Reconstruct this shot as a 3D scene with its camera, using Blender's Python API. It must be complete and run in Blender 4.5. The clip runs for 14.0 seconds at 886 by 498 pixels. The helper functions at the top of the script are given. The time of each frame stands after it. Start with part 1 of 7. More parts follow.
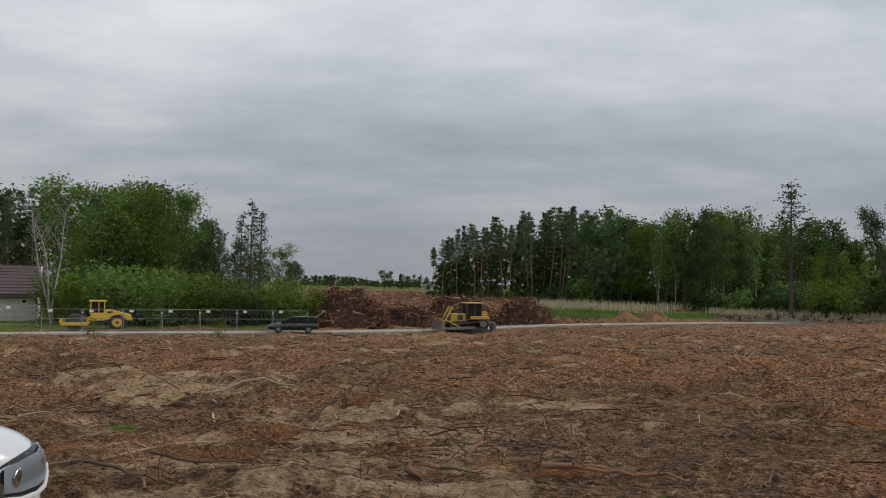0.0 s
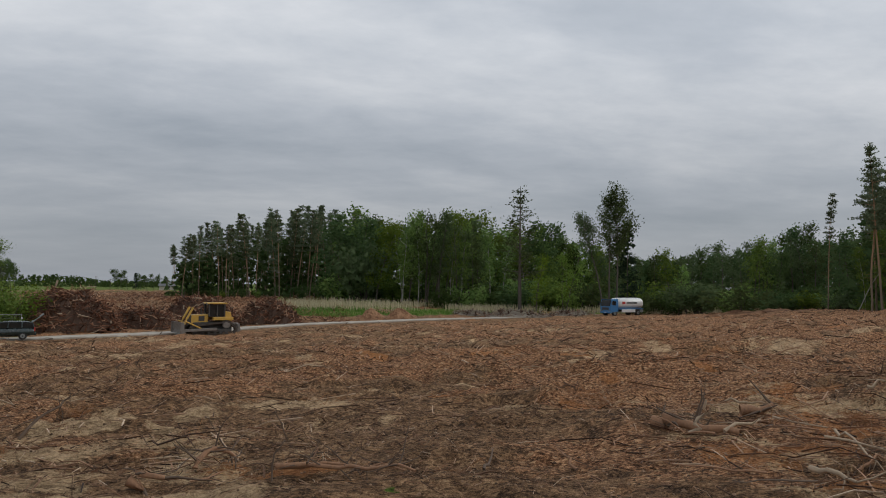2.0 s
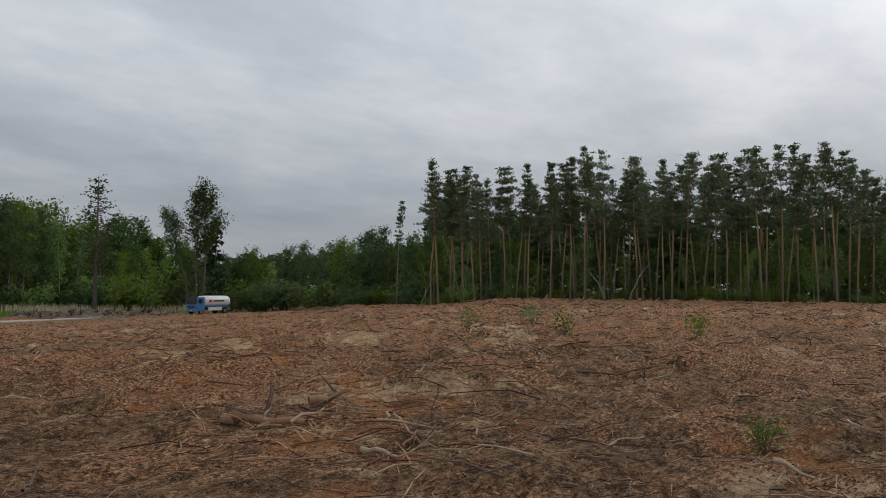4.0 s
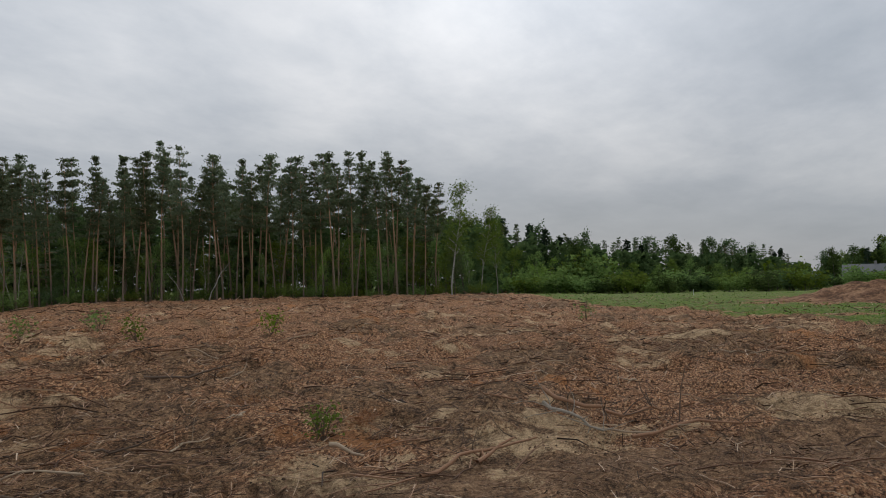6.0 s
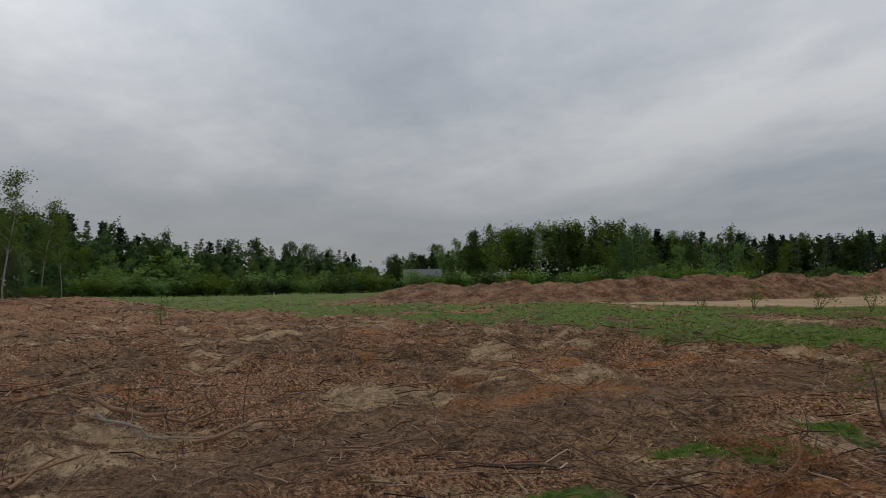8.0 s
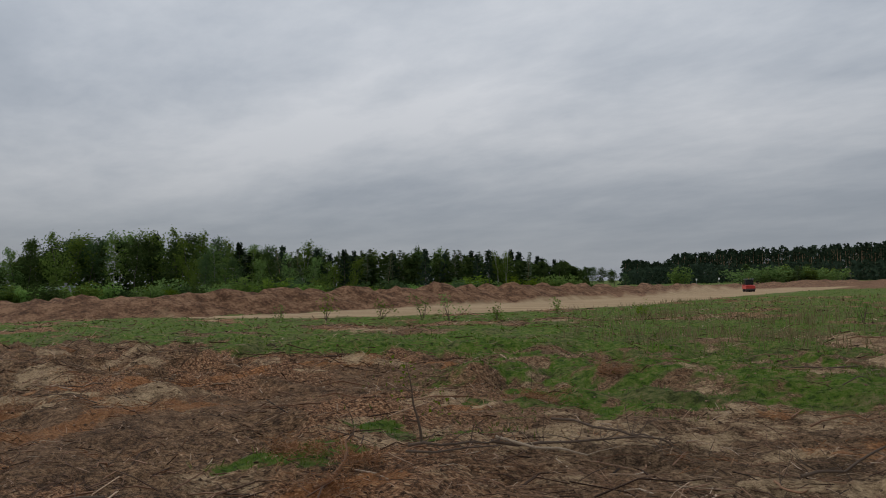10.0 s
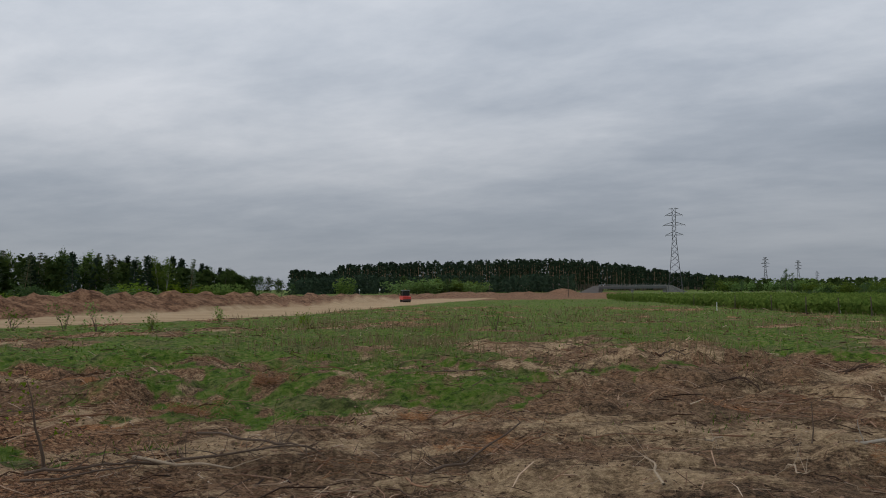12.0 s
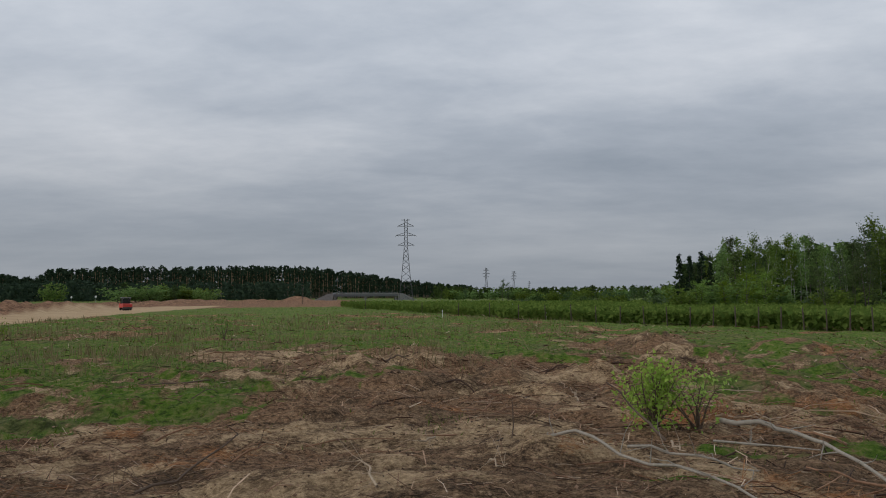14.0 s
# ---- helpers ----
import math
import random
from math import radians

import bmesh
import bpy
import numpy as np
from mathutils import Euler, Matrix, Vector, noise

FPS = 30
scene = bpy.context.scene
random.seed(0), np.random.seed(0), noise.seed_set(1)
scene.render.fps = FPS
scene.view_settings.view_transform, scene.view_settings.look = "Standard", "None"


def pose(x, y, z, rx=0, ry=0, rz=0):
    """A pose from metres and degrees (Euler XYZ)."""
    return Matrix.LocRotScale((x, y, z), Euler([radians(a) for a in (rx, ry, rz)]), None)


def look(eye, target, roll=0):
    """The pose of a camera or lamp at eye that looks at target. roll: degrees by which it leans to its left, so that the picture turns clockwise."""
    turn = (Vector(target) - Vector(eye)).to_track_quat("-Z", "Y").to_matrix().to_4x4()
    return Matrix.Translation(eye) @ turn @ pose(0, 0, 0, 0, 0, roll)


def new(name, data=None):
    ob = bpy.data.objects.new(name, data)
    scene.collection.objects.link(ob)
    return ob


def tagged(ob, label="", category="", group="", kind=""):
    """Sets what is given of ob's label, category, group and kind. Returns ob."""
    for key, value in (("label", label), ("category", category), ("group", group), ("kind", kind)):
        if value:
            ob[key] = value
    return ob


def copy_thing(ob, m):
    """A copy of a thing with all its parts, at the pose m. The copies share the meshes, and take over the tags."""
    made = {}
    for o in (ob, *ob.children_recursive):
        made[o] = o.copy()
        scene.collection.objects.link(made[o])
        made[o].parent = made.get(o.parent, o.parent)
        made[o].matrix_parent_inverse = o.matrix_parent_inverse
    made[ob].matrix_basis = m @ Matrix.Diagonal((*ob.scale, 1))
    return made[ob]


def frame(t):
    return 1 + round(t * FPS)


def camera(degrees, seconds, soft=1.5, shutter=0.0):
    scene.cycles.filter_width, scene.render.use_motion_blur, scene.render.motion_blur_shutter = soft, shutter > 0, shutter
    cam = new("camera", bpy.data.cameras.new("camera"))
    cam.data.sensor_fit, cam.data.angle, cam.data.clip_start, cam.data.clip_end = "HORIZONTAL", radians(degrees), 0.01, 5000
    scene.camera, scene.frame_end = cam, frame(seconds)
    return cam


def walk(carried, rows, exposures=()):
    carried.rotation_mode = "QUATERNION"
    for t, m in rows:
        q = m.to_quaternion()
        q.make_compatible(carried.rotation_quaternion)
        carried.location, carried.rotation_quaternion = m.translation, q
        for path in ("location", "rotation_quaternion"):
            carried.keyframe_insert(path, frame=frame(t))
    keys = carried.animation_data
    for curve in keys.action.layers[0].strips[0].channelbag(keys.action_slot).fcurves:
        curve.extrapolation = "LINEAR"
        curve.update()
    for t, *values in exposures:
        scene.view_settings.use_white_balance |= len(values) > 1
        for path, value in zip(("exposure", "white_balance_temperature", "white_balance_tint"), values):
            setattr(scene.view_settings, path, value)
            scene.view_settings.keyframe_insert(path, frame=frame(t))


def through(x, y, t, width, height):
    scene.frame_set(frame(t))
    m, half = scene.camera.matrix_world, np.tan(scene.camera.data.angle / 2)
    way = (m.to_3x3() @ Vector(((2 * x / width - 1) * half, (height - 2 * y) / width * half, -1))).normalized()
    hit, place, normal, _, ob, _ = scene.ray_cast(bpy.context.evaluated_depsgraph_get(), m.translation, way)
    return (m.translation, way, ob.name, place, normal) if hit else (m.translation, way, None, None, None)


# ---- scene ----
cam = camera(60.2, 14.0, soft=1.0)
EYE_Z = 1.9
ARM = 0.4  # the phone is held at arm's length and swings round the body


def turn(pitch, roll, yaw):
    return pose(-ARM * math.sin(radians(yaw)), ARM * math.cos(radians(yaw)), EYE_Z, 90 + pitch, roll, yaw)


PATH = [
    (0.0, 2.53, -1.13, 2.80),
    (0.5, 2.56, -1.04, -0.69),
    (1.0, 2.61, -0.79, -5.28),
    (1.5, 2.66, -0.58, -10.38),
    (2.0, 2.74, -0.72, -15.89),
    (2.2, 2.77, -0.67, -18.27),
    (4.3, 2.98, -0.30, -51.01),
    (4.5, 3.01, -0.04, -54.24),
    (5.0, 2.96, 0.37, -60.90),
    (5.5, 2.87, 0.83, -68.46),
    (6.0, 2.68, 1.24, -76.54),
    (6.5, 2.46, 1.55, -85.71),
    (7.0, 2.36, 1.28, -91.69),
    (7.5, 2.25, 1.18, -99.76),
    (8.0, 2.25, 1.06, -107.03),
    (8.5, 2.22, 0.62, -113.54),
    (9.0, 2.36, 0.74, -122.27),
    (9.2, 2.41, 1.04, -125.47),
    (11.3, 2.97, 0.66, -153.96),
    (11.5, 2.95, 0.67, -155.98),
    (12.0, 2.90, 0.56, -162.12),
    (12.5, 2.89, 0.53, -167.99),
    (13.0, 2.88, 0.39, -173.39),
    (13.5, 3.22, 0.31, -178.46),
    (14.0, 3.32, 0.31, -181.76),
]
walk(cam, [(t, turn(p, r, y)) for t, p, r, y in PATH],
     exposures=[(0.0, 0.0, 6500, 10), (5.5, 0.0, 6500, 10), (7.0, -0.10, 6480, 10), (8.0, -0.30, 6450, 10), (9.2, -0.28, 6400, 10), (11.5, -0.18, 6250, 10), (14.0, -0.15, 6250, 10)])

# ---- sky and sun ----
SUN_AZ, SUN_EL = 84.0, 30.0
sun_dir = Vector((math.sin(radians(SUN_AZ)) * math.cos(radians(SUN_EL)),
                  math.cos(radians(SUN_AZ)) * math.cos(radians(SUN_EL)), math.sin(radians(SUN_EL))))
sun = new("sun", bpy.data.lights.new("sun", "SUN"))
sun.data.energy, sun.data.angle, sun.data.color = 1.1, radians(25), (1.0, 0.96, 0.9)
sun.matrix_world = look(sun_dir * 50, (0, 0, 0))

world = bpy.data.worlds.new("overcast")
scene.world = world
world.use_nodes = True


class Nodes:
    """Short hand for a node tree."""

    def __init__(self, tree):
        self.t = tree
        tree.nodes.clear()

    def n(self, kind, ins=(), **props):
        node = self.t.nodes.new("ShaderNode" + kind)
        if "operation" in props:
            node.operation = props["operation"]
        if "use_clamp" in props:
            node.use_clamp = props["use_clamp"]
        if "data_type" in props:
            node.data_type, node.blend_type = props["data_type"], props["blend_type"]
        if "attribute_name" in props:
            node.attribute_name = props["attribute_name"]
        if "interpolation_type" in props:
            node.interpolation_type = props["interpolation_type"]
        if "sky_type" in props:
            node.sky_type, node.sun_disc = props["sky_type"], False
            node.sun_elevation, node.sun_rotation = props["sun_elevation"], props["sun_rotation"]
        for k, v in dict(ins).items():
            self.put(node.inputs[k], v)
        return node

    def put(self, sock, v):
        if isinstance(v, bpy.types.NodeSocket):
            self.t.links.new(v, sock)
        elif isinstance(v, bpy.types.Node):
            self.t.links.new(v.outputs[0], sock)
        else:
            sock.default_value = v

    def math(self, op, a, b=0.0, clamp=False):
        return self.n("Math", {0: a, 1: b}, operation=op, use_clamp=clamp).outputs[0]

    def mix(self, fac, a, b, blend="MIX"):
        m = self.n("Mix", data_type="RGBA", blend_type=blend)
        self.put(m.inputs[0], fac), self.put(m.inputs[6], a), self.put(m.inputs[7], b)
        return m.outputs[2]

    def noise(self, vec, scale, detail=4.0, rough=0.55, dist=0.0):
        m = self.n("TexNoise", {"Scale": scale, "Detail": detail, "Roughness": rough, "Distortion": dist})
        if vec is not None:
            self.put(m.inputs["Vector"], vec)
        return m.outputs[0]

    def ramp(self, fac, *stops):
        m = self.n("ValToRGB", {0: fac})
        e = m.color_ramp.elements
        while len(e) < len(stops):
            e.new(0.5)
        for el, (p, c) in zip(e, stops):
            el.position, el.color = p, (c if len(c) == 4 else (*c, 1))
        return m.outputs[0]

    def range(self, v, a, b, c=0.0, d=1.0):
        return self.n("MapRange", {0: v, 1: a, 2: b, 3: c, 4: d}, interpolation_type="SMOOTHSTEP").outputs[0]


def grey(v, tint=(1, 1, 1)):
    return (v * tint[0], v * tint[1], v * tint[2], 1)


w = Nodes(world.node_tree)
co = w.n("TexCoord").outputs["Generated"]
sep = w.n("SeparateXYZ", {0: co})
up = w.math("MAXIMUM", sep.outputs[2], 0.0)
den = w.math("ADD", up, 0.15)
layer = w.n("CombineXYZ", {0: w.math("DIVIDE", sep.outputs[0], den), 1: w.math("DIVIDE", sep.outputs[1], den), 2: 0.3})
stretch = w.n("Mapping", {0: layer, 2: (0, 0, radians(35)), 3: (0.85, 1.2, 1)})
big = w.noise(stretch, 0.5, 4, 0.45, 0.1)
fine = w.noise(stretch, 2.4, 7, 0.6, 0.1)
cloud = w.math("ADD", w.math("MULTIPLY", big, 0.70), w.math("MULTIPLY", fine, 0.30))
cloud = w.math("ADD", 0.455, w.math("MULTIPLY", w.math("SUBTRACT", cloud, 0.455), w.range(up, 0.0, 0.2, 0.35, 1.0)))
deck = w.ramp(cloud, (0.36, grey(0.40, (0.90, 1.0, 1.13))), (0.47, grey(0.50, (0.93, 1.0, 1.10))),
              (0.55, grey(0.60, (0.955, 1.0, 1.065))), (0.66, grey(0.74, (0.985, 1.0, 1.03))))
near_sun = w.math("POWER", w.math("MAXIMUM", w.n("VectorMath", {0: co, 1: sun_dir}, operation="DOT_PRODUCT").outputs["Value"], 0.0), 40.0)
glow = w.math("ADD", 1.0, w.math("MULTIPLY", near_sun, 0.55))
deck = w.mix(1.0, deck, glow, "MULTIPLY")
low = w.range(up, 0.0, 0.36, 0.64, 1.08)
deck = w.mix(1.0, deck, low, "MULTIPLY")
sky = w.n("TexSky", sky_type="NISHITA", sun_elevation=radians(SUN_EL), sun_rotation=radians(SUN_AZ))
veil = w.n("Background", {0: sky.outputs[0], 1: 0.004})
clouds = w.n("Background", {0: deck, 1: 1.0})
both = w.n("AddShader", {0: veil, 1: clouds})
w.n("OutputWorld", {0: both})

# ---- the lie of the land ----
# along each bearing (degrees clockwise from north): distance and height of the ground, in metres
LAND = {
    -60: ((30, -0.9), (72, -3.1), (200, -3.2), (900, -3.2)),
    -14: ((30, -0.9), (74, -3.1), (200, -2.6), (500, -2.4)),
    0: ((30, -0.8), (77, -3.2), (88, -3.2), (110, -2.9), (200, -1.6), (400, -2.2)),
    10: ((30, -0.7), (105, -3.2), (170, -1.7), (400, -2.2)),
    20: ((30, -0.6), (122, -3.2), (165, -2.5), (400, -2.6)),
    31: ((30, -0.3), (100, -1.9), (135, -2.7), (400, -2.8)),
    44: ((45, 0.05), (105, -0.5), (160, -1.6), (400, -2.0)),
    52: ((55, 0.3), (105, 0.6), (160, -0.2), (400, -1.0)),
    80: ((60, 0.2), (105, 0.55), (200, -0.8), (600, -1.5)),
    92: ((65, -0.2), (200, -1.1), (800, -1.5)),
    110: ((40, -0.1), (75, -0.5), (300, -1.0)),
    127: ((40, -0.2), (60, -0.5), (300, -1.2)),
    150: ((30, -0.2), (75, -0.7), (200, -1.5), (800, -1.0)),
    175: ((30, -0.2), (90, -1.0), (200, -1.4), (800, -1.2)),
    200: ((30, -0.2), (65, -1.1), (300, -1.4)),
    300: ((30, -0.9), (72, -3.1), (200, -3.2), (900, -3.2)),
}
RINGS = np.geomspace(1.0, 3000.0, 120)
BEARINGS = sorted(LAND)
TABLE = np.array([np.interp(np.log(RINGS), np.log([1.0, 8.0] + [p[0] for p in LAND[b]]), [0, 0] + [p[1] for p in LAND[b]]) for b in BEARINGS])
for _ in range(3):
    TABLE[:, 1:-1] = (TABLE[:, :-2] + 2 * TABLE[:, 1:-1] + TABLE[:, 2:]) / 4


def vnoise(x, y, seed=0):
    """Smooth value noise between -1 and 1, on arrays."""
    def h(i, j):
        n = (i.astype(np.int64) * 374761393 + j.astype(np.int64) * 668265263 + seed * 974634777) & 0xFFFFFFFF
        n = ((n ^ (n >> 13)) * 1274126177) & 0xFFFFFFFF
        return ((n ^ (n >> 16)) & 0xFFFF) / 32767.5 - 1.0
    i, j = np.floor(x), np.floor(y)
    u, v = x - i, y - j
    u, v = u * u * (3 - 2 * u), v * v * (3 - 2 * v)
    a = h(i, j) * (1 - u) + h(i + 1, j) * u
    b = h(i, j + 1) * (1 - u) + h(i + 1, j + 1) * u
    return a * (1 - v) + b * v


def fbm(x, y, scale, octaves=4, seed=0, gain=0.5):
    total, amp = 0, 1.0
    for o in range(octaves):
        total = total + amp * vnoise(x / scale * 2 ** o + 17.3 * o, y / scale * 2 ** o - 9.1 * o, seed + o)
        amp *= gain
    return total


def bearing(x, y):
    b = np.degrees(np.arctan2(x, y))
    return np.where(b < -60, b + 360, b)


def xy(az, d):
    return d * math.sin(radians(az)), d * math.cos(radians(az))


# road of pale concrete slabs to the north, as bearing and distance
ROAD = [xy(*p) for p in ((-60, 90), (-45, 78), (-33, 72.5), (-22, 71.5), (-11.5, 73.5), (-5, 79), (1.3, 88), (7, 97), (12.3, 105), (20.2, 121), (24, 131))]
# bank of dug soil along the new road
BANK = [(101.5, 92, 0.3), (104, 88, 1.5), (110, 83, 1.9), (118, 80, 2.1), (127, 86, 2.2), (135, 96, 2.3), (143, 114, 2.3), (150, 145, 2.2), (156, 195, 1.9), (159.5, 250, 1.2)]
BANK_XY = [(*xy(a, d), h) for a, d, h in BANK]
# the graded strip of sand, near and far edge by bearing
SAND_AZ = [117, 120, 127, 134, 143, 152, 158.6, 163.6, 166]
SAND_NEAR = [76, 66, 60, 60, 65, 78, 126, 185, 230]
SAND_FAR = [76, 72, 76, 86, 104, 140, 215, 240, 240]
# edge of the cleared field against the grass
FIELD_AZ = [-60, 60, 79, 81, 85, 92, 99, 106, 116, 127, 139, 147, 158, 180, 212, 300]
FIELD_R = [400, 400, 140, 104, 84, 60, 47, 38, 33, 26, 25, 25, 20, 24, 30, 60]


def along(line, x, y):
    """Distance to a line of points, and the value blended along it."""
    best = np.full(np.shape(x), 1e9)
    val = np.zeros(np.shape(x))
    for p, q in zip(line, line[1:]):
        dx, dy = q[0] - p[0], q[1] - p[1]
        s = np.clip(((x - p[0]) * dx + (y - p[1]) * dy) / (dx * dx + dy * dy), 0, 1)
        dist = np.hypot(x - p[0] - s * dx, y - p[1] - s * dy)
        if len(p) > 2:
            val = np.where(dist < best, p[2] + s * (q[2] - p[2]), val)
        best = np.minimum(best, dist)
    return best, val


def base_height(x, y):
    r = np.clip(np.hypot(x, y), 1.0, 2999.0)
    b = bearing(x, y)
    k = np.clip(np.searchsorted(BEARINGS, b, side="right") - 1, 0, len(BEARINGS) - 2)
    bs = np.array(BEARINGS, float)
    s = np.clip((b - bs[k]) / (bs[k + 1] - bs[k]), 0, 1)
    s = s * s * (3 - 2 * s)
    f = np.log(r) / np.log(3000.0) * (len(RINGS) - 1)
    i = np.clip(f.astype(int), 0, len(RINGS) - 2)
    u = f - i
    lo = TABLE[k, i] * (1 - u) + TABLE[k, i + 1] * u
    hi = TABLE[k + 1, i] * (1 - u) + TABLE[k + 1, i + 1] * u
    return lo * (1 - s) + hi * s


# heaps of soil on the ground: bearing, distance, half width, height
HEAPS = [(10.6, 112, 2.1, 1.8), (12.7, 111, 2.4, 2.3), (11.5, 113, 1.7, 0.8), (39.0, 118, 5, 0.7), (36.5, 121, 4, 0.5),
         (168, 330, 14, 2.2), (171, 345, 9, 3.0), (163, 300, 16, 2.0), (166, 300, 14, 1.6), (161, 270, 8, 1.6)]
# worn patches: bearing, distance, half size across and along the view, kind
PATCHES = [(-21.8, 17.9, 2.3, 1.6, "sand"), (-18.2, 22.5, 2.4, 1.8, "sand"), (-25.5, 21, 1.8, 1.2, "sand"), (-9.7, 13.0, 1.25, 0.9, "sand"), (-13.6, 12.2, 0.9, 0.6, "sand"), (-7.4, 13.2, 0.6, 0.5, "sand"),
           (-14.5, 8.2, 1.1, 0.5, "sand"), (-7.8, 7.2, 1.6, 0.5, "sand"), (-1, 7.6, 1.2, 0.4, "sand"), (-11, 10.4, 1.3, 0.4, "sand"), (50.2, 9.3, 0.34, 0.22, "sand"), (73.7, 9.1, 0.40, 0.24, "sand"), (84.3, 11.2, 0.6, 0.5, "sand"),
           (37.0, 10.6, 0.8, 0.5, "sand"), (36.2, 14.6, 0.8, 0.6, "sand"), (52.5, 14.9, 0.7, 0.5, "sand"), (68.9, 24.6, 1.2, 0.9, "sand"), (83.7, 11.9, 0.5, 0.4, "sand"), (109.3, 16.4, 0.7, 0.35, "sand"), (112.2, 16.2, 1.0, 0.5, "sand"),
           (143.9, 10.8, 0.75, 0.5, "sand"), (138.7, 13.3, 0.8, 0.6, "sand"), (147.5, 9.5, 1.2, 0.6, "sand"), (150.1, 10.7, 0.9, 0.4, "sand"), (163.0, 11.7, 0.6, 0.6, "sand"), (160.5, 9.5, 0.9, 0.4, "sand"), (166.2, 7.6, 1.3, 0.4, "sand"),
           (156, 10.6, 0.7, 0.4, "sand"), (159, 8.0, 1.0, 0.4, "sand"), (208.8, 17.9, 1.2, 0.6, "sand"), (190, 13.0, 0.9, 0.4, "sand"), (197.0, 10.4, 0.7, 0.3, "sand"), (182, 8.2, 0.6, 0.3, "sand"),
           (125.6, 8.9, 0.75, 0.6, "grass"), (129, 9.6, 0.7, 0.7, "grass"), (132.4, 10.9, 0.7, 0.8, "grass"), (112.1, 7.0, 1.4, 0.28, "grass"), (120, 6.9, 0.9, 0.25, "grass"), (136.8, 9.5, 0.32, 0.3, "grass"), (140.2, 10.5, 0.6, 0.3, "grass"),
           (148.5, 14.2, 2.2, 1.7, "grass"), (152.5, 13.4, 2.0, 1.4, "grass"), (155.7, 17, 3.0, 2.2, "grass"), (146.8, 17.8, 2.4, 1.8, "grass"), (160, 14.0, 2.0, 1.4, "grass"), (134, 8.3, 0.3, 0.2, "grass"), (150.5, 11.6, 0.9, 0.3, "grass"),
           (164, 16, 2.5, 1.6, "grass"), (168, 19, 2.5, 2.0, "grass"), (158, 22, 4, 3, "grass"), (178, 20, 1.5, 1.0, "grass"), (208.4, 22.5, 2.8, 1.8, "grass"), (211, 19.5, 1.6, 1.0, "grass"), (204.5, 31, 4.0, 3.0, "grass"),
           (190, 27, 3.0, 2.0, "grass"), (203, 10.2, 0.9, 0.5, "grass"), (208, 10.8, 0.8, 0.4, "grass"), (197, 8.2, 0.7, 0.3, "grass"), (-24.5, 12.2, 0.3, 0.2, "grass"), (12.5, 7.2, 0.3, 0.16, "grass"),
           (-18.9, 9.5, 0.55, 0.28, "straw"), (-14.8, 10.2, 0.36, 0.3, "straw"), (-23.0, 8.9, 0.4, 0.4, "straw"), (-8.6, 14.1, 0.5, 0.4, "straw"), (-27, 10.5, 1.0, 0.3, "straw"), (0.3, 8.9, 0.5, 0.25, "straw"), (6, 8.3, 0.6, 0.2, "straw"),
           (70.5, 10.9, 0.3, 0.3, "straw"), (63.1, 13.4, 0.55, 0.3, "straw"), (52.2, 10.5, 0.3, 0.25, "straw"), (29, 13.5, 1.8, 0.8, "straw"), (43, 13.0, 1.6, 0.8, "straw"), (82, 14.5, 1.2, 0.5, "straw"),
           (128.3, 8.8, 0.36, 0.3, "straw"), (129.5, 7.6, 0.7, 0.26, "straw"), (145.2, 13.9, 0.8, 0.4, "straw"), (108.4, 14.3, 0.4, 0.4, "straw"), (150, 16.4, 1.0, 0.4, "straw"), (132, 21, 2.6, 0.9, "straw"),
           (206.5, 14.5, 1.8, 0.7, "straw"), (199, 12.5, 1.2, 0.5, "straw"), (114, 18, 1.8, 0.8, "straw"), (30, 21, 2.4, 0.9, "straw"), (52, 25, 2.6, 1.0, "straw"), (16, 17, 1.4, 0.6, "straw"), (22, 27, 3, 1.2, "straw"), (8, 30, 3, 1.0, "straw")]
# mounds and hollows of churned soil: bearing, distance, half size, height
MOUNDS = [(49.4, 15.2, 0.9, 0.22), (45.5, 15.6, 0.8, 0.16), (72.7, 11.3, 0.6, -0.16), (70, 12.3, 0.8, 0.14), (86, 11.9, 0.9, 0.20), (176, 22, 1.4, 0.40), (171.9, 12, 0.7, 0.16), (172.5, 13.4, 0.8, 0.2), (180, 24, 1.6, 0.35),
          (192, 20, 1.2, 0.3), (196.5, 33, 2.2, 0.7), (199, 30, 2.0, 0.5), (206, 33, 1.8, 0.45), (186, 19, 1.0, 0.25), (-18.5, 19.5, 0.9, -0.25), (-16.5, 20.5, 1.2, 0.3), (-10.6, 14.4, 1.0, 0.18), (-6.6, 13.4, 0.8, 0.2), (139.8, 16.5, 0.8, 0.3),
          (27, 19, 1.2, 0.3), (23, 15, 0.9, 0.2), (30, 25, 1.5, 0.35), (19, 22, 1.1, 0.25), (105, 22, 1.6, 0.3), (111, 24, 1.4, 0.3), (98, 20, 1.4, 0.25), (118, 23, 1.4, 0.25), (189, 9.2, 0.5, 0.12), (178, 8.5, 0.5, 0.14)]



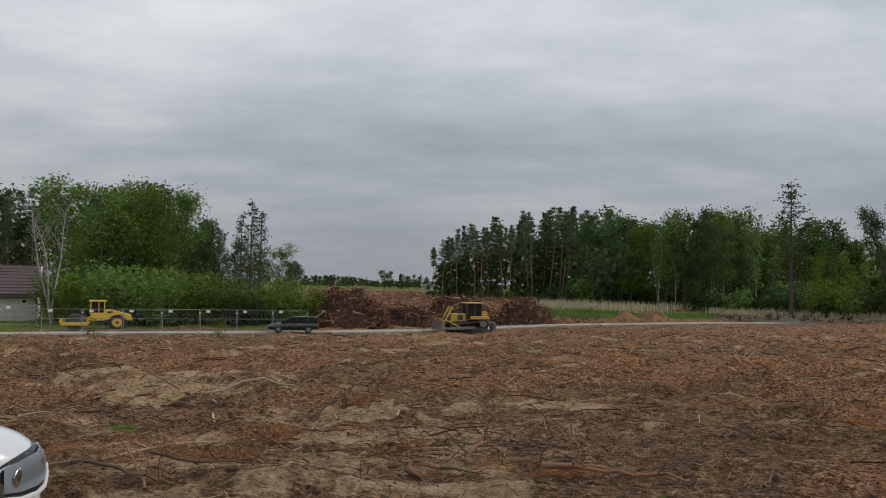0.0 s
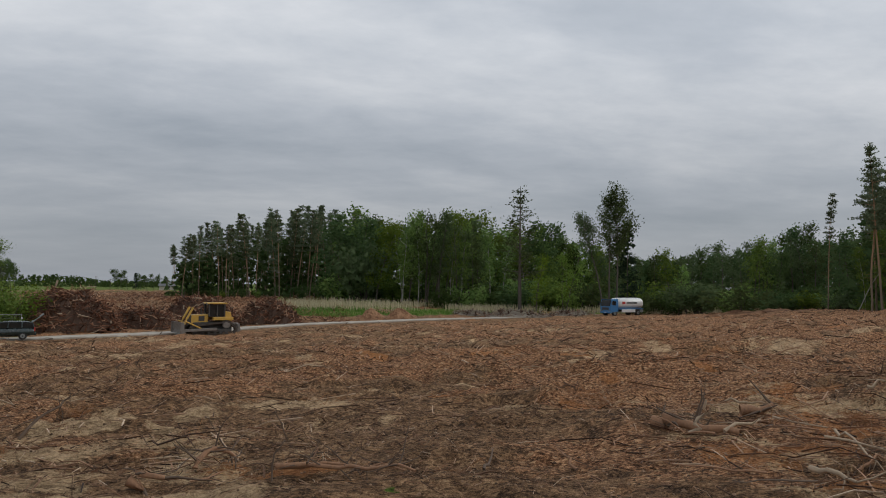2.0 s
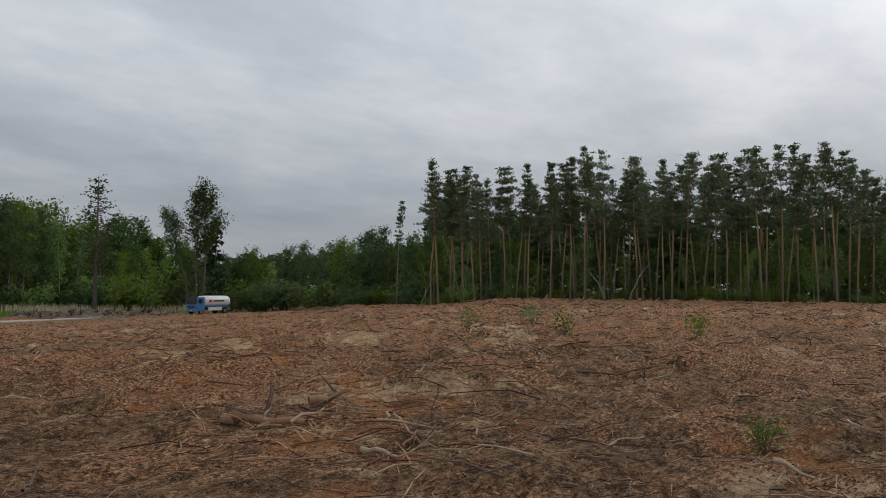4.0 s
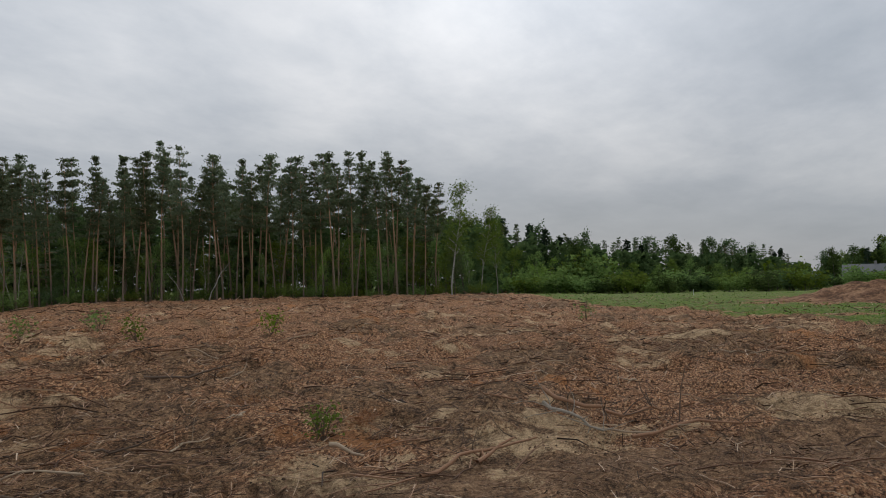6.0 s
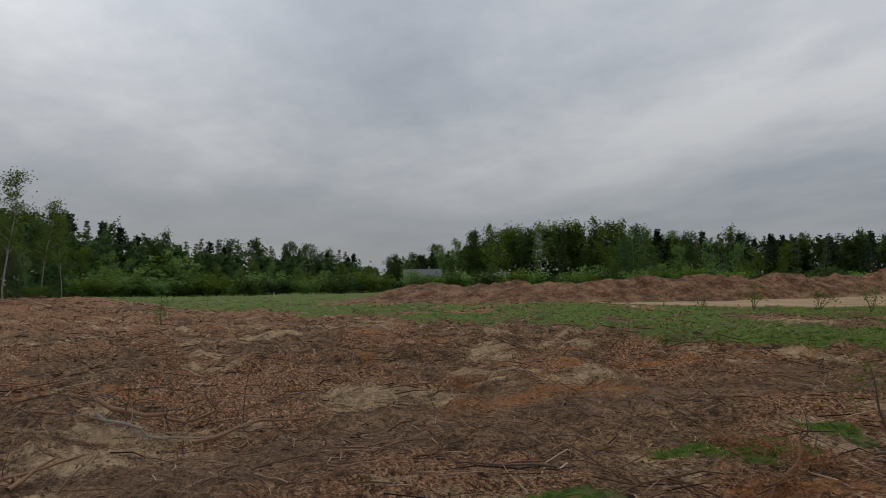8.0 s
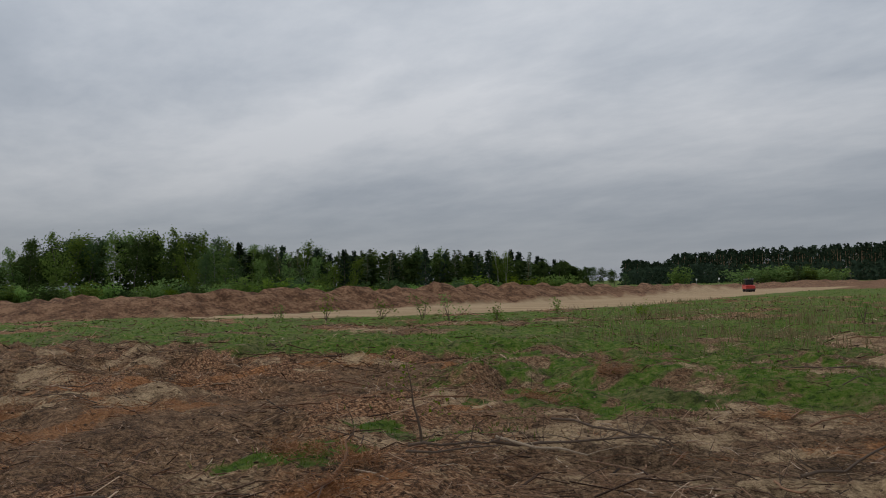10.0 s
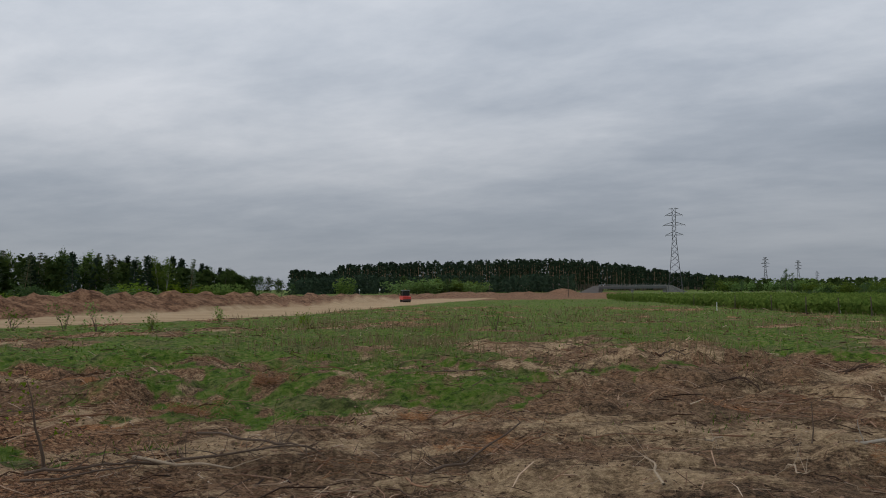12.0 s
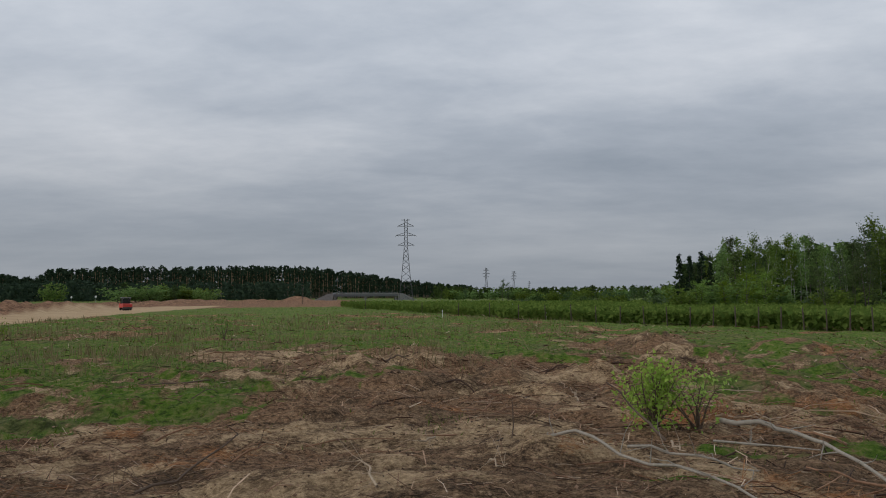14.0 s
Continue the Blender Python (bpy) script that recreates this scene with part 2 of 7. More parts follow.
def zones(x, y):
    """How much of each cover lies at a place: dict of arrays from 0 to 1."""
    r, b = np.hypot(x, y), bearing(x, y)
    wob = fbm(x, y, 9.0, 4, 5)
    edge = np.interp(b, FIELD_AZ, FIELD_R)
    grass = np.clip((r - edge * (1 + 0.10 * wob)) / (0.05 * edge) + 0.5, 0, 1)
    # thin grass comes up through the litter on the south side
    thin = np.clip((b - 128) / 14, 0, 1) * np.clip((224 - b) / 8, 0, 1) * np.clip((r - 9) / 8, 0, 1)
    grass = np.maximum(grass, thin * np.clip(0.02 + 0.9 * fbm(x, y, 3.0, 5, 21, 0.6), 0, 0.8))
    # wet meadow beyond the northern road
    rd, _ = along(ROAD, x, y)
    beyond = (b > 3.5) & (b < 30) & (r > np.interp(b, [3, 12, 20, 30], [112, 118, 134, 142]))
    grass = np.maximum(grass, beyond * np.clip(0.8 + wob, 0, 1))
    far_left = (b < -12.7) & (r > 76)
    grass = np.maximum(grass, far_left * np.clip(0.7 + wob, 0, 1))
    grass = np.maximum(grass, np.clip((r - 420) / 60, 0, 1))
    # scars of bare soil in the meadow
    scar = np.clip(fbm(x, y, 5.0, 5, 31, 0.6) * 2.2 - 0.7, 0, 1) * ((b > 95) & (b < 215) & (r < 120))
    grass = grass * (1 - 0.8 * scar)
    for a, d, hw, h in MOUNDS:
        if h > 0.2 and a > 170:
            mx, my = xy(a, d + ARM)
            grass = grass * (1 - np.clip(1.7 - np.hypot(x - mx, y - my) / (1.5 * hw) + 0.5 * wob, 0, 1))
    sn, sf = np.interp(b, SAND_AZ, SAND_NEAR), np.interp(b, SAND_AZ, SAND_FAR)
    strip = np.clip((r - sn * (1 + 0.015 * wob)) / 1.2, 0, 1) * np.clip((sf - r) / 0.7, 0, 1) * ((b > 117) & (b < 166))
    bd, bh = along(BANK_XY, x, y)
    soil = np.clip((6.8 - bd) / 0.6 + 0.5 * wob, 0, 1) * (bh > 0.05)
    for a, d, hw, h in HEAPS:
        hx, hy = xy(a, d)
        soil = np.maximum(soil, np.clip((hw * 1.15 - np.hypot(x - hx, y - hy)) / (0.2 * hw), 0, 1))
    far_works = np.clip((r - 190) / 25, 0, 1) * np.clip((430 - r) / 30, 0, 1) * np.clip((b - 158) / 2, 0, 1) * np.clip((176 - b) / 3, 0, 1)
    soil = np.maximum(soil, far_works)
    pale = np.clip(fbm(x, y, 2.6, 5, 41, 0.6) * 1.3 - 0.62, 0, 0.6) * (r < 75)
    south = np.clip((b - 132) / 14, 0, 1) * np.clip((222 - b) / 6, 0, 1) * np.clip((60 - r) / 20, 0, 1)
    pale = np.maximum(pale, south * np.clip(0.05 + 0.7 * fbm(x, y, 1.6, 4, 43, 0.6), 0, 0.6))
    pale = np.maximum(pale, np.clip((10 - b) / 12, 0, 1) * np.clip((16 - r) / 5, 0, 1) * np.clip(0.10 + 0.8 * fbm(x, y, 1.3, 4, 44, 0.6), 0, 0.6))
    straw = np.clip(fbm(x, y, 2.0, 4, 51, 0.6) * 1.5 - 0.8, 0, 0.8) * (r < 110) * np.interp(b, [0, 30], [0.35, 1.0])
    for a, d, sx, sy, kind in PATCHES:
        px, py = xy(a, d + ARM)
        ux, uy = px / d, py / d
        along_v, across = (x - px) * ux + (y - py) * uy, (x - px) * uy - (y - py) * ux
        m = np.clip((1.0 - np.hypot(across / sx, along_v / sy) + 0.75 * fbm(x, y, 0.7, 4, 61, 0.65)) * 1.6, 0, 1)
        if kind == "sand":
            pale, grass = np.maximum(pale, m), grass * (1 - m)
        elif kind == "grass":
            grass, pale = np.maximum(grass, 0.92 * m), pale * (1 - m)
        else:
            straw = np.maximum(straw, m)
    smooth = np.clip(1.0 - np.abs(b - 8) / 18, 0, 1) * np.clip(1 - np.abs(r - 15) / 9, 0, 1)
    keep = (1 - strip) * (1 - soil)
    # reddish torn litter lies in long drifts, thin on the soil that was driven over
    torn = np.clip((r - 8.5) / 16, 0, 0.55) - np.interp(b, [-30, 8, 38], [0.52, 0.40, 0.0]) + 0.7 * fbm(x * 0.8, y * 1.2, 3.4, 4, 45, 0.6) + 0.35 * fbm(x, y, 14.0, 2, 46)
    driven = zones_driven(r, b)
    torn = np.clip(torn - 0.8 * smooth - 0.9 * driven, 0, 1)
    return {"torn": torn, "driven": driven, "grass": grass * keep, "strip": strip, "soil": soil * (1 - strip), "pale": pale * keep, "straw": straw * keep * (1 - grass), "smooth": smooth, "south": south}


def zones_driven(r, b):
    """Soil flattened by tracks, close by and along a lane to the south-east."""
    lane = np.clip(1 - np.abs(r - np.interp(b, [60, 90, 110, 125, 140], [7.6, 8.6, 11.5, 15.5, 21])) / np.interp(b, [60, 90, 140], [1.0, 1.9, 4.5]), 0, 1)
    return lane * np.clip((b - 58) / 8, 0, 1) * np.clip((144 - b) / 6, 0, 1)


def height(x, y):
    """Ground height with banks, heaps, ruts and churned soil."""
    x, y = np.asarray(x, float), np.asarray(y, float)
    r, b = np.hypot(x, y), bearing(x, y)
    z = base_height(x, y)
    bd, bh = along(BANK_XY, x, y)
    sweep = np.radians(b) * r / 5.2
    crest = 0.95 + 0.30 * np.abs(np.sin(sweep + 1.3 * fbm(x, y, 11.0, 2, 3))) ** 0.8 + 0.10 * fbm(x, y, 2.2, 3, 8)
    rill = np.abs(fbm(x, y, 1.5, 3, 12))
    z = z + bh * crest * np.clip(1.04 - bd / 5.6, 0, 1) ** 0.9 - 0.45 * np.clip(1.1 - bd / 4.5, 0, 1) * rill * (bh > 0.2) + 0.09 * np.clip(1.3 - bd / 5, 0, 1) * fbm(x, y, 0.7, 2, 16) * (bh > 0.2)
    for a, d, hw, h in HEAPS:
        hx, hy = xy(a, d)
        z = z + h * np.clip(1 - np.hypot(x - hx, y - hy) / hw * (1 + 0.15 * fbm(x, y, 1.5, 2, 9)), 0, 1) ** 0.9
    rd, _ = along(ROAD, x, y)
    sn, sf = np.interp(b, SAND_AZ, SAND_NEAR), np.interp(b, SAND_AZ, SAND_FAR)
    flat = np.clip((rd - 2.6) / 2.5, 0, 1) * np.where((b > 116) & (b < 167) & (r > sn - 1) & (r < sf), 0.15, 1)
    field = np.clip(1 - (r - np.interp(b, FIELD_AZ, FIELD_R)) / 10, 0.35, 1)
    near = np.interp(r, [2, 5, 11, 20], [0.0, 0.4, 0.5, 1.0])
    calm = 1 - 0.6 * zones_driven(r, b)
    rough = 0.14 * fbm(x, y, 3.2, 3, 1) + 0.13 * fbm(x, y, 0.9, 3, 2) * field * calm + 0.10 * calm * (0.4 - np.abs(fbm(x, y, 0.42, 3, 4, 0.6))) * field
    # windrows pushed up by the plough across the field
    rough = rough + 0.30 * np.abs(fbm(x * 0.6 + y * 0.15, y * 1.3, 2.4, 4, 7, 0.55)) * field * (1 - 0.7 * np.clip(1 - np.abs(b - 8) / 18, 0, 1) * np.clip(1 - np.abs(r - 15) / 9, 0, 1))
    for a, d, hw, h in MOUNDS:
        mx, my = xy(a, d + ARM)
        dm = np.hypot(x - mx, y - my)
        z = z + h * np.clip(1 - (dm / hw) ** 2 * (1 + 0.5 * fbm(x, y, 0.5, 2, 14)), 0, 1) ** 1.3
    rough = rough - 0.20 * field
    z = z + near * flat * rough - 0.05 * (1 - np.clip((rd - 2.6) / 1.0, 0, 1))
    # lugs of a crawler's tread pressed into the soil close by
    tr = np.abs(r - 7.85 - 0.1 * np.sin(b / 9))
    lug = np.clip(np.sin(b * 2 * math.pi / 1.65) * 1.6, -0.4, 1) * np.clip((0.34 - tr) / 0.08, 0, 1) * np.clip((b - 44) / 6, 0, 1) * np.clip((73 - b) / 3, 0, 1)
    return z - 0.055 * lug * (0.7 + 0.5 * fbm(x, y, 0.3, 2, 15))


def place(az, d):
    x, y = xy(az, d)
    return x, y, float(height(x, y))


# ---- mesh helpers ----
def mesh_from(name, verts, faces, mat, smooth=False):
    me = bpy.data.meshes.new(name)
    me.from_pydata([tuple(v) for v in verts] if not isinstance(verts, np.ndarray) else verts.tolist(), [], faces if isinstance(faces, list) else faces.tolist())
    for m in (mat if isinstance(mat, (list, tuple)) else [mat]):
        me.materials.append(m)
    if smooth:
        me.polygons.foreach_set("use_smooth", [True] * len(me.polygons))
    me.update()
    return me


def part(name, bm, material, parent, label="", smooth=False):
    """Links a bmesh (or a mesh) as one mesh object under a thing or a part."""
    if isinstance(bm, bmesh.types.BMesh):
        me = bpy.data.meshes.new(name)
        bm.to_mesh(me)
        bm.free()
        me.materials.append(material)
        if smooth:
            me.polygons.foreach_set("use_smooth", [True] * len(me.polygons))
    else:
        me = bm
    ob = new(name, me)
    ob.parent = parent
    if label:
        ob["label"] = label
    return ob


def thing(name, m, label, category, group=""):
    ob = new(name)
    ob.empty_display_size = 0.2
    ob.matrix_basis = m
    return tagged(ob, label, category, group)


def box(bm, size, at=(0, 0, 0), bevel=0.0, turn=None):
    m = Matrix.Translation(at) @ (turn or Matrix()) @ Matrix.Diagonal((*size, 1))
    got = bmesh.ops.create_cube(bm, size=1.0, matrix=m)
    if bevel:
        edges = list({e for v in got["verts"] for e in v.link_edges})
        bmesh.ops.bevel(bm, geom=edges, offset=bevel, segments=2, affect="EDGES", profile=0.6)
    return bm


def boxes(*specs, bevel=0.0):
    bm = bmesh.new()
    for size, at in specs:
        box(bm, size, at, bevel)
    return bm


def prism(outline, width, bevel=0.0, y0=None):
    """A side view (x, z) drawn out across y."""
    bm = bmesh.new()
    y0 = -width / 2 if y0 is None else y0
    a = [bm.verts.new((x, y0, z)) for x, z in outline]
    b = [bm.verts.new((x, y0 + width, z)) for x, z in outline]
    bm.faces.new(a[::-1]), bm.faces.new(b)
    for i in range(len(a)):
        j = (i + 1) % len(a)
        bm.faces.new((a[i], a[j], b[j], b[i]))
    bmesh.ops.recalc_face_normals(bm, faces=bm.faces[:])
    if bevel:
        bmesh.ops.bevel(bm, geom=bm.edges[:], offset=bevel, segments=2, affect="EDGES", profile=0.6)
    return bm


def rod(bm, p, q, r, r2=None, sides=8):
    p, q = Vector(p), Vector(q)
    d = q - p
    m = Matrix.Translation((p + q) / 2) @ d.to_track_quat("Z", "Y").to_matrix().to_4x4()
    bmesh.ops.create_cone(bm, cap_ends=True, segments=sides, radius1=r, radius2=r if r2 is None else r2, depth=d.length, matrix=m)
    return bm


def wheel(bm, at, r, width, sides=28, bevel=0.05):
    m = Matrix.Translation(at) @ Matrix.Rotation(math.pi / 2, 4, "X")
    got = bmesh.ops.create_cone(bm, cap_ends=True, segments=sides, radius1=r, radius2=r, depth=width, matrix=m)
    if bevel:
        edges = [e for e in {e for v in got["verts"] for e in v.link_edges} if any(len(f.verts) > 4 for f in e.link_faces)]
        bmesh.ops.bevel(bm, geom=edges, offset=bevel, segments=2, affect="EDGES")
    return bm


# ---- materials ----
def material(name):
    m = bpy.data.materials.new(name)
    m.use_nodes = True
    return m, Nodes(m.node_tree)


def finish(m, k, base, rough=0.8, metal=0.0, bump_v=None, strength=0.3, distance=0.02, spec=0.5, coat=0.0):
    p = k.n("BsdfPrincipled", {"Base Color": base, "Roughness": rough, "Metallic": metal, "Specular IOR Level": spec, "Coat Weight": coat})
    if bump_v is not None:
        k.put(p.inputs["Normal"], k.n("Bump", {"Strength": strength, "Distance": distance, "Height": bump_v}))
    k.n("OutputMaterial", {0: p})
    return m


def painted(name, col, rough=0.4, dirt=(0.16, 0.12, 0.08), amount=0.35, scale=3.0, metal=0.0, coat=0.0):
    """Paint or plastic with dust and wear."""
    m, k = material(name)
    co = k.n("TexCoord").outputs["Object"]
    n = k.noise(co, scale, 6, 0.6)
    f = k.noise(co, scale * 9, 4, 0.6)
    mask = k.math("MULTIPLY", k.range(n, 0.45, 0.75), amount)
    c = k.mix(mask, (*col, 1), (*dirt, 1))
    c = k.mix(k.math("MULTIPLY", f, 0.25), c, grey(0.5 * sum(col) / 3 + 0.02))
    return finish(m, k, c, k.math("ADD", rough, k.math("MULTIPLY", mask, 0.5)), metal, f, 0.08, 0.005, coat=coat)


def leafy(name, a, b, through=0.35):
    """Leaves or needles: a spread of tones from leaf to leaf and from tree to tree."""
    m, k = material(name)
    isl = k.n("NewGeometry").outputs["Random Per Island"]
    rnd = k.n("ObjectInfo").outputs["Random"]
    c = k.mix(isl, (*a, 1), (*b, 1))
    hsv = k.n("HueSaturation", {"Hue": k.range(rnd, 0, 1, 0.482, 0.515), "Saturation": k.range(rnd, 0, 1, 1.05, 0.85), "Value": k.range(rnd, 0, 1, 0.75, 1.3), "Color": c})
    d = k.n("BsdfDiffuse", {0: hsv.outputs[0]})
    t = k.n("BsdfTranslucent", {0: hsv.outputs[0]})
    k.n("OutputMaterial", {0: k.n("MixShader", {0: through, 1: d, 2: t})})
    return m


def bark(name, low, high, split, scale=4.0, spots=None):
    """Bark that changes up the trunk, with scales and, for birch, dark scars."""
    m, k = material(name)
    co = k.n("TexCoord").outputs["Object"]
    z = k.n("SeparateXYZ", {0: co}).outputs[2]
    n = k.noise(k.n("Mapping", {0: co, 3: (scale, scale, scale * 0.35)}), 3.0, 5, 0.65)
    c = k.mix(k.range(z, split[0], split[1]), (*low, 1), (*high, 1))
    c = k.mix(k.math("MULTIPLY", n, 0.7), c, grey(0.04, (1.1, 1, 0.9)))
    if spots:
        s = k.noise(k.n("Mapping", {0: co, 3: (2.0, 2.0, 9.0)}), 1.6, 3, 0.6)
        c = k.mix(k.range(s, 0.56, 0.66), c, (*spots, 1))
    return finish(m, k, c, 0.9, 0, n, 0.6, 0.03, spec=0.2)


M_NEEDLE = leafy("pine_needles", (0.085, 0.120, 0.066), (0.175, 0.205, 0.112), 0.42)
M_SPRUCE = leafy("dark_needles", (0.026, 0.046, 0.028), (0.052, 0.078, 0.042), 0.25)
M_LEAF = leafy("spring_leaves", (0.095, 0.165, 0.031), (0.18, 0.255, 0.054), 0.4)
M_ALDER = leafy("alder_leaves", (0.065, 0.100, 0.038), (0.115, 0.155, 0.062), 0.4)
M_BRIGHT = leafy("fresh_leaves", (0.120, 0.215, 0.022), (0.200, 0.300, 0.045), 0.4)
# dark leaf tone; inside the woods this colour stands for shade
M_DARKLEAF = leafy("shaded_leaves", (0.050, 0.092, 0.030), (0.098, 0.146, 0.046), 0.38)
M_LIME = leafy("lime_leaves", (0.20, 0.31, 0.020), (0.34, 0.44, 0.045), 0.4)
M_REED = leafy("dry_reed", (0.30, 0.24, 0.14), (0.46, 0.38, 0.25), 0.2)
M_BLADE = leafy("grass_blades", (0.055, 0.130, 0.010), (0.125, 0.205, 0.028), 0.35)
M_DRYGRASS = leafy("dry_grass", (0.20, 0.17, 0.08), (0.34, 0.29, 0.15), 0.2)
M_PINEBARK = bark("pine_bark", (0.27, 0.205, 0.15), (0.50, 0.31, 0.18), (2.0, 9.0))
M_BIRCH = bark("birch_bark", (0.42, 0.40, 0.36), (0.52, 0.50, 0.45), (0, 4), 5, (0.04, 0.035, 0.03))
M_BARK = bark("grey_bark", (0.10, 0.085, 0.07), (0.15, 0.13, 0.105), (0, 8))
M_TWIG = bark("twig_bark", (0.19, 0.13, 0.09), (0.20, 0.14, 0.10), (0, 3))


def ground_material():
    """Brown forest soil with crumbs, torn reddish litter, pale sand, dead needles and turf."""
    m, k = material("field_soil")
    co = k.n("TexCoord").outputs["Object"]
    at = {n: k.n("Attribute", attribute_name=n).outputs["Fac"] for n in ("grass", "strip", "soil", "pale", "straw", "torn", "driven", "south")}

    def add(*terms):
        total = 0.0
        for v, f in terms:
            total = k.math("ADD", total, k.math("MULTIPLY", v, f))
        return total

    broad = k.noise(co, 0.35, 4, 0.6)
    mid = k.noise(co, 1.7, 6, 0.62, 0.4)
    crumb = k.noise(co, 9.0, 6, 0.78)
    grit = k.noise(co, 30.0, 5, 0.85)
    strand = k.noise(k.n("Mapping", {0: co, 2: (0, 0, 0.5), 3: (8.5, 15.0, 8)}), 1.5, 6, 0.78, 0.15)
    strand2 = k.noise(k.n("Mapping", {0: co, 2: (0, 0, 1.9), 3: (8.5, 15.0, 8)}), 1.6, 6, 0.78, 0.15)
    chip = k.n("TexVoronoi", {"Vector": k.n("Mapping", {0: co, 2: (0, 0, 0.9), 3: (16.0, 34.0, 14.0)}), "Scale": 1.0})
    fleck = k.n("SeparateColor", {0: chip.outputs["Color"]})
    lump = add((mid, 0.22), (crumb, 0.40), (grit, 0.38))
    # near-black low stops put the shade of gaps between crumbs into the colour
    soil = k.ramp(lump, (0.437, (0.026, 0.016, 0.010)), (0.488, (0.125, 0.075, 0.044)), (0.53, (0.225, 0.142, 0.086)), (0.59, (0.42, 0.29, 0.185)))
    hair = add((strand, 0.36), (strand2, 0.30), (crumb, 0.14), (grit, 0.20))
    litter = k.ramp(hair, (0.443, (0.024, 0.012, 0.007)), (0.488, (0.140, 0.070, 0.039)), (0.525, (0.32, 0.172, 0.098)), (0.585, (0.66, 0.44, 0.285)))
    cover = k.range(add((at["torn"], 1.0), (mid, 1.5), (crumb, 0.8), (broad, 0.5), (1.0, -1.22)), 0.30, 0.62)
    c = k.mix(cover, soil, litter)
    # single chips of bark and split wood
    c = k.mix(k.math("MULTIPLY", k.range(fleck.outputs[0], 0.86, 0.90), k.math("ADD", 0.25, k.math("MULTIPLY", cover, 0.45))), c, k.mix(fleck.outputs[1], (0.30, 0.15, 0.085, 1), (0.60, 0.43, 0.28, 1)))
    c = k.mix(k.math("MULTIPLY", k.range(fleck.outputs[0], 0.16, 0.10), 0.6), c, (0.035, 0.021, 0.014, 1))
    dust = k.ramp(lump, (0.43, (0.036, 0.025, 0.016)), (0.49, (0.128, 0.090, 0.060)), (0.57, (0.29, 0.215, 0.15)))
    c = k.mix(k.math("MULTIPLY", at["south"], 0.6), c, dust)
    c = k.mix(k.math("MULTIPLY", at["driven"], 0.55), c, k.ramp(lump, (0.41, (0.070, 0.043, 0.028)), (0.5, (0.170, 0.105, 0.068)), (0.6, (0.30, 0.20, 0.135))))
    straw = k.ramp(hair, (0.40, (0.13, 0.050, 0.020)), (0.5, (0.34, 0.15, 0.060)), (0.6, (0.56, 0.29, 0.13)))
    c = k.mix(k.math("MULTIPLY", k.range(add((at["straw"], 1.0), (strand2, 1.6), (1.0, -0.8)), 0.42, 0.8), 0.62), c, straw)
    sandy = k.ramp(lump, (0.42, (0.13, 0.090, 0.055)), (0.49, (0.33, 0.245, 0.16)), (0.56, (0.56, 0.44, 0.305)))
    debris = k.math("MULTIPLY", k.range(add((strand2, 0.6), (grit, 0.4)), 0.505, 0.545), 0.5)
    sifted = k.range(add((at["pale"], 1.0), (mid, 1.4), (strand, 2.0), (1.0, -1.7)), 0.28, 0.58)
    c = k.mix(k.math("MULTIPLY", sifted, k.math("SUBTRACT", 0.92, debris)), c, sandy)
    c = k.mix(1.0, c, (1.22, 1.13, 0.97, 1), "MULTIPLY")
    blade = k.noise(co, 5.0, 6, 0.75)
    turf = k.ramp(blade, (0.38, (0.030, 0.060, 0.008)), (0.48, (0.090, 0.162, 0.015)), (0.56, (0.148, 0.200, 0.032)), (0.63, (0.25, 0.20, 0.085)))
    turf = k.mix(k.math("MULTIPLY", k.range(k.noise(co, 0.5, 5, 0.7), 0.46, 0.62), 0.6), turf, k.ramp(blade, (0.40, (0.060, 0.052, 0.022)), (0.6, (0.215, 0.175, 0.085))))
    c = k.mix(k.range(add((at["grass"], 1.0), (k.noise(co, 2.0, 6, 0.75), 1.7), (1.0, -0.85)), 0.40, 0.72), c, turf)
    dug = k.ramp(add((k.noise(co, 0.7, 6, 0.65), 0.5), (k.noise(co, 3.0, 6, 0.75), 0.5)), (0.42, (0.085, 0.042, 0.022)), (0.50, (0.205, 0.106, 0.057)), (0.585, (0.36, 0.205, 0.115)))
    c = k.mix(at["soil"], c, dug)
    sand = k.ramp(k.noise(k.n("Mapping", {0: co, 2: (0, 0, 0.5), 3: (0.25, 1.0, 1)}), 0.6, 6, 0.6), (0.35, (0.38, 0.255, 0.14)), (0.65, (0.53, 0.385, 0.23)))
    c = k.mix(at["strip"], c, sand)
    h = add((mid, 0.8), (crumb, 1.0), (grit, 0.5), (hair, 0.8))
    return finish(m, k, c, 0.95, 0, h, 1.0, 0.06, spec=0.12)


M_GROUND = ground_material()


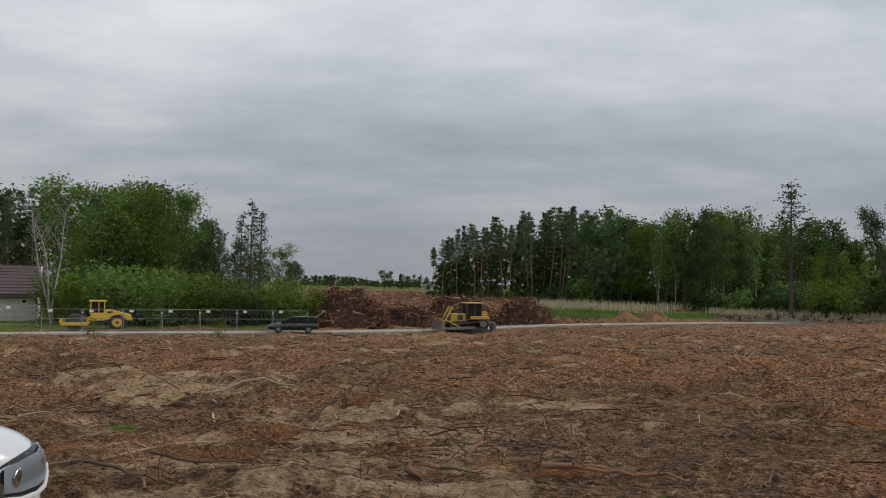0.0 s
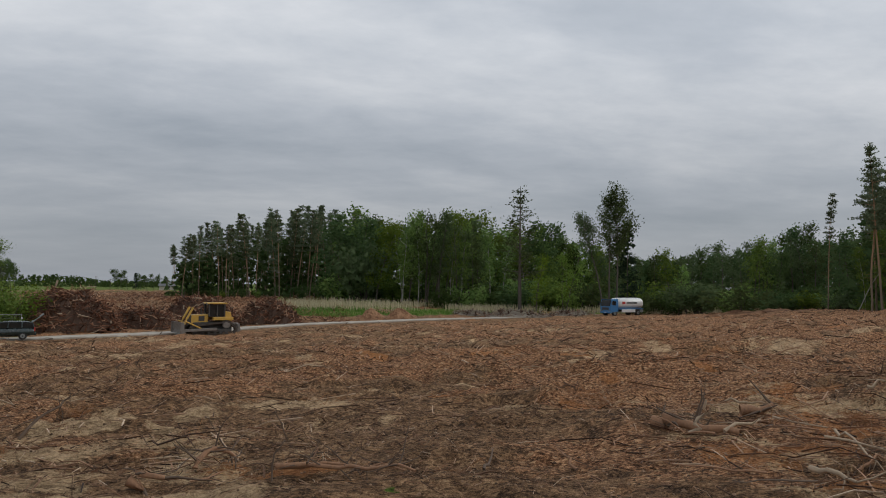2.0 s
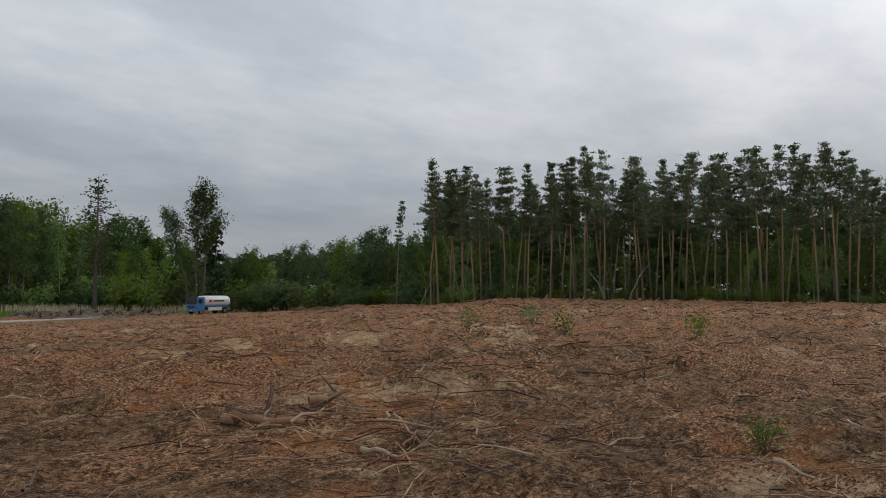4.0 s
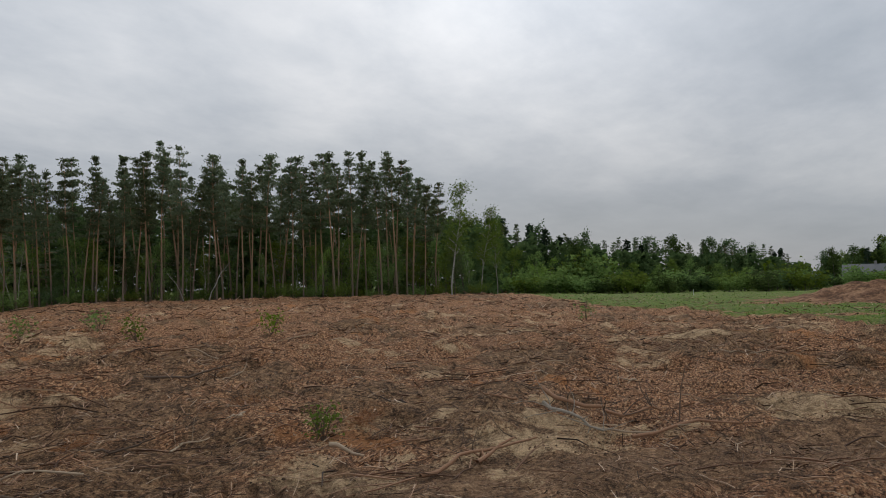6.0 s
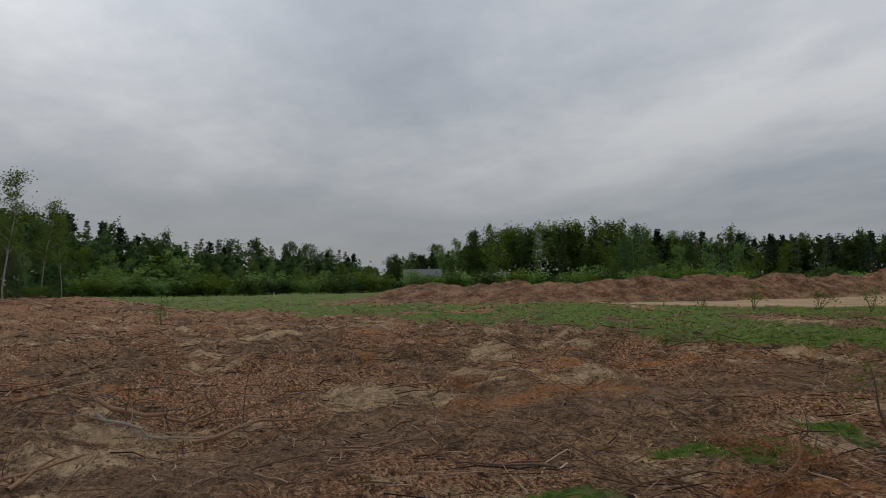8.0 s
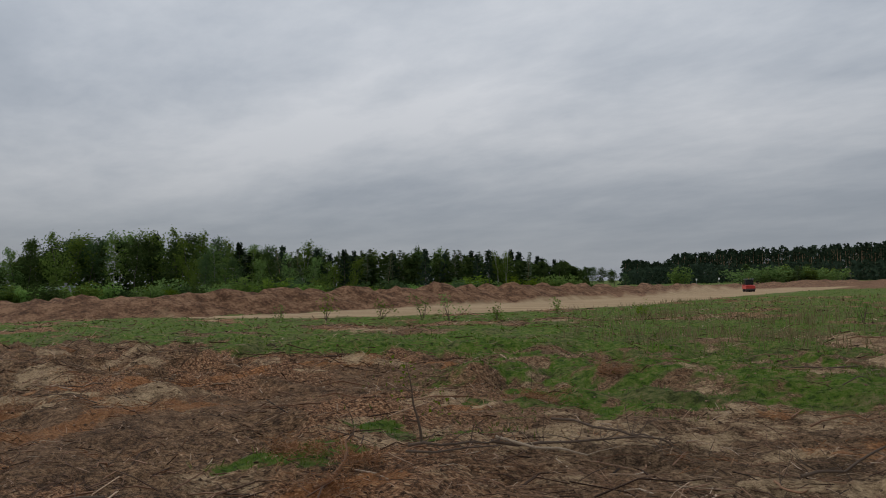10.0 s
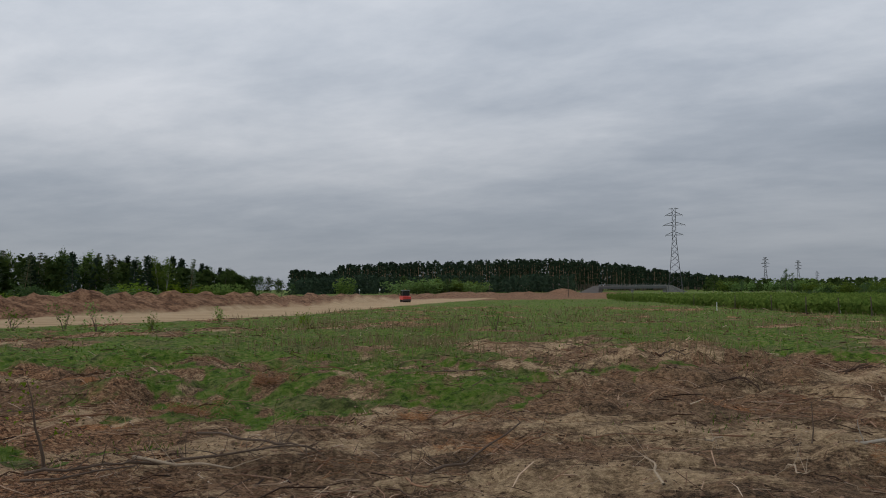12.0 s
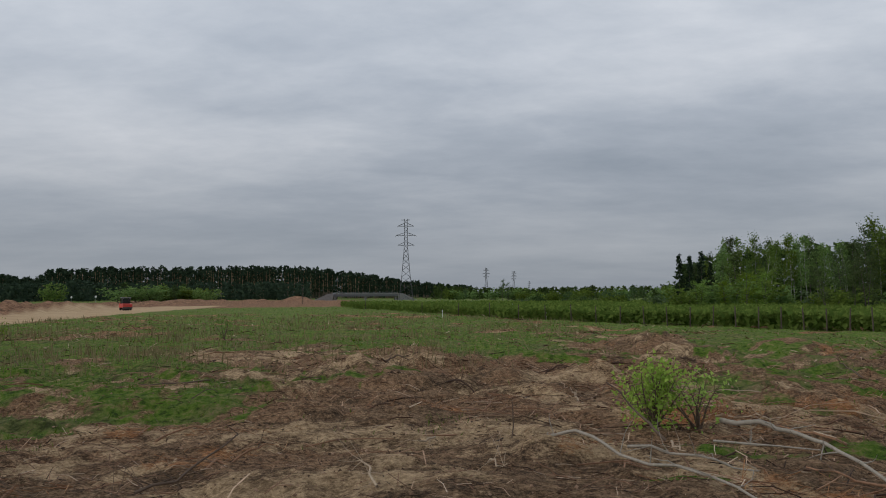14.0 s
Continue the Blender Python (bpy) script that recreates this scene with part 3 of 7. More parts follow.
# ---- the ground: one sheet out to the horizon ----
def build_ground():
    az = np.radians(np.concatenate([np.linspace(-38, 46, 212), np.linspace(46.2, 72, 130), np.linspace(72.4, 217, 362), np.linspace(224, 316, 20)]))
    rr = np.concatenate([[0.6, 1.5, 2.5], np.geomspace(4.2, 130, 250), np.geomspace(134, 3200, 55)])
    A, R = np.meshgrid(az, rr)
    X, Y = (R * np.sin(A)).ravel(), (R * np.cos(A)).ravel()
    Z = height(X, Y)
    nr, na = len(rr), len(az)
    idx = np.arange(nr * na).reshape(nr, na)
    nxt = np.roll(idx, -1, axis=1)
    quads = np.stack([idx[:-1], idx[1:], nxt[1:], nxt[:-1]], -1).reshape(-1, 4)
    me = bpy.data.meshes.new("ground")
    n = len(X)
    me.vertices.add(n + 1)
    pts = np.concatenate([np.stack([X, Y, Z], 1), [[0, 0, 0]]])
    me.vertices.foreach_set("co", pts.ravel())
    tris = np.stack([np.full(na, n), idx[0], nxt[0]], 1)
    loops = np.concatenate([quads.ravel(), tris.ravel()])
    me.loops.add(len(loops))
    me.loops.foreach_set("vertex_index", loops)
    me.polygons.add(len(quads) + na)
    starts = np.concatenate([np.arange(len(quads)) * 4, len(quads) * 4 + np.arange(na) * 3])
    me.polygons.foreach_set("loop_start", starts)
    me.update(calc_edges=True)
    me.polygons.foreach_set("use_smooth", [True] * len(me.polygons))
    for key, v in zones(np.append(X, 0.0), np.append(Y, 0.0)).items():
        a = me.attributes.new(key, "FLOAT", "POINT")
        a.data.foreach_set("value", np.asarray(v, np.float32))
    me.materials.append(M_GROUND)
    if me.polygons[0].normal.z < 0:
        me.flip_normals()
    return tagged(new("ground", me), "churned brown forest clearing with torn litter and patches of grass", "ground", kind="structure")


build_ground()


# ---- trees ----
def tube(path, radii, sides=6):
    """Verts and faces of a bent, tapered stem."""
    path = np.asarray(path, float)
    vs, fs = [], []
    ang = np.linspace(0, 2 * math.pi, sides, endpoint=False)
    for i, (p, r) in enumerate(zip(path, radii)):
        d = path[min(i + 1, len(path) - 1)] - path[max(i - 1, 0)]
        d = d / (np.linalg.norm(d) + 1e-9)
        a = np.cross(d, [0.31, 0.95, 0.05] if abs(d[2]) > 0.7 else [0, 0, 1])
        a = a / (np.linalg.norm(a) + 1e-9)
        b = np.cross(d, a)
        vs.append(p + r * (np.cos(ang)[:, None] * a + np.sin(ang)[:, None] * b))
        if i:
            o = (i - 1) * sides
            for s in range(sides):
                t = (s + 1) % sides
                fs.append((o + s, o + t, o + sides + t, o + sides + s))
    return np.concatenate(vs), fs


class Stems:
    def __init__(self):
        self.v, self.f, self.n = [], [], 0

    def add(self, path, radii, sides=6):
        v, f = tube(path, radii, sides)
        self.v.append(v)
        self.f += [tuple(i + self.n for i in q) for q in f]
        self.n += len(v)

    def mesh(self, name, mat):
        return mesh_from(name, np.concatenate(self.v), self.f, mat, True)


def bent(rng, p, d, length, steps=5, wander=0.12, lift=0.0):
    pts = [np.array(p, float)]
    d = np.array(d, float)
    d /= np.linalg.norm(d)
    for _ in range(steps):
        d = d + rng.normal(0, wander, 3) + [0, 0, lift]
        d /= np.linalg.norm(d)
        pts.append(pts[-1] + d * length / steps)
    return np.array(pts)


def leaves(rng, centres, spread, count, size, flat=0.5, lean=None, slim=1.0):
    """Leaf-shaped quads scattered in clumps round the centres."""
    centres = np.asarray(centres, float)
    c = centres[rng.integers(0, len(centres), count)]
    spread = np.asarray(spread, float)
    p = c + rng.normal(0, 1, (count, 3)) * spread
    u = rng.normal(0, 1, (count, 3)) * [1, 1, flat]
    if lean is not None:
        u = u + lean
    u /= np.linalg.norm(u, axis=1, keepdims=True)
    w_ = np.cross(u, rng.normal(0, 1, (count, 3)))
    w_ *= slim / np.linalg.norm(w_, axis=1, keepdims=True)
    s = size * rng.uniform(0.55, 1.3, (count, 1))
    v = np.stack([p - u * s * 0.55, p + u * s * rng.uniform(0.1, 0.6, (count, 1)) + w_ * s * 0.5, p + u * s * 0.45 - w_ * s * 0.42], 1).reshape(-1, 3)
    return v, np.arange(count * 3).reshape(-1, 3)


def leaf_mesh(name, rng, centres, spread, count, size, mat, flat=0.5, lean=None, slim=1.0):
    v, f = leaves(rng, centres, spread, count, size, flat, lean, slim)
    return mesh_from(name, v, f, mat)


def proto_pine(seed, crown_from=0.55, n=1500, wide=1.0, fine=True):
    """A tall forest pine, 20 m: bare stem, open tiers of limbs with flat needle pads."""
    rng = np.random.default_rng(seed)
    st = Stems()
    trunk = bent(rng, (0, 0, -0.3), (rng.normal(0, .03), rng.normal(0, .03), 1), 19.9, 10, 0.028)
    st.add(trunk, np.linspace(0.15, 0.03, 11), 6 if fine else 4)
    pads = []
    z = crown_from * 20
    while z < 19.5:
        f = (z - crown_from * 20) / (20 - crown_from * 20)
        base = np.array([np.interp(z, trunk[:, 2], trunk[:, i]) for i in range(3)])
        tier = wide * (2.7 * (1 - f) ** 0.65 + 0.25) * (0.5 + 0.5 * min(1, f * 4)) * rng.uniform(0.6, 1.2)
        turn_ = rng.uniform(0, 6.28)
        limbs = rng.integers(2, 6)
        for q in range(limbs):
            a = turn_ + 6.28 * q / limbs + rng.normal(0, 0.35)
            reach = tier * rng.uniform(0.45, 1.15)
            path = bent(rng, base, (math.cos(a), math.sin(a), 0.05 + 0.6 * f), reach, 4, 0.13, 0.07)
            if rng.random() < (0.45 if fine else 0.1):
                st.add(path, np.linspace(0.045, 0.012, 5), 3)
            for g in np.linspace(0.4, 1.02, 2 + int(reach * 2.2)):
                c = path[0] + (path[-1] - path[0]) * g
                c[2] = np.interp(g, np.linspace(0, 1, 5), path[:, 2])
                side = (np.array([-math.sin(a), math.cos(a), 0]) * rng.normal(0, 0.17 * reach)) * (0.4 + 0.6 * g)
                pads.append(c + side + [0, 0, 0.06])
        z += rng.uniform(0.5, 1.0)
    for _ in range(9):  # dead snags lower down
        zz = rng.uniform(4, crown_from * 20)
        base = np.array([np.interp(zz, trunk[:, 2], trunk[:, i]) for i in range(3)])
        a = rng.uniform(0, 2 * math.pi)
        st.add(bent(rng, base, (math.cos(a), math.sin(a), 0.1), rng.uniform(0.4, 1.5), 3), np.linspace(0.025, 0.008, 4), 3)
    pads += [trunk[-1], trunk[-1] - [0, 0, 0.35]]
    return st.mesh("pine_trunk", M_PINEBARK), leaf_mesh("pine_crown", rng, pads, (0.24, 0.24, 0.11), int(n * 1.5) if fine else int(n * 0.8), 0.33 if fine else 0.46, M_NEEDLE, 0.75, (0, 0, 0.35), 0.62)


def proto_broad(seed, mat, trunk_mat, n=2600, stems=1, crown_from=0.25, width=0.24, leaf=0.30, airy=1.0, girth=0.16, fine=True):
    """A broadleaf tree, 15 m, with forking limbs and a loose, gappy crown."""
    rng = np.random.default_rng(seed)
    st, tips = Stems(), []
    for s in range(stems):
        a0 = rng.uniform(0, 6.28)
        off = 0.25 * (stems > 1)
        trunk = bent(rng, (off * math.cos(a0), off * math.sin(a0), -0.3), (0.16 * math.cos(a0) * (stems > 1), 0.16 * math.sin(a0) * (stems > 1), 1), 15.0 * rng.uniform(0.85, 1.0) if s else 15.0, 9, 0.045)
        st.add(trunk, np.linspace(girth, 0.025, 10), 6 if fine else 4)
        tips.append(trunk[-1])
        for _ in range(int(28 / stems ** 0.5)):
            z = 15 * (crown_from + (0.97 - crown_from) * rng.uniform(0, 1))
            f = (z / 15 - crown_from) / (1 - crown_from)
            base = np.array([np.interp(z, trunk[:, 2], trunk[:, i]) for i in range(3)])
            a = rng.uniform(0, 6.28)
            reach = 15 * width * (0.45 + 0.9 * math.sin(math.pi * min(1, 0.2 + 0.75 * f))) * rng.uniform(0.55, 1.0) * (1 - 0.35 * f)
            path = bent(rng, base, (math.cos(a), math.sin(a), 0.85), reach, 5, 0.17, 0.05)
            if rng.random() < (0.8 if fine else 0.2):
                st.add(path, np.linspace(0.06, 0.01, 6), 3)
            tips += [path[-1], path[-2], path[-3], path[-4]]
            for _ in range(2):
                k = rng.integers(2, 5)
                tw = bent(rng, path[k], path[k] - base + rng.normal(0, 0.7, 3), reach * 0.45, 3, 0.15, 0.05)
                if fine and rng.random() < 0.3:
                    st.add(tw, np.linspace(0.022, 0.006, 4), 3)
                tips += [tw[-1], tw[-2]]
    return st.mesh("tree_trunk", trunk_mat), leaf_mesh("tree_crown", rng, tips, np.array((0.50, 0.50, 0.55)) * airy, int(n * 1.8) if fine else int(n * 0.72), leaf * 0.69 if fine else leaf * 1.12, mat, 0.9, None, 0.8)


def proto_bush(seed, mat, n=1300, leaf=0.16, tall=2.5):
    """A many-stemmed bush, 2.5 m."""
    rng = np.random.default_rng(seed)
    st, tips = Stems(), []
    for _ in range(8):
        a, lean_ = rng.uniform(0, 6.28), rng.uniform(0.1, 0.8)
        p = bent(rng, (0.2 * math.cos(a), 0.2 * math.sin(a), -0.1), (lean_ * math.cos(a), lean_ * math.sin(a), 1), tall * rng.uniform(0.6, 1.0), 5, 0.1)
        st.add(p, np.linspace(0.03, 0.006, 6), 3)
        tips += [p[-1], p[-2], p[-3], p[-4]]
    return st.mesh("bush_stems", M_BARK), leaf_mesh("bush_leaves", rng, tips, (0.26, 0.26, 0.22), n, leaf, mat, 0.7)


def proto_spruce(seed, n=1700, leaf=0.42, low=1.2, mat=None, rise=0.05, droop=-0.05, fine=True):
    """A dark conifer, 15 m, with drooping whorls to the ground."""
    rng = np.random.default_rng(seed)
    st, tips = Stems(), []
    st.add([(0, 0, -0.3), (0, 0, 8), (0, 0, 15)], (0.18, 0.1, 0.02), 7)
    z = low
    while z < 14.6:
        reach = 2.7 * (1 - z / 15.2) ** 0.8 + 0.15
        for a in rng.uniform(0, 6.28, 5):
            p = bent(rng, (0, 0, z), (math.cos(a), math.sin(a), rise), reach * rng.uniform(0.6, 1.15), 4, 0.08, droop)
            if fine:
                st.add(p, np.linspace(0.03, 0.008, 5), 3)
            tips += [p[-1], p[-2], p[-3]]
        z += rng.uniform(0.4, 0.7)
    tips.append((0, 0, 14.9))
    return st.mesh("spruce_trunk", M_BARK), leaf_mesh("spruce_crown", rng, tips, (0.24, 0.24, 0.16), n, leaf, mat or M_SPRUCE, 0.5, (0, 0, -0.2))


def proto_bare(seed, mat):
    """A leafless young birch, 12 m, with rising twigs."""
    rng = np.random.default_rng(seed)
    st = Stems()
    for s in range(3):
        a = rng.uniform(0, 6.28)
        trunk = bent(rng, (0.3 * math.cos(a), 0.3 * math.sin(a), -0.3), (0.1 * math.cos(a), 0.1 * math.sin(a), 1), 12, 9, 0.05)
        st.add(trunk, np.linspace(0.13, 0.02, 10), 6)
        for _ in range(22):
            z = rng.uniform(3, 11.5)
            base = np.array([np.interp(z, trunk[:, 2], trunk[:, i]) for i in range(3)])
            b = rng.uniform(0, 6.28)
            p = bent(rng, base, (math.cos(b), math.sin(b), 1.1), rng.uniform(0.8, 2.8), 5, 0.1)
            st.add(p, np.linspace(0.03, 0.008, 6), 3)
            for k in (2, 3, 4):
                st.add(bent(rng, p[k], rng.normal(0, 0.6, 3) + [0, 0, 0.6], 0.7, 3, 0.1), np.linspace(0.012, 0.005, 4), 3)
    return st.mesh("bare_branches", mat)




def both(make):
    """A fine and a plain make of each tree, the plain one for those far off."""
    return [(make(i, True), make(i, False)) for i in range(3)]


PINES = ((0.56, 1500, 1.0), (0.62, 1150, 0.8), (0.50, 1500, 0.9))
KINDS = {
    "pine": (both(lambda i, f: proto_pine(i, *PINES[i], f)), 20.0, "tall pine with a bare orange trunk and a dark needle crown", "pine tree"),
    "youngpine": (both(lambda i, f: proto_pine(40 + i, 0.22, 1900, 0.95, f)), 20.0, "dark green pine, branched far down its trunk", "pine tree"),
    "broad": (both(lambda i, f: proto_broad(60 + i, M_LEAF, M_BARK, 2000, 1 + i % 2, 0.14, 0.24, 0.42, 1.0, 0.15, f)), 15.0, "broadleaf tree in fresh green spring leaf", "broadleaf tree"),
    "alder": (both(lambda i, f: proto_broad(70 + i, M_ALDER, M_BARK, 1500, 1 + i % 2, 0.24, 0.17, 0.34, 0.8, 0.14, f)), 15.0, "slender grey-green alder with an airy crown", "alder tree"),
    "birch": (both(lambda i, f: proto_broad(80 + i, M_LEAF, M_BIRCH, 1600, 1 + i % 2, 0.26, 0.15, 0.34, 0.85, 0.11, f)), 15.0, "slim birch with a white trunk and light green leaves", "birch tree"),
    "bright": (both(lambda i, f: proto_broad(90 + i, M_BRIGHT, M_BARK, 1700, 2, 0.1, 0.2, 0.34, 0.9, 0.12, f)), 15.0, "young broadleaf tree in bright yellow-green leaf", "young tree"),
    "dark": (both(lambda i, f: proto_broad(100 + i, M_DARKLEAF, M_BARK, 2000, 1, 0.06, 0.24, 0.46, 1.0, 0.15, f)), 15.0, "dark green broadleaf tree at the wood's edge", "broadleaf tree"),
    "spruce": (both(lambda i, f: proto_spruce(110 + i, 2000 if f else 1000, 0.40 if f else 0.6, fine=f)), 15.0, "dark conical spruce among other trees", "spruce tree"),
    "larch": (both(lambda i, f: proto_spruce(160 + i, 1300, 0.22, 4.0, M_ALDER, 0.2, 0.06)), 15.0, "lone tall conifer with a ragged tiered crown", "conifer"),
    "tallalder": (both(lambda i, f: proto_broad(170 + i, M_ALDER, M_BARK, 2200, 1, 0.42, 0.19, 0.36, 0.7, 0.17, True)), 15.0, "tall alder with a rounded high crown", "alder tree"),
    "bush": (both(lambda i, f: proto_bush(120 + i, M_LEAF, 1500 if f else 640, 0.115 if f else 0.235)), 2.5, "dense green bush in full spring leaf", "bush"),
    "brightbush": (both(lambda i, f: proto_bush(130 + i, M_BRIGHT, 1500 if f else 640, 0.115 if f else 0.235)), 2.5, "bright green bush in young leaf", "bush"),
    "darkbush": (both(lambda i, f: proto_bush(140 + i, M_DARKLEAF, 1500 if f else 640, 0.115 if f else 0.235)), 2.5, "dark green bush at the edge of the wood", "bush"),
    "olivebush": (both(lambda i, f: proto_bush(150 + i, M_ALDER, 1500 if f else 640, 0.115 if f else 0.235)), 2.5, "grey-green willow bush with dense leaves", "bush"),
}
PARTS = {"bush": ("branchwork", "foliage"), "brightbush": ("branchwork", "foliage"), "darkbush": ("branchwork", "foliage"), "olivebush": ("branchwork", "foliage")}
NAMES = {"pine": "pine_tree", "youngpine": "pine_tree", "broad": "broadleaf_tree", "alder": "alder_tree", "birch": "birch_tree", "bright": "young_tree",
         "dark": "broadleaf_tree", "larch": "conifer", "tallalder": "alder_tree", "spruce": "spruce_tree", "bush": "bush", "brightbush": "bush", "darkbush": "bush", "olivebush": "bush"}
tree_rng = random.Random(5)


def plant(kind, az, d, tall, group, variant=None, lean=(0, 0), wide=1.0, label=""):
    protos, ref, text, cat = KINDS[kind]
    pair = protos[variant if variant is not None else tree_rng.randrange(len(protos))]
    trunk, crown = pair[0 if d < 119 else 1]
    x, y, z = place(az, d)
    s = tall / ref
    turn_z = tree_rng.uniform(0, 360)
    ob = thing(NAMES[kind], pose(x, y, z, lean[0], lean[1], 0) @ pose(0, 0, 0, 0, 0, turn_z), label or text, cat, group)
    ob.scale = (s * wide, s * wide, s)
    a, b = PARTS.get(kind, ("trunk", "crown"))
    part(a, trunk, None, ob)
    part(b, crown, None, ob)
    return ob


def tall_for(az, d, el):
    """Height of a tree at that place whose top stands at the elevation el from the eye."""
    x, y = xy(az, d)
    return EYE_Z + d * math.tan(radians(el)) - float(base_height(np.array(x), np.array(y)))


def wood(group, n, az0, az1, d0, d1, mix, line, low=0.72, high=1.0, back=0.5, wide=1.0):
    """Trees over a stretch of bearings; the line gives the elevation of the tree tops."""
    la, le = zip(*line)
    kinds, weights = zip(*mix)
    for i in range(n):
        az = az0 + (az1 - az0) * (i + tree_rng.uniform(0.1, 0.9)) / n
        d = d0 + (d1 - d0) * tree_rng.random() ** back
        el = float(np.interp(az, la, le))
        tall = tall_for(az, d, el) * tree_rng.uniform(low, high)
        plant(tree_rng.choices(kinds, weights)[0], az, d, max(tall, 0.8), group, wide=wide * tree_rng.uniform(0.9, 1.15))


# woods on the far side of the fence, north-west
NW = [(-38, 5.7), (-31.8, 6.0), (-29.5, 5.7), (-27.8, 6.4), (-25.9, 7.1), (-24.2, 6.9), (-22.4, 6.0), (-20.7, 4.3), (-18.4, 3.9), (-14.7, 2.3), (-13.5, 1.5)]
wood("wood behind the fence", 26, -37, -28.5, 120, 150, [("youngpine", 3), ("pine", 2), ("dark", 1)], NW, 0.85, 1.02)
wood("wood behind the fence", 12, -29, -22, 96, 115, [("broad", 4), ("bright", 1)], NW, 0.85, 1.02, wide=1.15)
wood("wood behind the fence", 9, -24, -20, 118, 140, [("youngpine", 2), ("dark", 1), ("broad", 2)], NW, 0.85, 1.0)
wood("wood behind the fence", 14, -22, -14, 105, 125, [("alder", 4), ("broad", 1)], NW, 0.65, 1.0)
for az, el, d in ((-16.9, 5.6, 100), (-16.2, 4.9, 101), (-17.6, 4.7, 101)):
    plant("larch", az, d, tall_for(az, d, el), "wood behind the fence", wide=1.0, label="airy alder with upswept limbs before the wood")
wood("bushes along the fence", 34, -29.3, -13, 82, 94, [("bush", 4), ("brightbush", 1), ("darkbush", 2)], [(-36, -0.2), (-29, 0.2), (-25, 1.5), (-20, 0.8), (-17, -0.1), (-13, -0.4)], 0.7, 1.1, wide=1.25)
plant("bush", -13.6, 84, tall_for(-13.6, 84, 0.3), "bushes along the fence", wide=1.1)


# far trees beyond the clearing, north
wood("far trees", 5, -14.4, -13.2, 300, 320, [("dark", 1)], [(-15, 1.2), (-13.5, 1.35), (-13, 1.0)], 0.9, 1.0)
wood("far trees", 10, -7.3, -3.9, 420, 450, [("spruce", 1), ("dark", 2)], [(-7.3, 0.7), (-6.9, 0.95), (-6.5, 0.2), (-6.0, 0.65), (-5, 0.6), (-4, 0.45)], 0.8, 1.0, wide=1.3)

# pine wood and mixed wood beyond the brush piles
N_LINE = [(-4, 2.5), (-3.6, 2.9), (-2.8, 3.8), (-0.1, 4.8), (2.4, 5.4), (4.9, 6.1), (8.7, 5.6), (12.3, 5.2), (14.6, 5.4), (18, 5.4), (20.6, 4.8), (23, 4.8), (24.7, 4.0), (25.7, 3.4), (27, 3.6)]
wood("northern wood", 44, -3.7, 9.5, 190, 225, [("pine", 5), ("youngpine", 1)], N_LINE, 0.86, 1.0)
wood("northern wood", 22, -2.5, 9.5, 225, 250, [("pine", 2), ("youngpine", 3)], N_LINE, 0.8, 0.95)
wood("northern wood", 16, -1, 10, 186, 196, [("darkbush", 2), ("bush", 1), ("dark", 1)], [(-1, -0.4), (4, 0.0), (10, 1.0)], 0.5, 1.0, wide=1.1)
wood("northern wood", 46, 8, 27.5, 165, 195, [("broad", 4), ("alder", 3), ("dark", 3), ("birch", 2)], N_LINE, 0.78, 1.0, wide=1.1)
wood("northern wood", 12, 12.5, 19.5, 150, 160, [("alder", 3), ("birch", 2)], [(12, 4.0), (14.6, 5.6), (18, 5.5), (20, 4.4)], 0.85, 1.0)
wood("northern wood", 12, 15, 27, 146, 160, [("bush", 2), ("darkbush", 2), ("olivebush", 1)], [(15, 0.2), (27, 0.4)], 0.7, 1.3, wide=1.2)
plant("olivebush", 10.0, 172, tall_for(10, 172, 3.4), "northern wood", wide=0.75, label="rounded grey-green willow on pale forking stems")
plant("olivebush", 9.2, 173, tall_for(9.2, 173, 3.1), "northern wood", wide=0.75, label="rounded grey-green willow on pale forking stems")
plant("bright", 22.8, 136, tall_for(22.8, 136, 2.6), "northern wood")
plant("bright", 24.9, 140, tall_for(24.9, 140, 2.8), "northern wood")
plant("larch", 21.6, 130, tall_for(21.6, 130, 7.45), "lone trees", 0, wide=1.35)
for az, el, ln in ((28.6, 7.3, 0), (28.1, 6.7, 2), (27.7, 5.4, -2)):
    plant("tallalder", az, 138, tall_for(az, 138, el), "lone trees", lean=(0, ln), wide=0.85, label="tall alder with a forked trunk behind the tanker")
plant("spruce", 29.4, 143, tall_for(29.4, 143, 4.9), "lone trees", wide=0.9)

wood("northern wood", 24, 7, 28, 168, 190, [("darkbush", 2), ("bush", 1)], [(7, 0.8), (28, 1.4)], 0.5, 1.1, wide=1.4)

# wood between the tanker and the pine stand
E_LINE = [(27, 3.4), (29.5, 2.6), (30.2, 1.7), (31.8, 2.9), (33, 2.6), (35.7, 3.6), (39, 3.4), (41, 4.5), (44.5, 4.6), (47, 5)]
wood("eastern wood", 40, 28, 46.5, 155, 190, [("alder", 5), ("dark", 2), ("broad", 1)], E_LINE, 0.75, 1.02)
wood("eastern wood", 16, 29, 46.5, 195, 215, [("dark", 1)], E_LINE, 0.7, 0.9, wide=1.2)
wood("eastern wood", 20, 30, 46, 132, 146, [("olivebush", 2), ("bush", 2), ("darkbush", 2)], [(30, -0.6), (34, 0.6), (36, -0.2), (46, 0.3)], 0.6, 1.1, wide=1.3)
plant("olivebush", 37.3, 122, tall_for(37.3, 122, 0.35), "eastern wood", wide=1.5, label="rounded grey-green willow bush at the field's edge")
plant("bright", 32.9, 140, tall_for(32.9, 140, 1.6), "eastern wood")
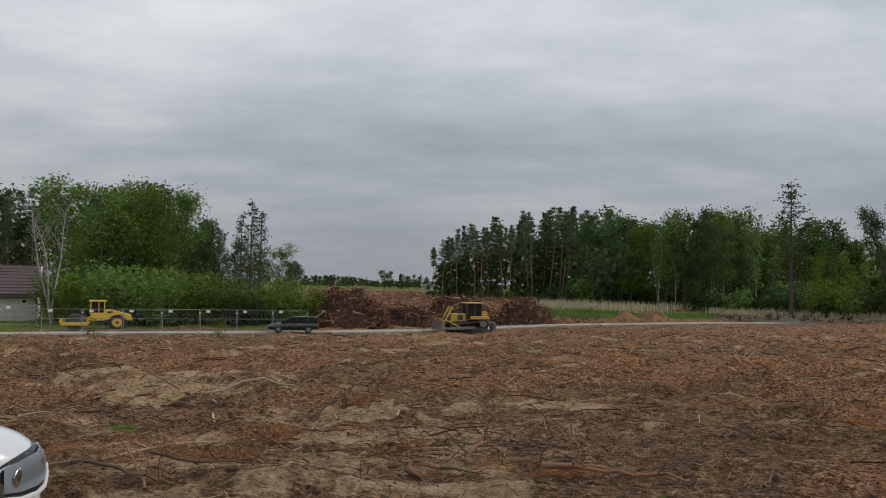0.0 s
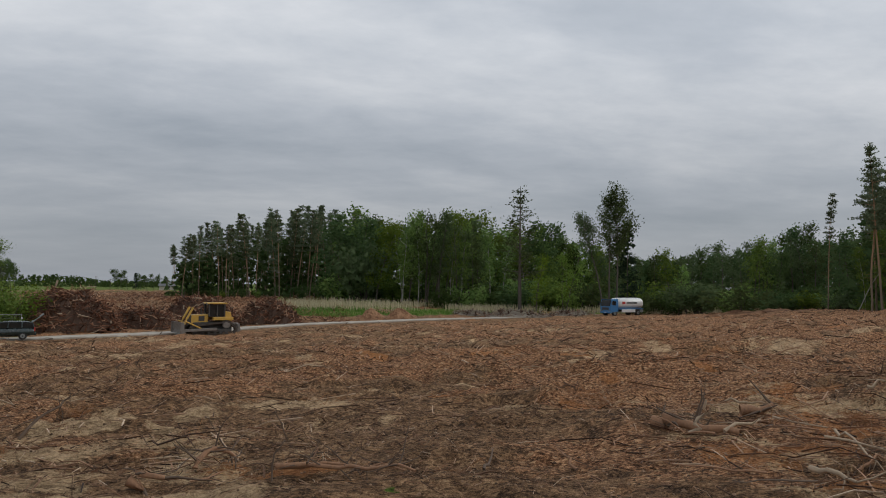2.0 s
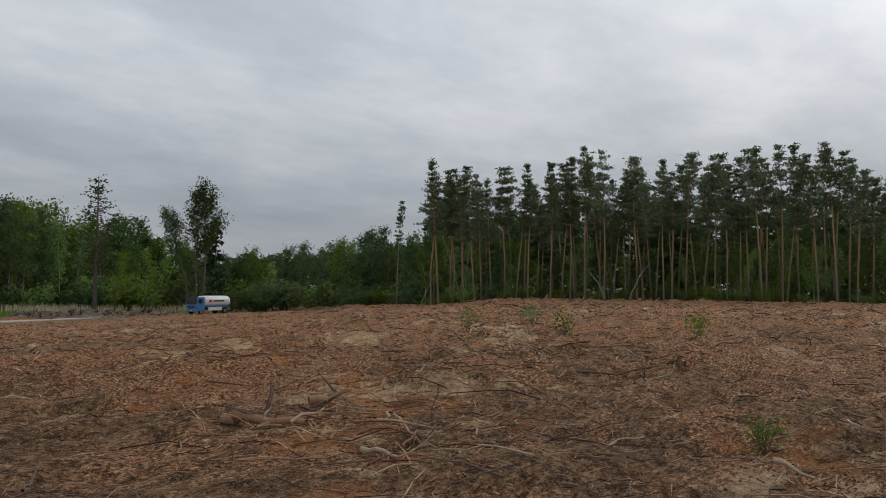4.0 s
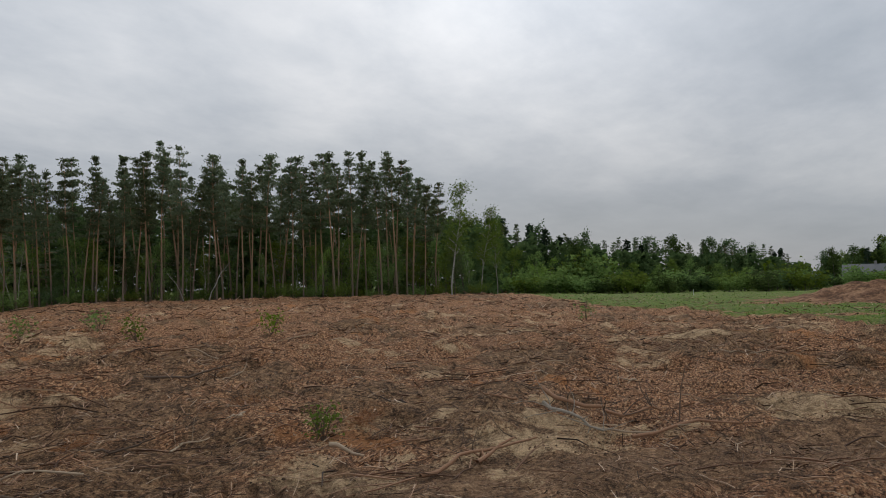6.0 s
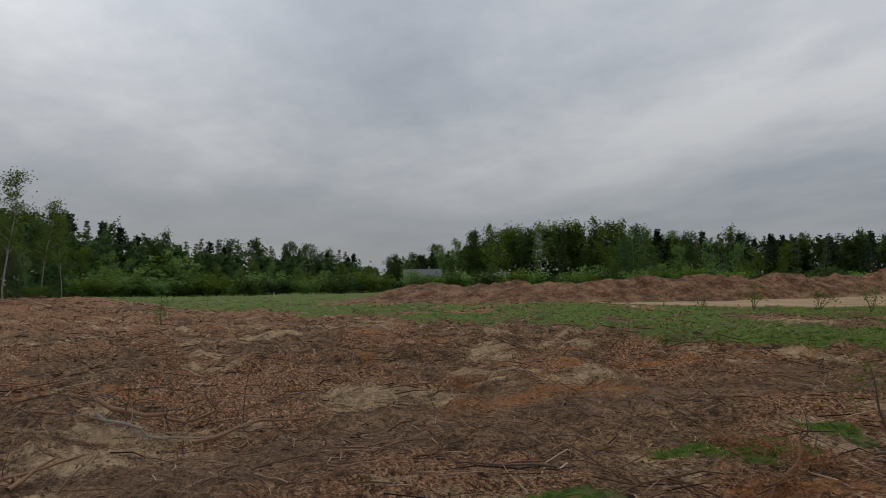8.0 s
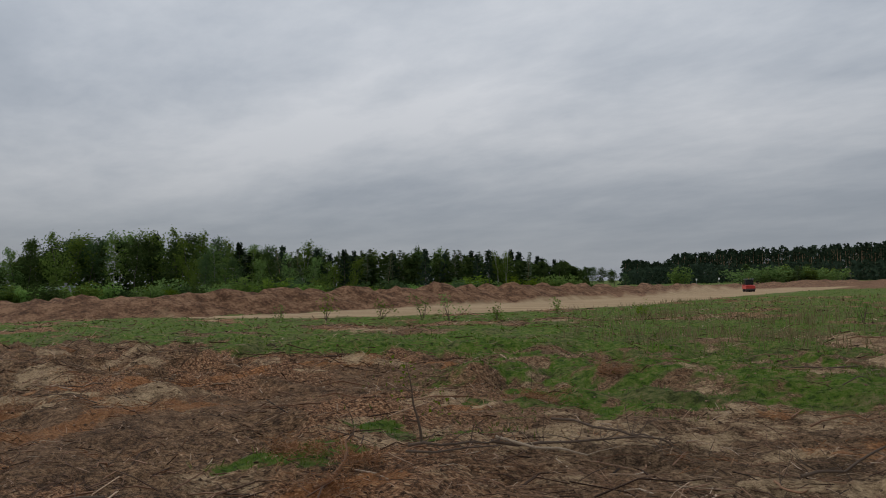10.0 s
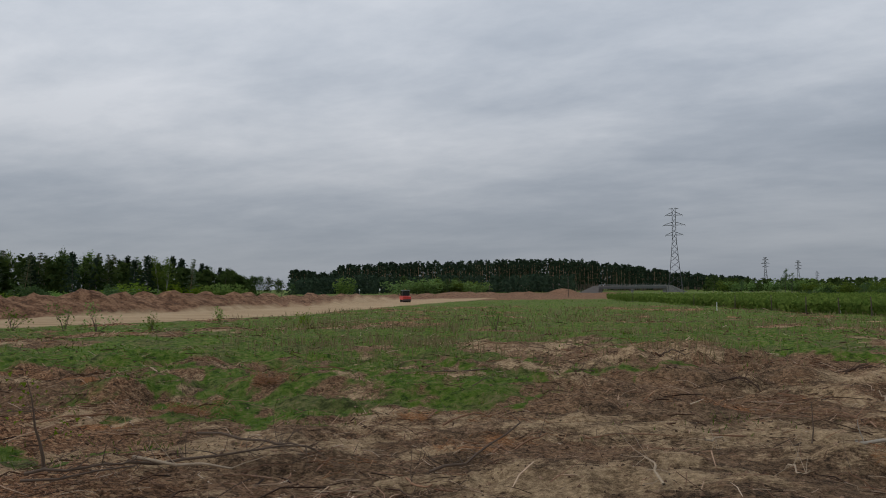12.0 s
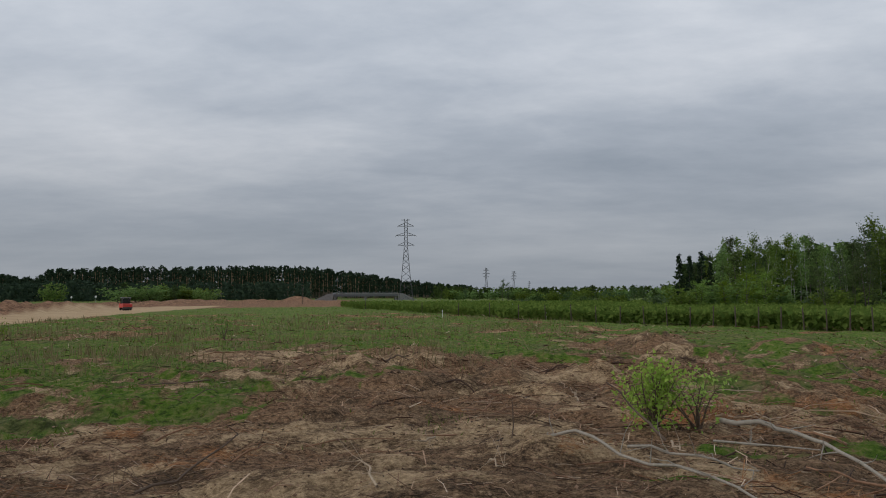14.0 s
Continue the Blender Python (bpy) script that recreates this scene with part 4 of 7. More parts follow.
plant("pine", 42.5, 112, tall_for(42.5, 112, 6.7), "lone trees", 1, wide=0.62, label="lone thin pine with a small tufted crown")

wood("eastern wood", 20, 29, 47, 150, 165, [("darkbush", 2), ("bush", 1)], [(29, 0.4), (47, 1.2)], 0.5, 1.1, wide=1.4)

# the pine stand on the rise
P_LINE = [(44, 7.4), (45.7, 9.2), (47.5, 9.3), (49.5, 8.8), (51.7, 9.4), (53, 7.6), (54.8, 9.9), (56.7, 10.5), (58.5, 9.2), (60.4, 9.5), (63.6, 10.1), (66.3, 9.4), (69.5, 10.0), (72.3, 10.0), (74.6, 9.0), (76, 8.2)]
wood("pine stand", 46, 44.6, 76.2, 104, 112, [("pine", 1)], P_LINE, 0.86, 1.04, wide=0.95)
wood("pine stand", 34, 45.0, 77.0, 113, 130, [("pine", 4), ("youngpine", 1)], P_LINE, 0.78, 1.0)
wood("pine stand", 14, 45.5, 78.0, 130, 150, [("youngpine", 2), ("dark", 1)], P_LINE, 0.62, 0.85, wide=1.2)
wood("undergrowth of the pine stand", 52, 44.5, 79, 105, 128, [("dark", 1), ("broad", 4), ("birch", 2), ("alder", 2)], [(44, 4.2), (60, 2.8), (66, 3.2), (68, 3.8), (79, 4.6)], 0.5, 1.08)
wood("undergrowth of the pine stand", 46, 44.5, 80, 103.5, 112, [("darkbush", 1), ("bush", 4)], [(44, 0.4), (80, 0.6)], 0.4, 1.1, wide=1.2)
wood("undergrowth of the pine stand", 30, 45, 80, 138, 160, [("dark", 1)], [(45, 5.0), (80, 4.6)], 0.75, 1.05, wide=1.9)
plant("bright", 67.6, 105, tall_for(67.6, 105, 2.9), "undergrowth of the pine stand", wide=0.7)
plant("birch", 77.2, 104, tall_for(77.2, 104, 7.6), "pine stand", 0, wide=1.1)
plant("birch", 79.4, 112, tall_for(79.4, 112, 5.6), "pine stand", wide=1.1)
plant("birch", 80.6, 116, tall_for(80.6, 116, 4.6), "pine stand", wide=1.1)

# trees round the meadow, east and south-east
SE = [(79, 5.2), (82.2, 4.5), (84, 4.3), (85.5, 3.7), (88.8, 3.1), (93.7, 3.0), (98.8, 2.5), (100.5, 2.0), (101.3, 1.3), (103.9, 1.9), (106.4, 2.3), (108.1, 2.6), (110.4, 3.7), (113, 4.2), (117.3, 3.9),
      (119.6, 3.85), (122.6, 3.2), (125, 2.8), (127.2, 3.2), (129.3, 2.6), (137.5, 2.7), (142.8, 2.4), (146.6, 1.6), (147.2, 1.1), (150.6, 0.55)]
wood("trees behind the meadow", 56, 79.5, 101, 240, 275, [("spruce", 4), ("youngpine", 3), ("dark", 1)], SE, 0.84, 1.04, wide=1.15)
wood("trees behind the meadow", 34, 80, 101.5, 195, 220, [("broad", 3), ("bush", 2), ("bright", 1), ("dark", 1)], [(80, 2.9), (83, 2.2), (86, 3.4), (90, 1.6), (101, 1.2)], 0.55, 1.0, wide=1.2)
wood("bushes round the meadow", 44, 82, 109, 175, 195, [("bush", 4), ("darkbush", 2), ("olivebush", 1)], [(82, 0.9), (92, 0.6), (101, 0.6), (109, 0.5)], 0.6, 1.2, wide=1.5)
wood("trees behind the bank", 44, 103, 124, 225, 262, [("birch", 3), ("dark", 3), ("broad", 2), ("spruce", 1)], SE, 0.86, 1.03, wide=1.15)
wood("trees behind the bank", 60, 122, 147, 228, 270, [("youngpine", 4), ("spruce", 3), ("dark", 2), ("birch", 1)], SE, 0.86, 1.04, wide=1.2)
wood("trees behind the bank", 12, 119, 131, 214, 226, [("broad", 2), ("dark", 1)], [(119, 2.2), (125, 2.6), (131, 1.8)], 0.8, 1.05, wide=1.2)
wood("bushes behind the bank", 9, 146.5, 151, 300, 320, [("dark", 1)], [(146, 1.1), (148.8, 1.0), (150.8, 0.45)], 0.9, 1.0, wide=1.6)
wood("bushes behind the bank", 52, 108, 148, 165, 195, [("bush", 4), ("darkbush", 2), ("brightbush", 1)], [(108, 0.7), (122, 0.75), (148, 0.3)], 0.6, 1.1, wide=1.5)

# right-hand trees, south-west
S_LINE = [(181, 0.8), (184, 0.35), (186.2, 1.0), (187, 0.35), (191, 0.35), (195, 0.55), (198.5, 1.9), (199.3, 2.8), (200.4, 2.6), (203.1, 3.8), (206, 3.9), (207.4, 3.6), (209, 2.9), (210.1, 4.1), (211.7, 4.7), (216, 5)]
wood("trees beyond the plantation", 30, 181.5, 199, 300, 380, [("dark", 3), ("bush", 2)], [(181, 0.7), (184, 0.4), (190, 0.35), (199, 0.6)], 0.6, 1.1, wide=1.5)
wood("trees beyond the plantation", 26, 187, 203, 190, 230, [("bush", 3), ("darkbush", 2), ("dark", 1)], [(187, 0.0), (195, 0.25), (203, 0.6)], 0.6, 1.1, wide=1.6)
plant("alder", 186.2, 300, tall_for(186.2, 300, 1.05), "trees beyond the plantation")
plant("alder", 186.6, 300, tall_for(186.6, 300, 0.8), "trees beyond the plantation")
for az, el in ((198.9, 2.75), (199.6, 2.6), (200.4, 2.9), (201.0, 2.1)):
    plant("spruce", az, 162, tall_for(az, 162, el), "trees beyond the plantation", wide=0.85)
for az, d, el in ((200.2, 132, 1.0), (203.2, 128, 1.5), (204.6, 129, 1.6), (202.0, 134, 0.9)):
    plant("bright", az, d, tall_for(az, d, el), "trees beyond the plantation", wide=1.3)
wood("trees beyond the plantation", 44, 200, 216, 165, 200, [("birch", 4), ("broad", 1), ("alder", 3)], S_LINE, 0.78, 1.02, wide=0.95)
wood("trees beyond the plantation", 16, 197.5, 216, 130, 150, [("bush", 2), ("olivebush", 1)], [(197, 0.5), (200, 0.6), (204, 1.4), (206, 0.4), (216, 0.6)], 0.6, 1.1, wide=1.5)
wood("trees beyond the plantation", 5, 208, 214, 120, 130, [("alder", 1)], [(208, 2.2), (212, 3.2), (214, 3.5)], 0.85, 1.0, wide=1.3)


def far_forest(name, az0, az1, d0, d1, line, n, mat, label, trunk=True, leaf=1.7, count=46, spread=1.0):
    """A far wood as one mass of stems and needle tufts."""
    rng = np.random.default_rng(33)
    la, le = zip(*line)
    st, vs = Stems(), []
    for i in range(n):
        az, d = rng.uniform(az0, az1), rng.uniform(d0, d1)
        x, y = xy(az, d)
        z = float(base_height(np.array(x), np.array(y)))
        tall = (EYE_Z + d * math.tan(radians(float(np.interp(az, la, le)))) - z) * rng.uniform(0.82, 1.02)
        if trunk:
            st.add([(x, y, z), (x, y, z + tall * 0.9)], (0.22, 0.1), 4)
        zz = z + tall * (1 - 0.75 * rng.random((count, 1)) ** 1.4) if trunk else z + tall * rng.random((count, 1))
        ww = (0.5 + 2.0 * (z + tall - zz) / tall)
        p = np.concatenate([np.array([[x, y]]) + rng.normal(0, 0.8, (count, 2)) * ww * spread, zz], 1)
        vs.append(leaves(rng, p, 0.2, count, leaf, 0.5)[0])
    v = np.concatenate(vs)
    ob = new(name, mesh_from(name, v, np.arange(len(v)).reshape(-1, 3), mat))
    tagged(ob, label, "forest", kind="stuff")
    if trunk:
        tr = new("trunks", st.mesh("far_trunks", M_PINEBARK))
        tr.parent = ob
        tr["kind"] = "stuff"


H_LINE = [(150.8, 1.3), (151.3, 1.55), (152.6, 1.2), (153.8, 1.2), (154.6, 1.75), (158.6, 1.92), (164.5, 2.0), (171.6, 2.02), (175.4, 1.55), (178.7, 1.02), (181.5, 0.72), (184, 0.5)]
far_forest("far_pine_forest", 150.9, 184, 500, 600, H_LINE, 620, M_SPRUCE, "dark pine forest along the far horizon", True, 1.7, 60)
far_forest("far_forest_edge", 151, 183.5, 600, 640, [(a, e - 0.12) for a, e in H_LINE], 420, M_SPRUCE, "dark mass of the far forest", False, 2.2, 60, 1.2)
far_forest("far_thicket", 150.8, 172, 430, 480, [(150.8, 0.75), (154, 1.0), (160, 0.95), (172, 0.9)], 220, M_SPRUCE, "dark young thicket before the far forest", False)
far_forest("far_scrub", 181, 216, 420, 520, [(181, 0.55), (184, 0.42), (190, 0.38), (200, 0.55), (216, 0.6)], 260, M_DARKLEAF, "low green scrub beyond the plantation", False)
far_forest("horizon_trees", -13.4, -3.4, 600, 680, [(-13.4, 0.35), (-11, 0.42), (-9.2, 0.3), (-8, 0.05), (-3.4, 0.1)], 90, M_DARKLEAF, "far green trees beyond the clearing", False)
# leaf masses added inside the woods, the deep shade there put into their dark colour
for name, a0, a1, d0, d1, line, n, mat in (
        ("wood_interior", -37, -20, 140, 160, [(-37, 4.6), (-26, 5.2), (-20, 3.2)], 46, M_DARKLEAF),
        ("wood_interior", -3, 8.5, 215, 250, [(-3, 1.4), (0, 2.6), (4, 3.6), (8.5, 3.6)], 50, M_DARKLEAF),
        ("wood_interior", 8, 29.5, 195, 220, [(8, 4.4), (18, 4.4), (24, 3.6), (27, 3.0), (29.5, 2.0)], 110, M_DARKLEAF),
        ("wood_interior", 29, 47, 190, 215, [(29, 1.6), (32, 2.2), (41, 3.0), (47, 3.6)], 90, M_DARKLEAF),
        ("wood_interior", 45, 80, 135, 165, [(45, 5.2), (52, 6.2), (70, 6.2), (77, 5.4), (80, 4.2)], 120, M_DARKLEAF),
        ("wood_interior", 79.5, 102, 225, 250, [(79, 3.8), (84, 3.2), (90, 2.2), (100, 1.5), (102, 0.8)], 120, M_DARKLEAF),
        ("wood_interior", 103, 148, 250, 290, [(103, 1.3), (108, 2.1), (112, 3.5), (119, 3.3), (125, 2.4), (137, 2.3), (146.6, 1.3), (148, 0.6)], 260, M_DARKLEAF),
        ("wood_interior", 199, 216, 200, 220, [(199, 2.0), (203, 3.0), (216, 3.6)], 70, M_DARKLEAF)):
    far_forest(name, a0, a1, d0, d1, line, n, mat, "dense foliage deep in the wood, coloured dark for shade", False, 1.25 if d0 < 200 else 1.5, 130, 1.1)
wood("green bushes by the works", 12, 158.8, 165, 340, 360, [("bush", 2), ("dark", 1)], [(158.8, 0.7), (161.9, 0.85), (165, 0.55)], 0.8, 1.05, wide=1.7)
plant("bush", 154.7, 330, tall_for(154.7, 330, 0.85), "green bushes by the works", wide=1.2)
bare_birch = thing("bare_tree", pose(*place(-29.5, 88)), "leafless pale birch with rising twigs", "bare tree", "wood behind the fence")
part("branchwork", proto_bare(7, M_BIRCH), None, bare_birch)


# ---- things ----
M_YELLOW = painted("machine_yellow", (0.62, 0.36, 0.04), 0.45, amount=0.4)
M_ROLLYEL = painted("bright_yellow", (0.75, 0.50, 0.02), 0.4, amount=0.2)
M_STEEL = painted("worn_steel", (0.24, 0.22, 0.20), 0.5, amount=0.6, metal=0.5)
M_BLACK = painted("black_rubber", (0.02, 0.02, 0.02), 0.85, amount=0.5)
M_DARKMETAL = painted("dark_metal", (0.05, 0.048, 0.045), 0.6, amount=0.5)
M_TRACK = painted("muddy_track", (0.07, 0.055, 0.045), 0.8, amount=0.8)
M_GLASS = painted("tinted_glass", (0.015, 0.018, 0.02), 0.08, amount=0.1)
M_GREENCAR = painted("dark_green_paint", (0.012, 0.030, 0.030), 0.25, amount=0.15, coat=0.6)
M_WHITECAR = painted("white_car_paint", (0.80, 0.81, 0.82), 0.22, amount=0.04, coat=0.8)
M_WHITE = painted("white_paint", (0.78, 0.78, 0.76), 0.4, amount=0.12)
M_BLUE = painted("blue_cab_paint", (0.035, 0.20, 0.46), 0.35, amount=0.15)
M_RED = painted("red_paint", (0.55, 0.03, 0.02), 0.4, amount=0.2)
M_CHROME = painted("chrome_trim", (0.75, 0.75, 0.75), 0.12, amount=0.05, metal=1.0)
M_LAMP = painted("lamp_glass", (0.22, 0.24, 0.26), 0.06, amount=0.05, coat=1.0)
M_LAMPDARK = painted("lamp_inner", (0.05, 0.055, 0.06), 0.15, amount=0.05, coat=1.0)
M_LENS = painted("clear_lens", (0.34, 0.37, 0.39), 0.08, amount=0.05, coat=1.0)
M_GALV = painted("galvanised_steel", (0.27, 0.29, 0.28), 0.5, amount=0.2, metal=0.3)
M_RENDER = painted("wall_render", (0.55, 0.49, 0.42), 0.9, amount=0.25, scale=1.2)
M_ROOF = painted("brown_roof_sheet", (0.105, 0.065, 0.062), 0.5, amount=0.15)
M_GREYROOF = painted("grey_roof_sheet", (0.12, 0.125, 0.13), 0.5, amount=0.2)
M_CONCRETE = painted("concrete", (0.26, 0.25, 0.235), 0.85, amount=0.4, scale=0.8)
M_SLAB = painted("road_slab", (0.43, 0.385, 0.32), 0.9, amount=0.4, scale=0.7)
M_WOODPOST = bark("weathered_post", (0.11, 0.085, 0.06), (0.13, 0.10, 0.075), (0, 2))
M_BRUSH = bark("torn_roots", (0.13, 0.075, 0.05), (0.14, 0.08, 0.055), (0, 5), 6)
M_PALEWOOD = bark("stripped_wood", (0.62, 0.47, 0.32), (0.64, 0.49, 0.34), (0, 3), 7)
M_GREYWOOD = bark("weathered_branch", (0.46, 0.40, 0.32), (0.48, 0.42, 0.34), (0, 3), 7)
M_LOG = bark("pine_log", (0.46, 0.25, 0.14), (0.47, 0.26, 0.15), (0, 2), 9)
M_PYLON = painted("pylon_steel", (0.075, 0.08, 0.085), 0.6, amount=0.2)


def put_at(az, d, heading, dz=0.0):
    x, y, z = place(az, d)
    return pose(x, y, z + dz, 0, 0, heading)


def loft(stations, mat_smooth=True, n=14, power=3.2):
    """A body from cross-sections: (x, half width, low, high)."""
    bm = bmesh.new()
    rings = []
    for x, hw, lo, hi in stations:
        ring = []
        for i in range(n):
            a = 2 * math.pi * (i + 0.5) / n
            c, s = math.cos(a), math.sin(a)
            yy = math.copysign(abs(c) ** (2 / power), c) * hw
            zz = (lo + hi) / 2 + math.copysign(abs(s) ** (2 / power), s) * (hi - lo) / 2
            ring.append(bm.verts.new((x, yy, zz)))
        rings.append(ring)
    for a, b in zip(rings, rings[1:]):
        for i in range(n):
            j = (i + 1) % n
            bm.faces.new((a[i], a[j], b[j], b[i]))
    bm.faces.new(rings[0][::-1]), bm.faces.new(rings[-1])
    bmesh.ops.recalc_face_normals(bm, faces=bm.faces[:])
    return bm


def add_wheel(parent, at, r, width, rim_mat, side, label=""):
    t = part("wheel", wheel(bmesh.new(), at, r, width, 28, r * 0.12), M_BLACK, parent, label, False)
    bm = wheel(bmesh.new(), (at[0], at[1] + side * width * 0.46, at[2]), r * 0.58, 0.06, 20, 0.015)
    part("rim", bm, rim_mat, t)
    part("hub", wheel(bmesh.new(), (at[0], at[1] + side * (width * 0.46 + 0.04), at[2]), r * 0.2, 0.06, 12, 0.01), M_DARKMETAL, t)
    return t


# -- the northern road of slabs, laid on the graded strip --
def build_road():
    road = thing("road", pose(0, 0, 0), "pale dusty access road of concrete slabs", "road")
    road["kind"] = "structure"
    pts = [Vector((x, y)) for x, y in ROAD]
    seg = [(b - a).length for a, b in zip(pts, pts[1:])]
    total, step, k = sum(seg), 3.0, 0
    me = None
    s = 0.0
    rnd = random.Random(4)
    while s < total - step:
        acc = 0
        for a, b, ln in zip(pts, pts[1:], seg):
            if s + step / 2 <= acc + ln:
                f = (s + step / 2 - acc) / ln
                p, dirn = a + (b - a) * f, (b - a).normalized()
                break
            acc += ln
        ang = math.degrees(math.atan2(dirn.y, dirn.x))
        for lane in (-0.70, 0.70):
            c = p + Vector((-dirn.y, dirn.x)) * lane
            if me is None:
                ob = part("slab", boxes(((2.97, 1.37, 0.14), (0, 0, 0)), bevel=0.02), M_SLAB, road)
                me = ob.data
            else:
                ob = part("slab", me, None, road)
            ob.matrix_basis = pose(c.x, c.y, float(base_height(np.array(c.x), np.array(c.y))) + 0.03 + rnd.uniform(-.015, .015), rnd.uniform(-.4, .4), rnd.uniform(-.4, .4), ang)
        s += step


build_road()


# -- site fence --
def build_fence():
    a, b = Vector(xy(-30.3, 75.3)), Vector(xy(-12.7, 75.0))
    runs = [(a, b, 7), (Vector(xy(-37, 82)), Vector(xy(-30.6, 84)), 3)]
    first = None
    for p, q, n in runs:
        d = (q - p) / n
        ang = math.degrees(math.atan2(d.y, d.x))
        for i in range(n):
            m = p + d * i
            mat = pose(m.x, m.y, float(base_height(np.array(m.x), np.array(m.y))), 0, 0, ang)
            if first:
                copy_thing(first, mat)
                continue
            L = d.length
            first = thing("site_fence", mat, "galvanised wire-mesh site fence panel on concrete feet", "fence", "site fence")
            for x in (0.06, L - 0.06):
                part("post", rod(bmesh.new(), (x, 0, 0.05), (x, 0, 2.05), 0.03), M_GALV, first)
                part("foot", boxes(((0.24, 0.6, 0.14), (x, 0, 0.07)), bevel=0.03), M_CONCRETE, first)
            for z in (0.2, 1.15, 2.0):
                part("rail", rod(bmesh.new(), (0.06, 0, z), (L - 0.06, 0, z), 0.022), M_GALV, first)
            bm = bmesh.new()
            k = 0.2
            while k < L - 0.1:
                rod(bm, (k, 0, 0.2), (k, 0, 2.0), 0.0028, sides=3)
                k += 0.12
            for z in np.arange(0.35, 2.0, 0.22):
                rod(bm, (0.06, 0, z), (L - 0.06, 0, z), 0.0028, sides=3)
            part("wire_mesh", bm, M_GALV, first)
            part("clamp", boxes(((0.1, 0.06, 0.12), (L - 0.02, 0, 1.7))), M_WHITE, first)
            part("sign_plate", boxes(((0.34, 0.02, 0.22), (L * 0.22, -0.04, 1.84))), M_WHITE, first)


build_fence()


# -- house at the edge of the wood --
def build_house():
    x, y, z = place(-30.55, 95)
    h = thing("house", pose(x, y, z, 0, 0, 27), "low cream-rendered house under a brown tiled metal roof", "house")
    # local x runs to the left of the eaves wall, gable end at x = 0
    wl = boxes(((11, 8, 2.9), (-5.7, 4.1, 1.45)))
    part("wall", wl, M_RENDER, h)
    bm = prism([(-0.35, 2.62), (4.1, 5.75), (8.55, 2.62), (8.55, 2.80), (4.1, 5.95), (-0.35, 2.80)], 11.8)
    bm.transform(Matrix.Rotation(math.pi / 2, 4, "Z"))
    bm.transform(Matrix.Translation((-5.7, 0, 0)))
    roof = part("roof", bm, M_ROOF, h)
    slope = math.atan2(5.85 - 2.71, 4.45)
    for i in range(9):
        f = (i + 0.5) / 9
        ob = part("course", boxes(((11.9, 0.56, 0.05), (0, 0, 0)), bevel=0.015), M_ROOF, roof)
        ob.matrix_basis = pose(-5.7, -0.35 + 4.45 * f, 2.90 + 3.12 * f, math.degrees(slope) - 3, 0, 0)
    part("ridge_cap", rod(bmesh.new(), (-11.6, 4.1, 5.98), (0.2, 4.1, 5.98), 0.1), M_ROOF, h)
    part("gutter", rod(bmesh.new(), (-11.6, -0.42, 2.66), (0.2, -0.42, 2.66), 0.07), M_DARKMETAL, h)
    part("downpipe", rod(bmesh.new(), (-0.1, -0.05, 0.1), (-0.1, -0.05, 2.6), 0.05), M_GALV, h)
    part("vent_pipe", rod(bmesh.new(), (0.05, 3.0, 4.6), (0.05, 3.0, 6.0), 0.1), M_WHITE, h)
    for wx, wz, sx, sz in ((-1.3, 2.15, 0.5, 0.42), (-5.5, 1.55, 1.3, 1.3), (-9.0, 1.55, 1.3, 1.3)):
        wn = part("window", boxes(((sx, 0.08, sz), (wx, 0.08, wz))), M_GLASS, h)
        part("window_frame", boxes(((sx + 0.12, 0.07, 0.07), (wx, 0.06, wz + sz / 2)), ((sx + 0.12, 0.07, 0.07), (wx, 0.06, wz - sz / 2)),
                                   ((0.07, 0.07, sz), (wx - sx / 2, 0.06, wz)), ((0.07, 0.07, sz), (wx + sx / 2, 0.06, wz))), M_WHITE, wn)


build_house()


def far_house(az, d, heading, length, wide, eave, ridge, label):
    x, y, z = place(az, d)
    h = thing("house", pose(x, y, z, 0, 0, heading), label, "house")
    part("wall", boxes(((length, wide, eave), (0, 0, eave / 2))), M_RENDER, h)
    bm = prism([(-wide / 2 - 0.5, eave - 0.2), (0, ridge - 0.2), (wide / 2 + 0.5, eave - 0.2), (wide / 2 + 0.5, eave), (0, ridge), (-wide / 2 - 0.5, eave)], length + 1)
    bm.transform(Matrix.Rotation(math.pi / 2, 4, "Z"))
    rf = part("roof", bm, M_GREYROOF, h)
    part("chimney", boxes(((0.6, 0.6, 1.4), (length * 0.2, 0.4, ridge)), bevel=0.03), M_CONCRETE, rf)
    wn = part("window", boxes(((1.3, 0.1, 1.2), (0.5, -wide / 2 - 0.02, 1.5))), M_GLASS, h)
    part("window_frame", boxes(((1.5, 0.08, 0.1), (0.5, -wide / 2 - 0.04, 2.12)), ((1.5, 0.08, 0.1), (0.5, -wide / 2 - 0.04, 0.88))), M_WHITE, wn)


far_house(105.5, 200, 90 - 195.5, 9, 8, 2.8, 5.4, "house with a dark grey roof among bushes")
far_house(111.1, 190, 90 - 201, 5, 6, 2.6, 4.2, "small shed with a pale grey roof behind the bank")


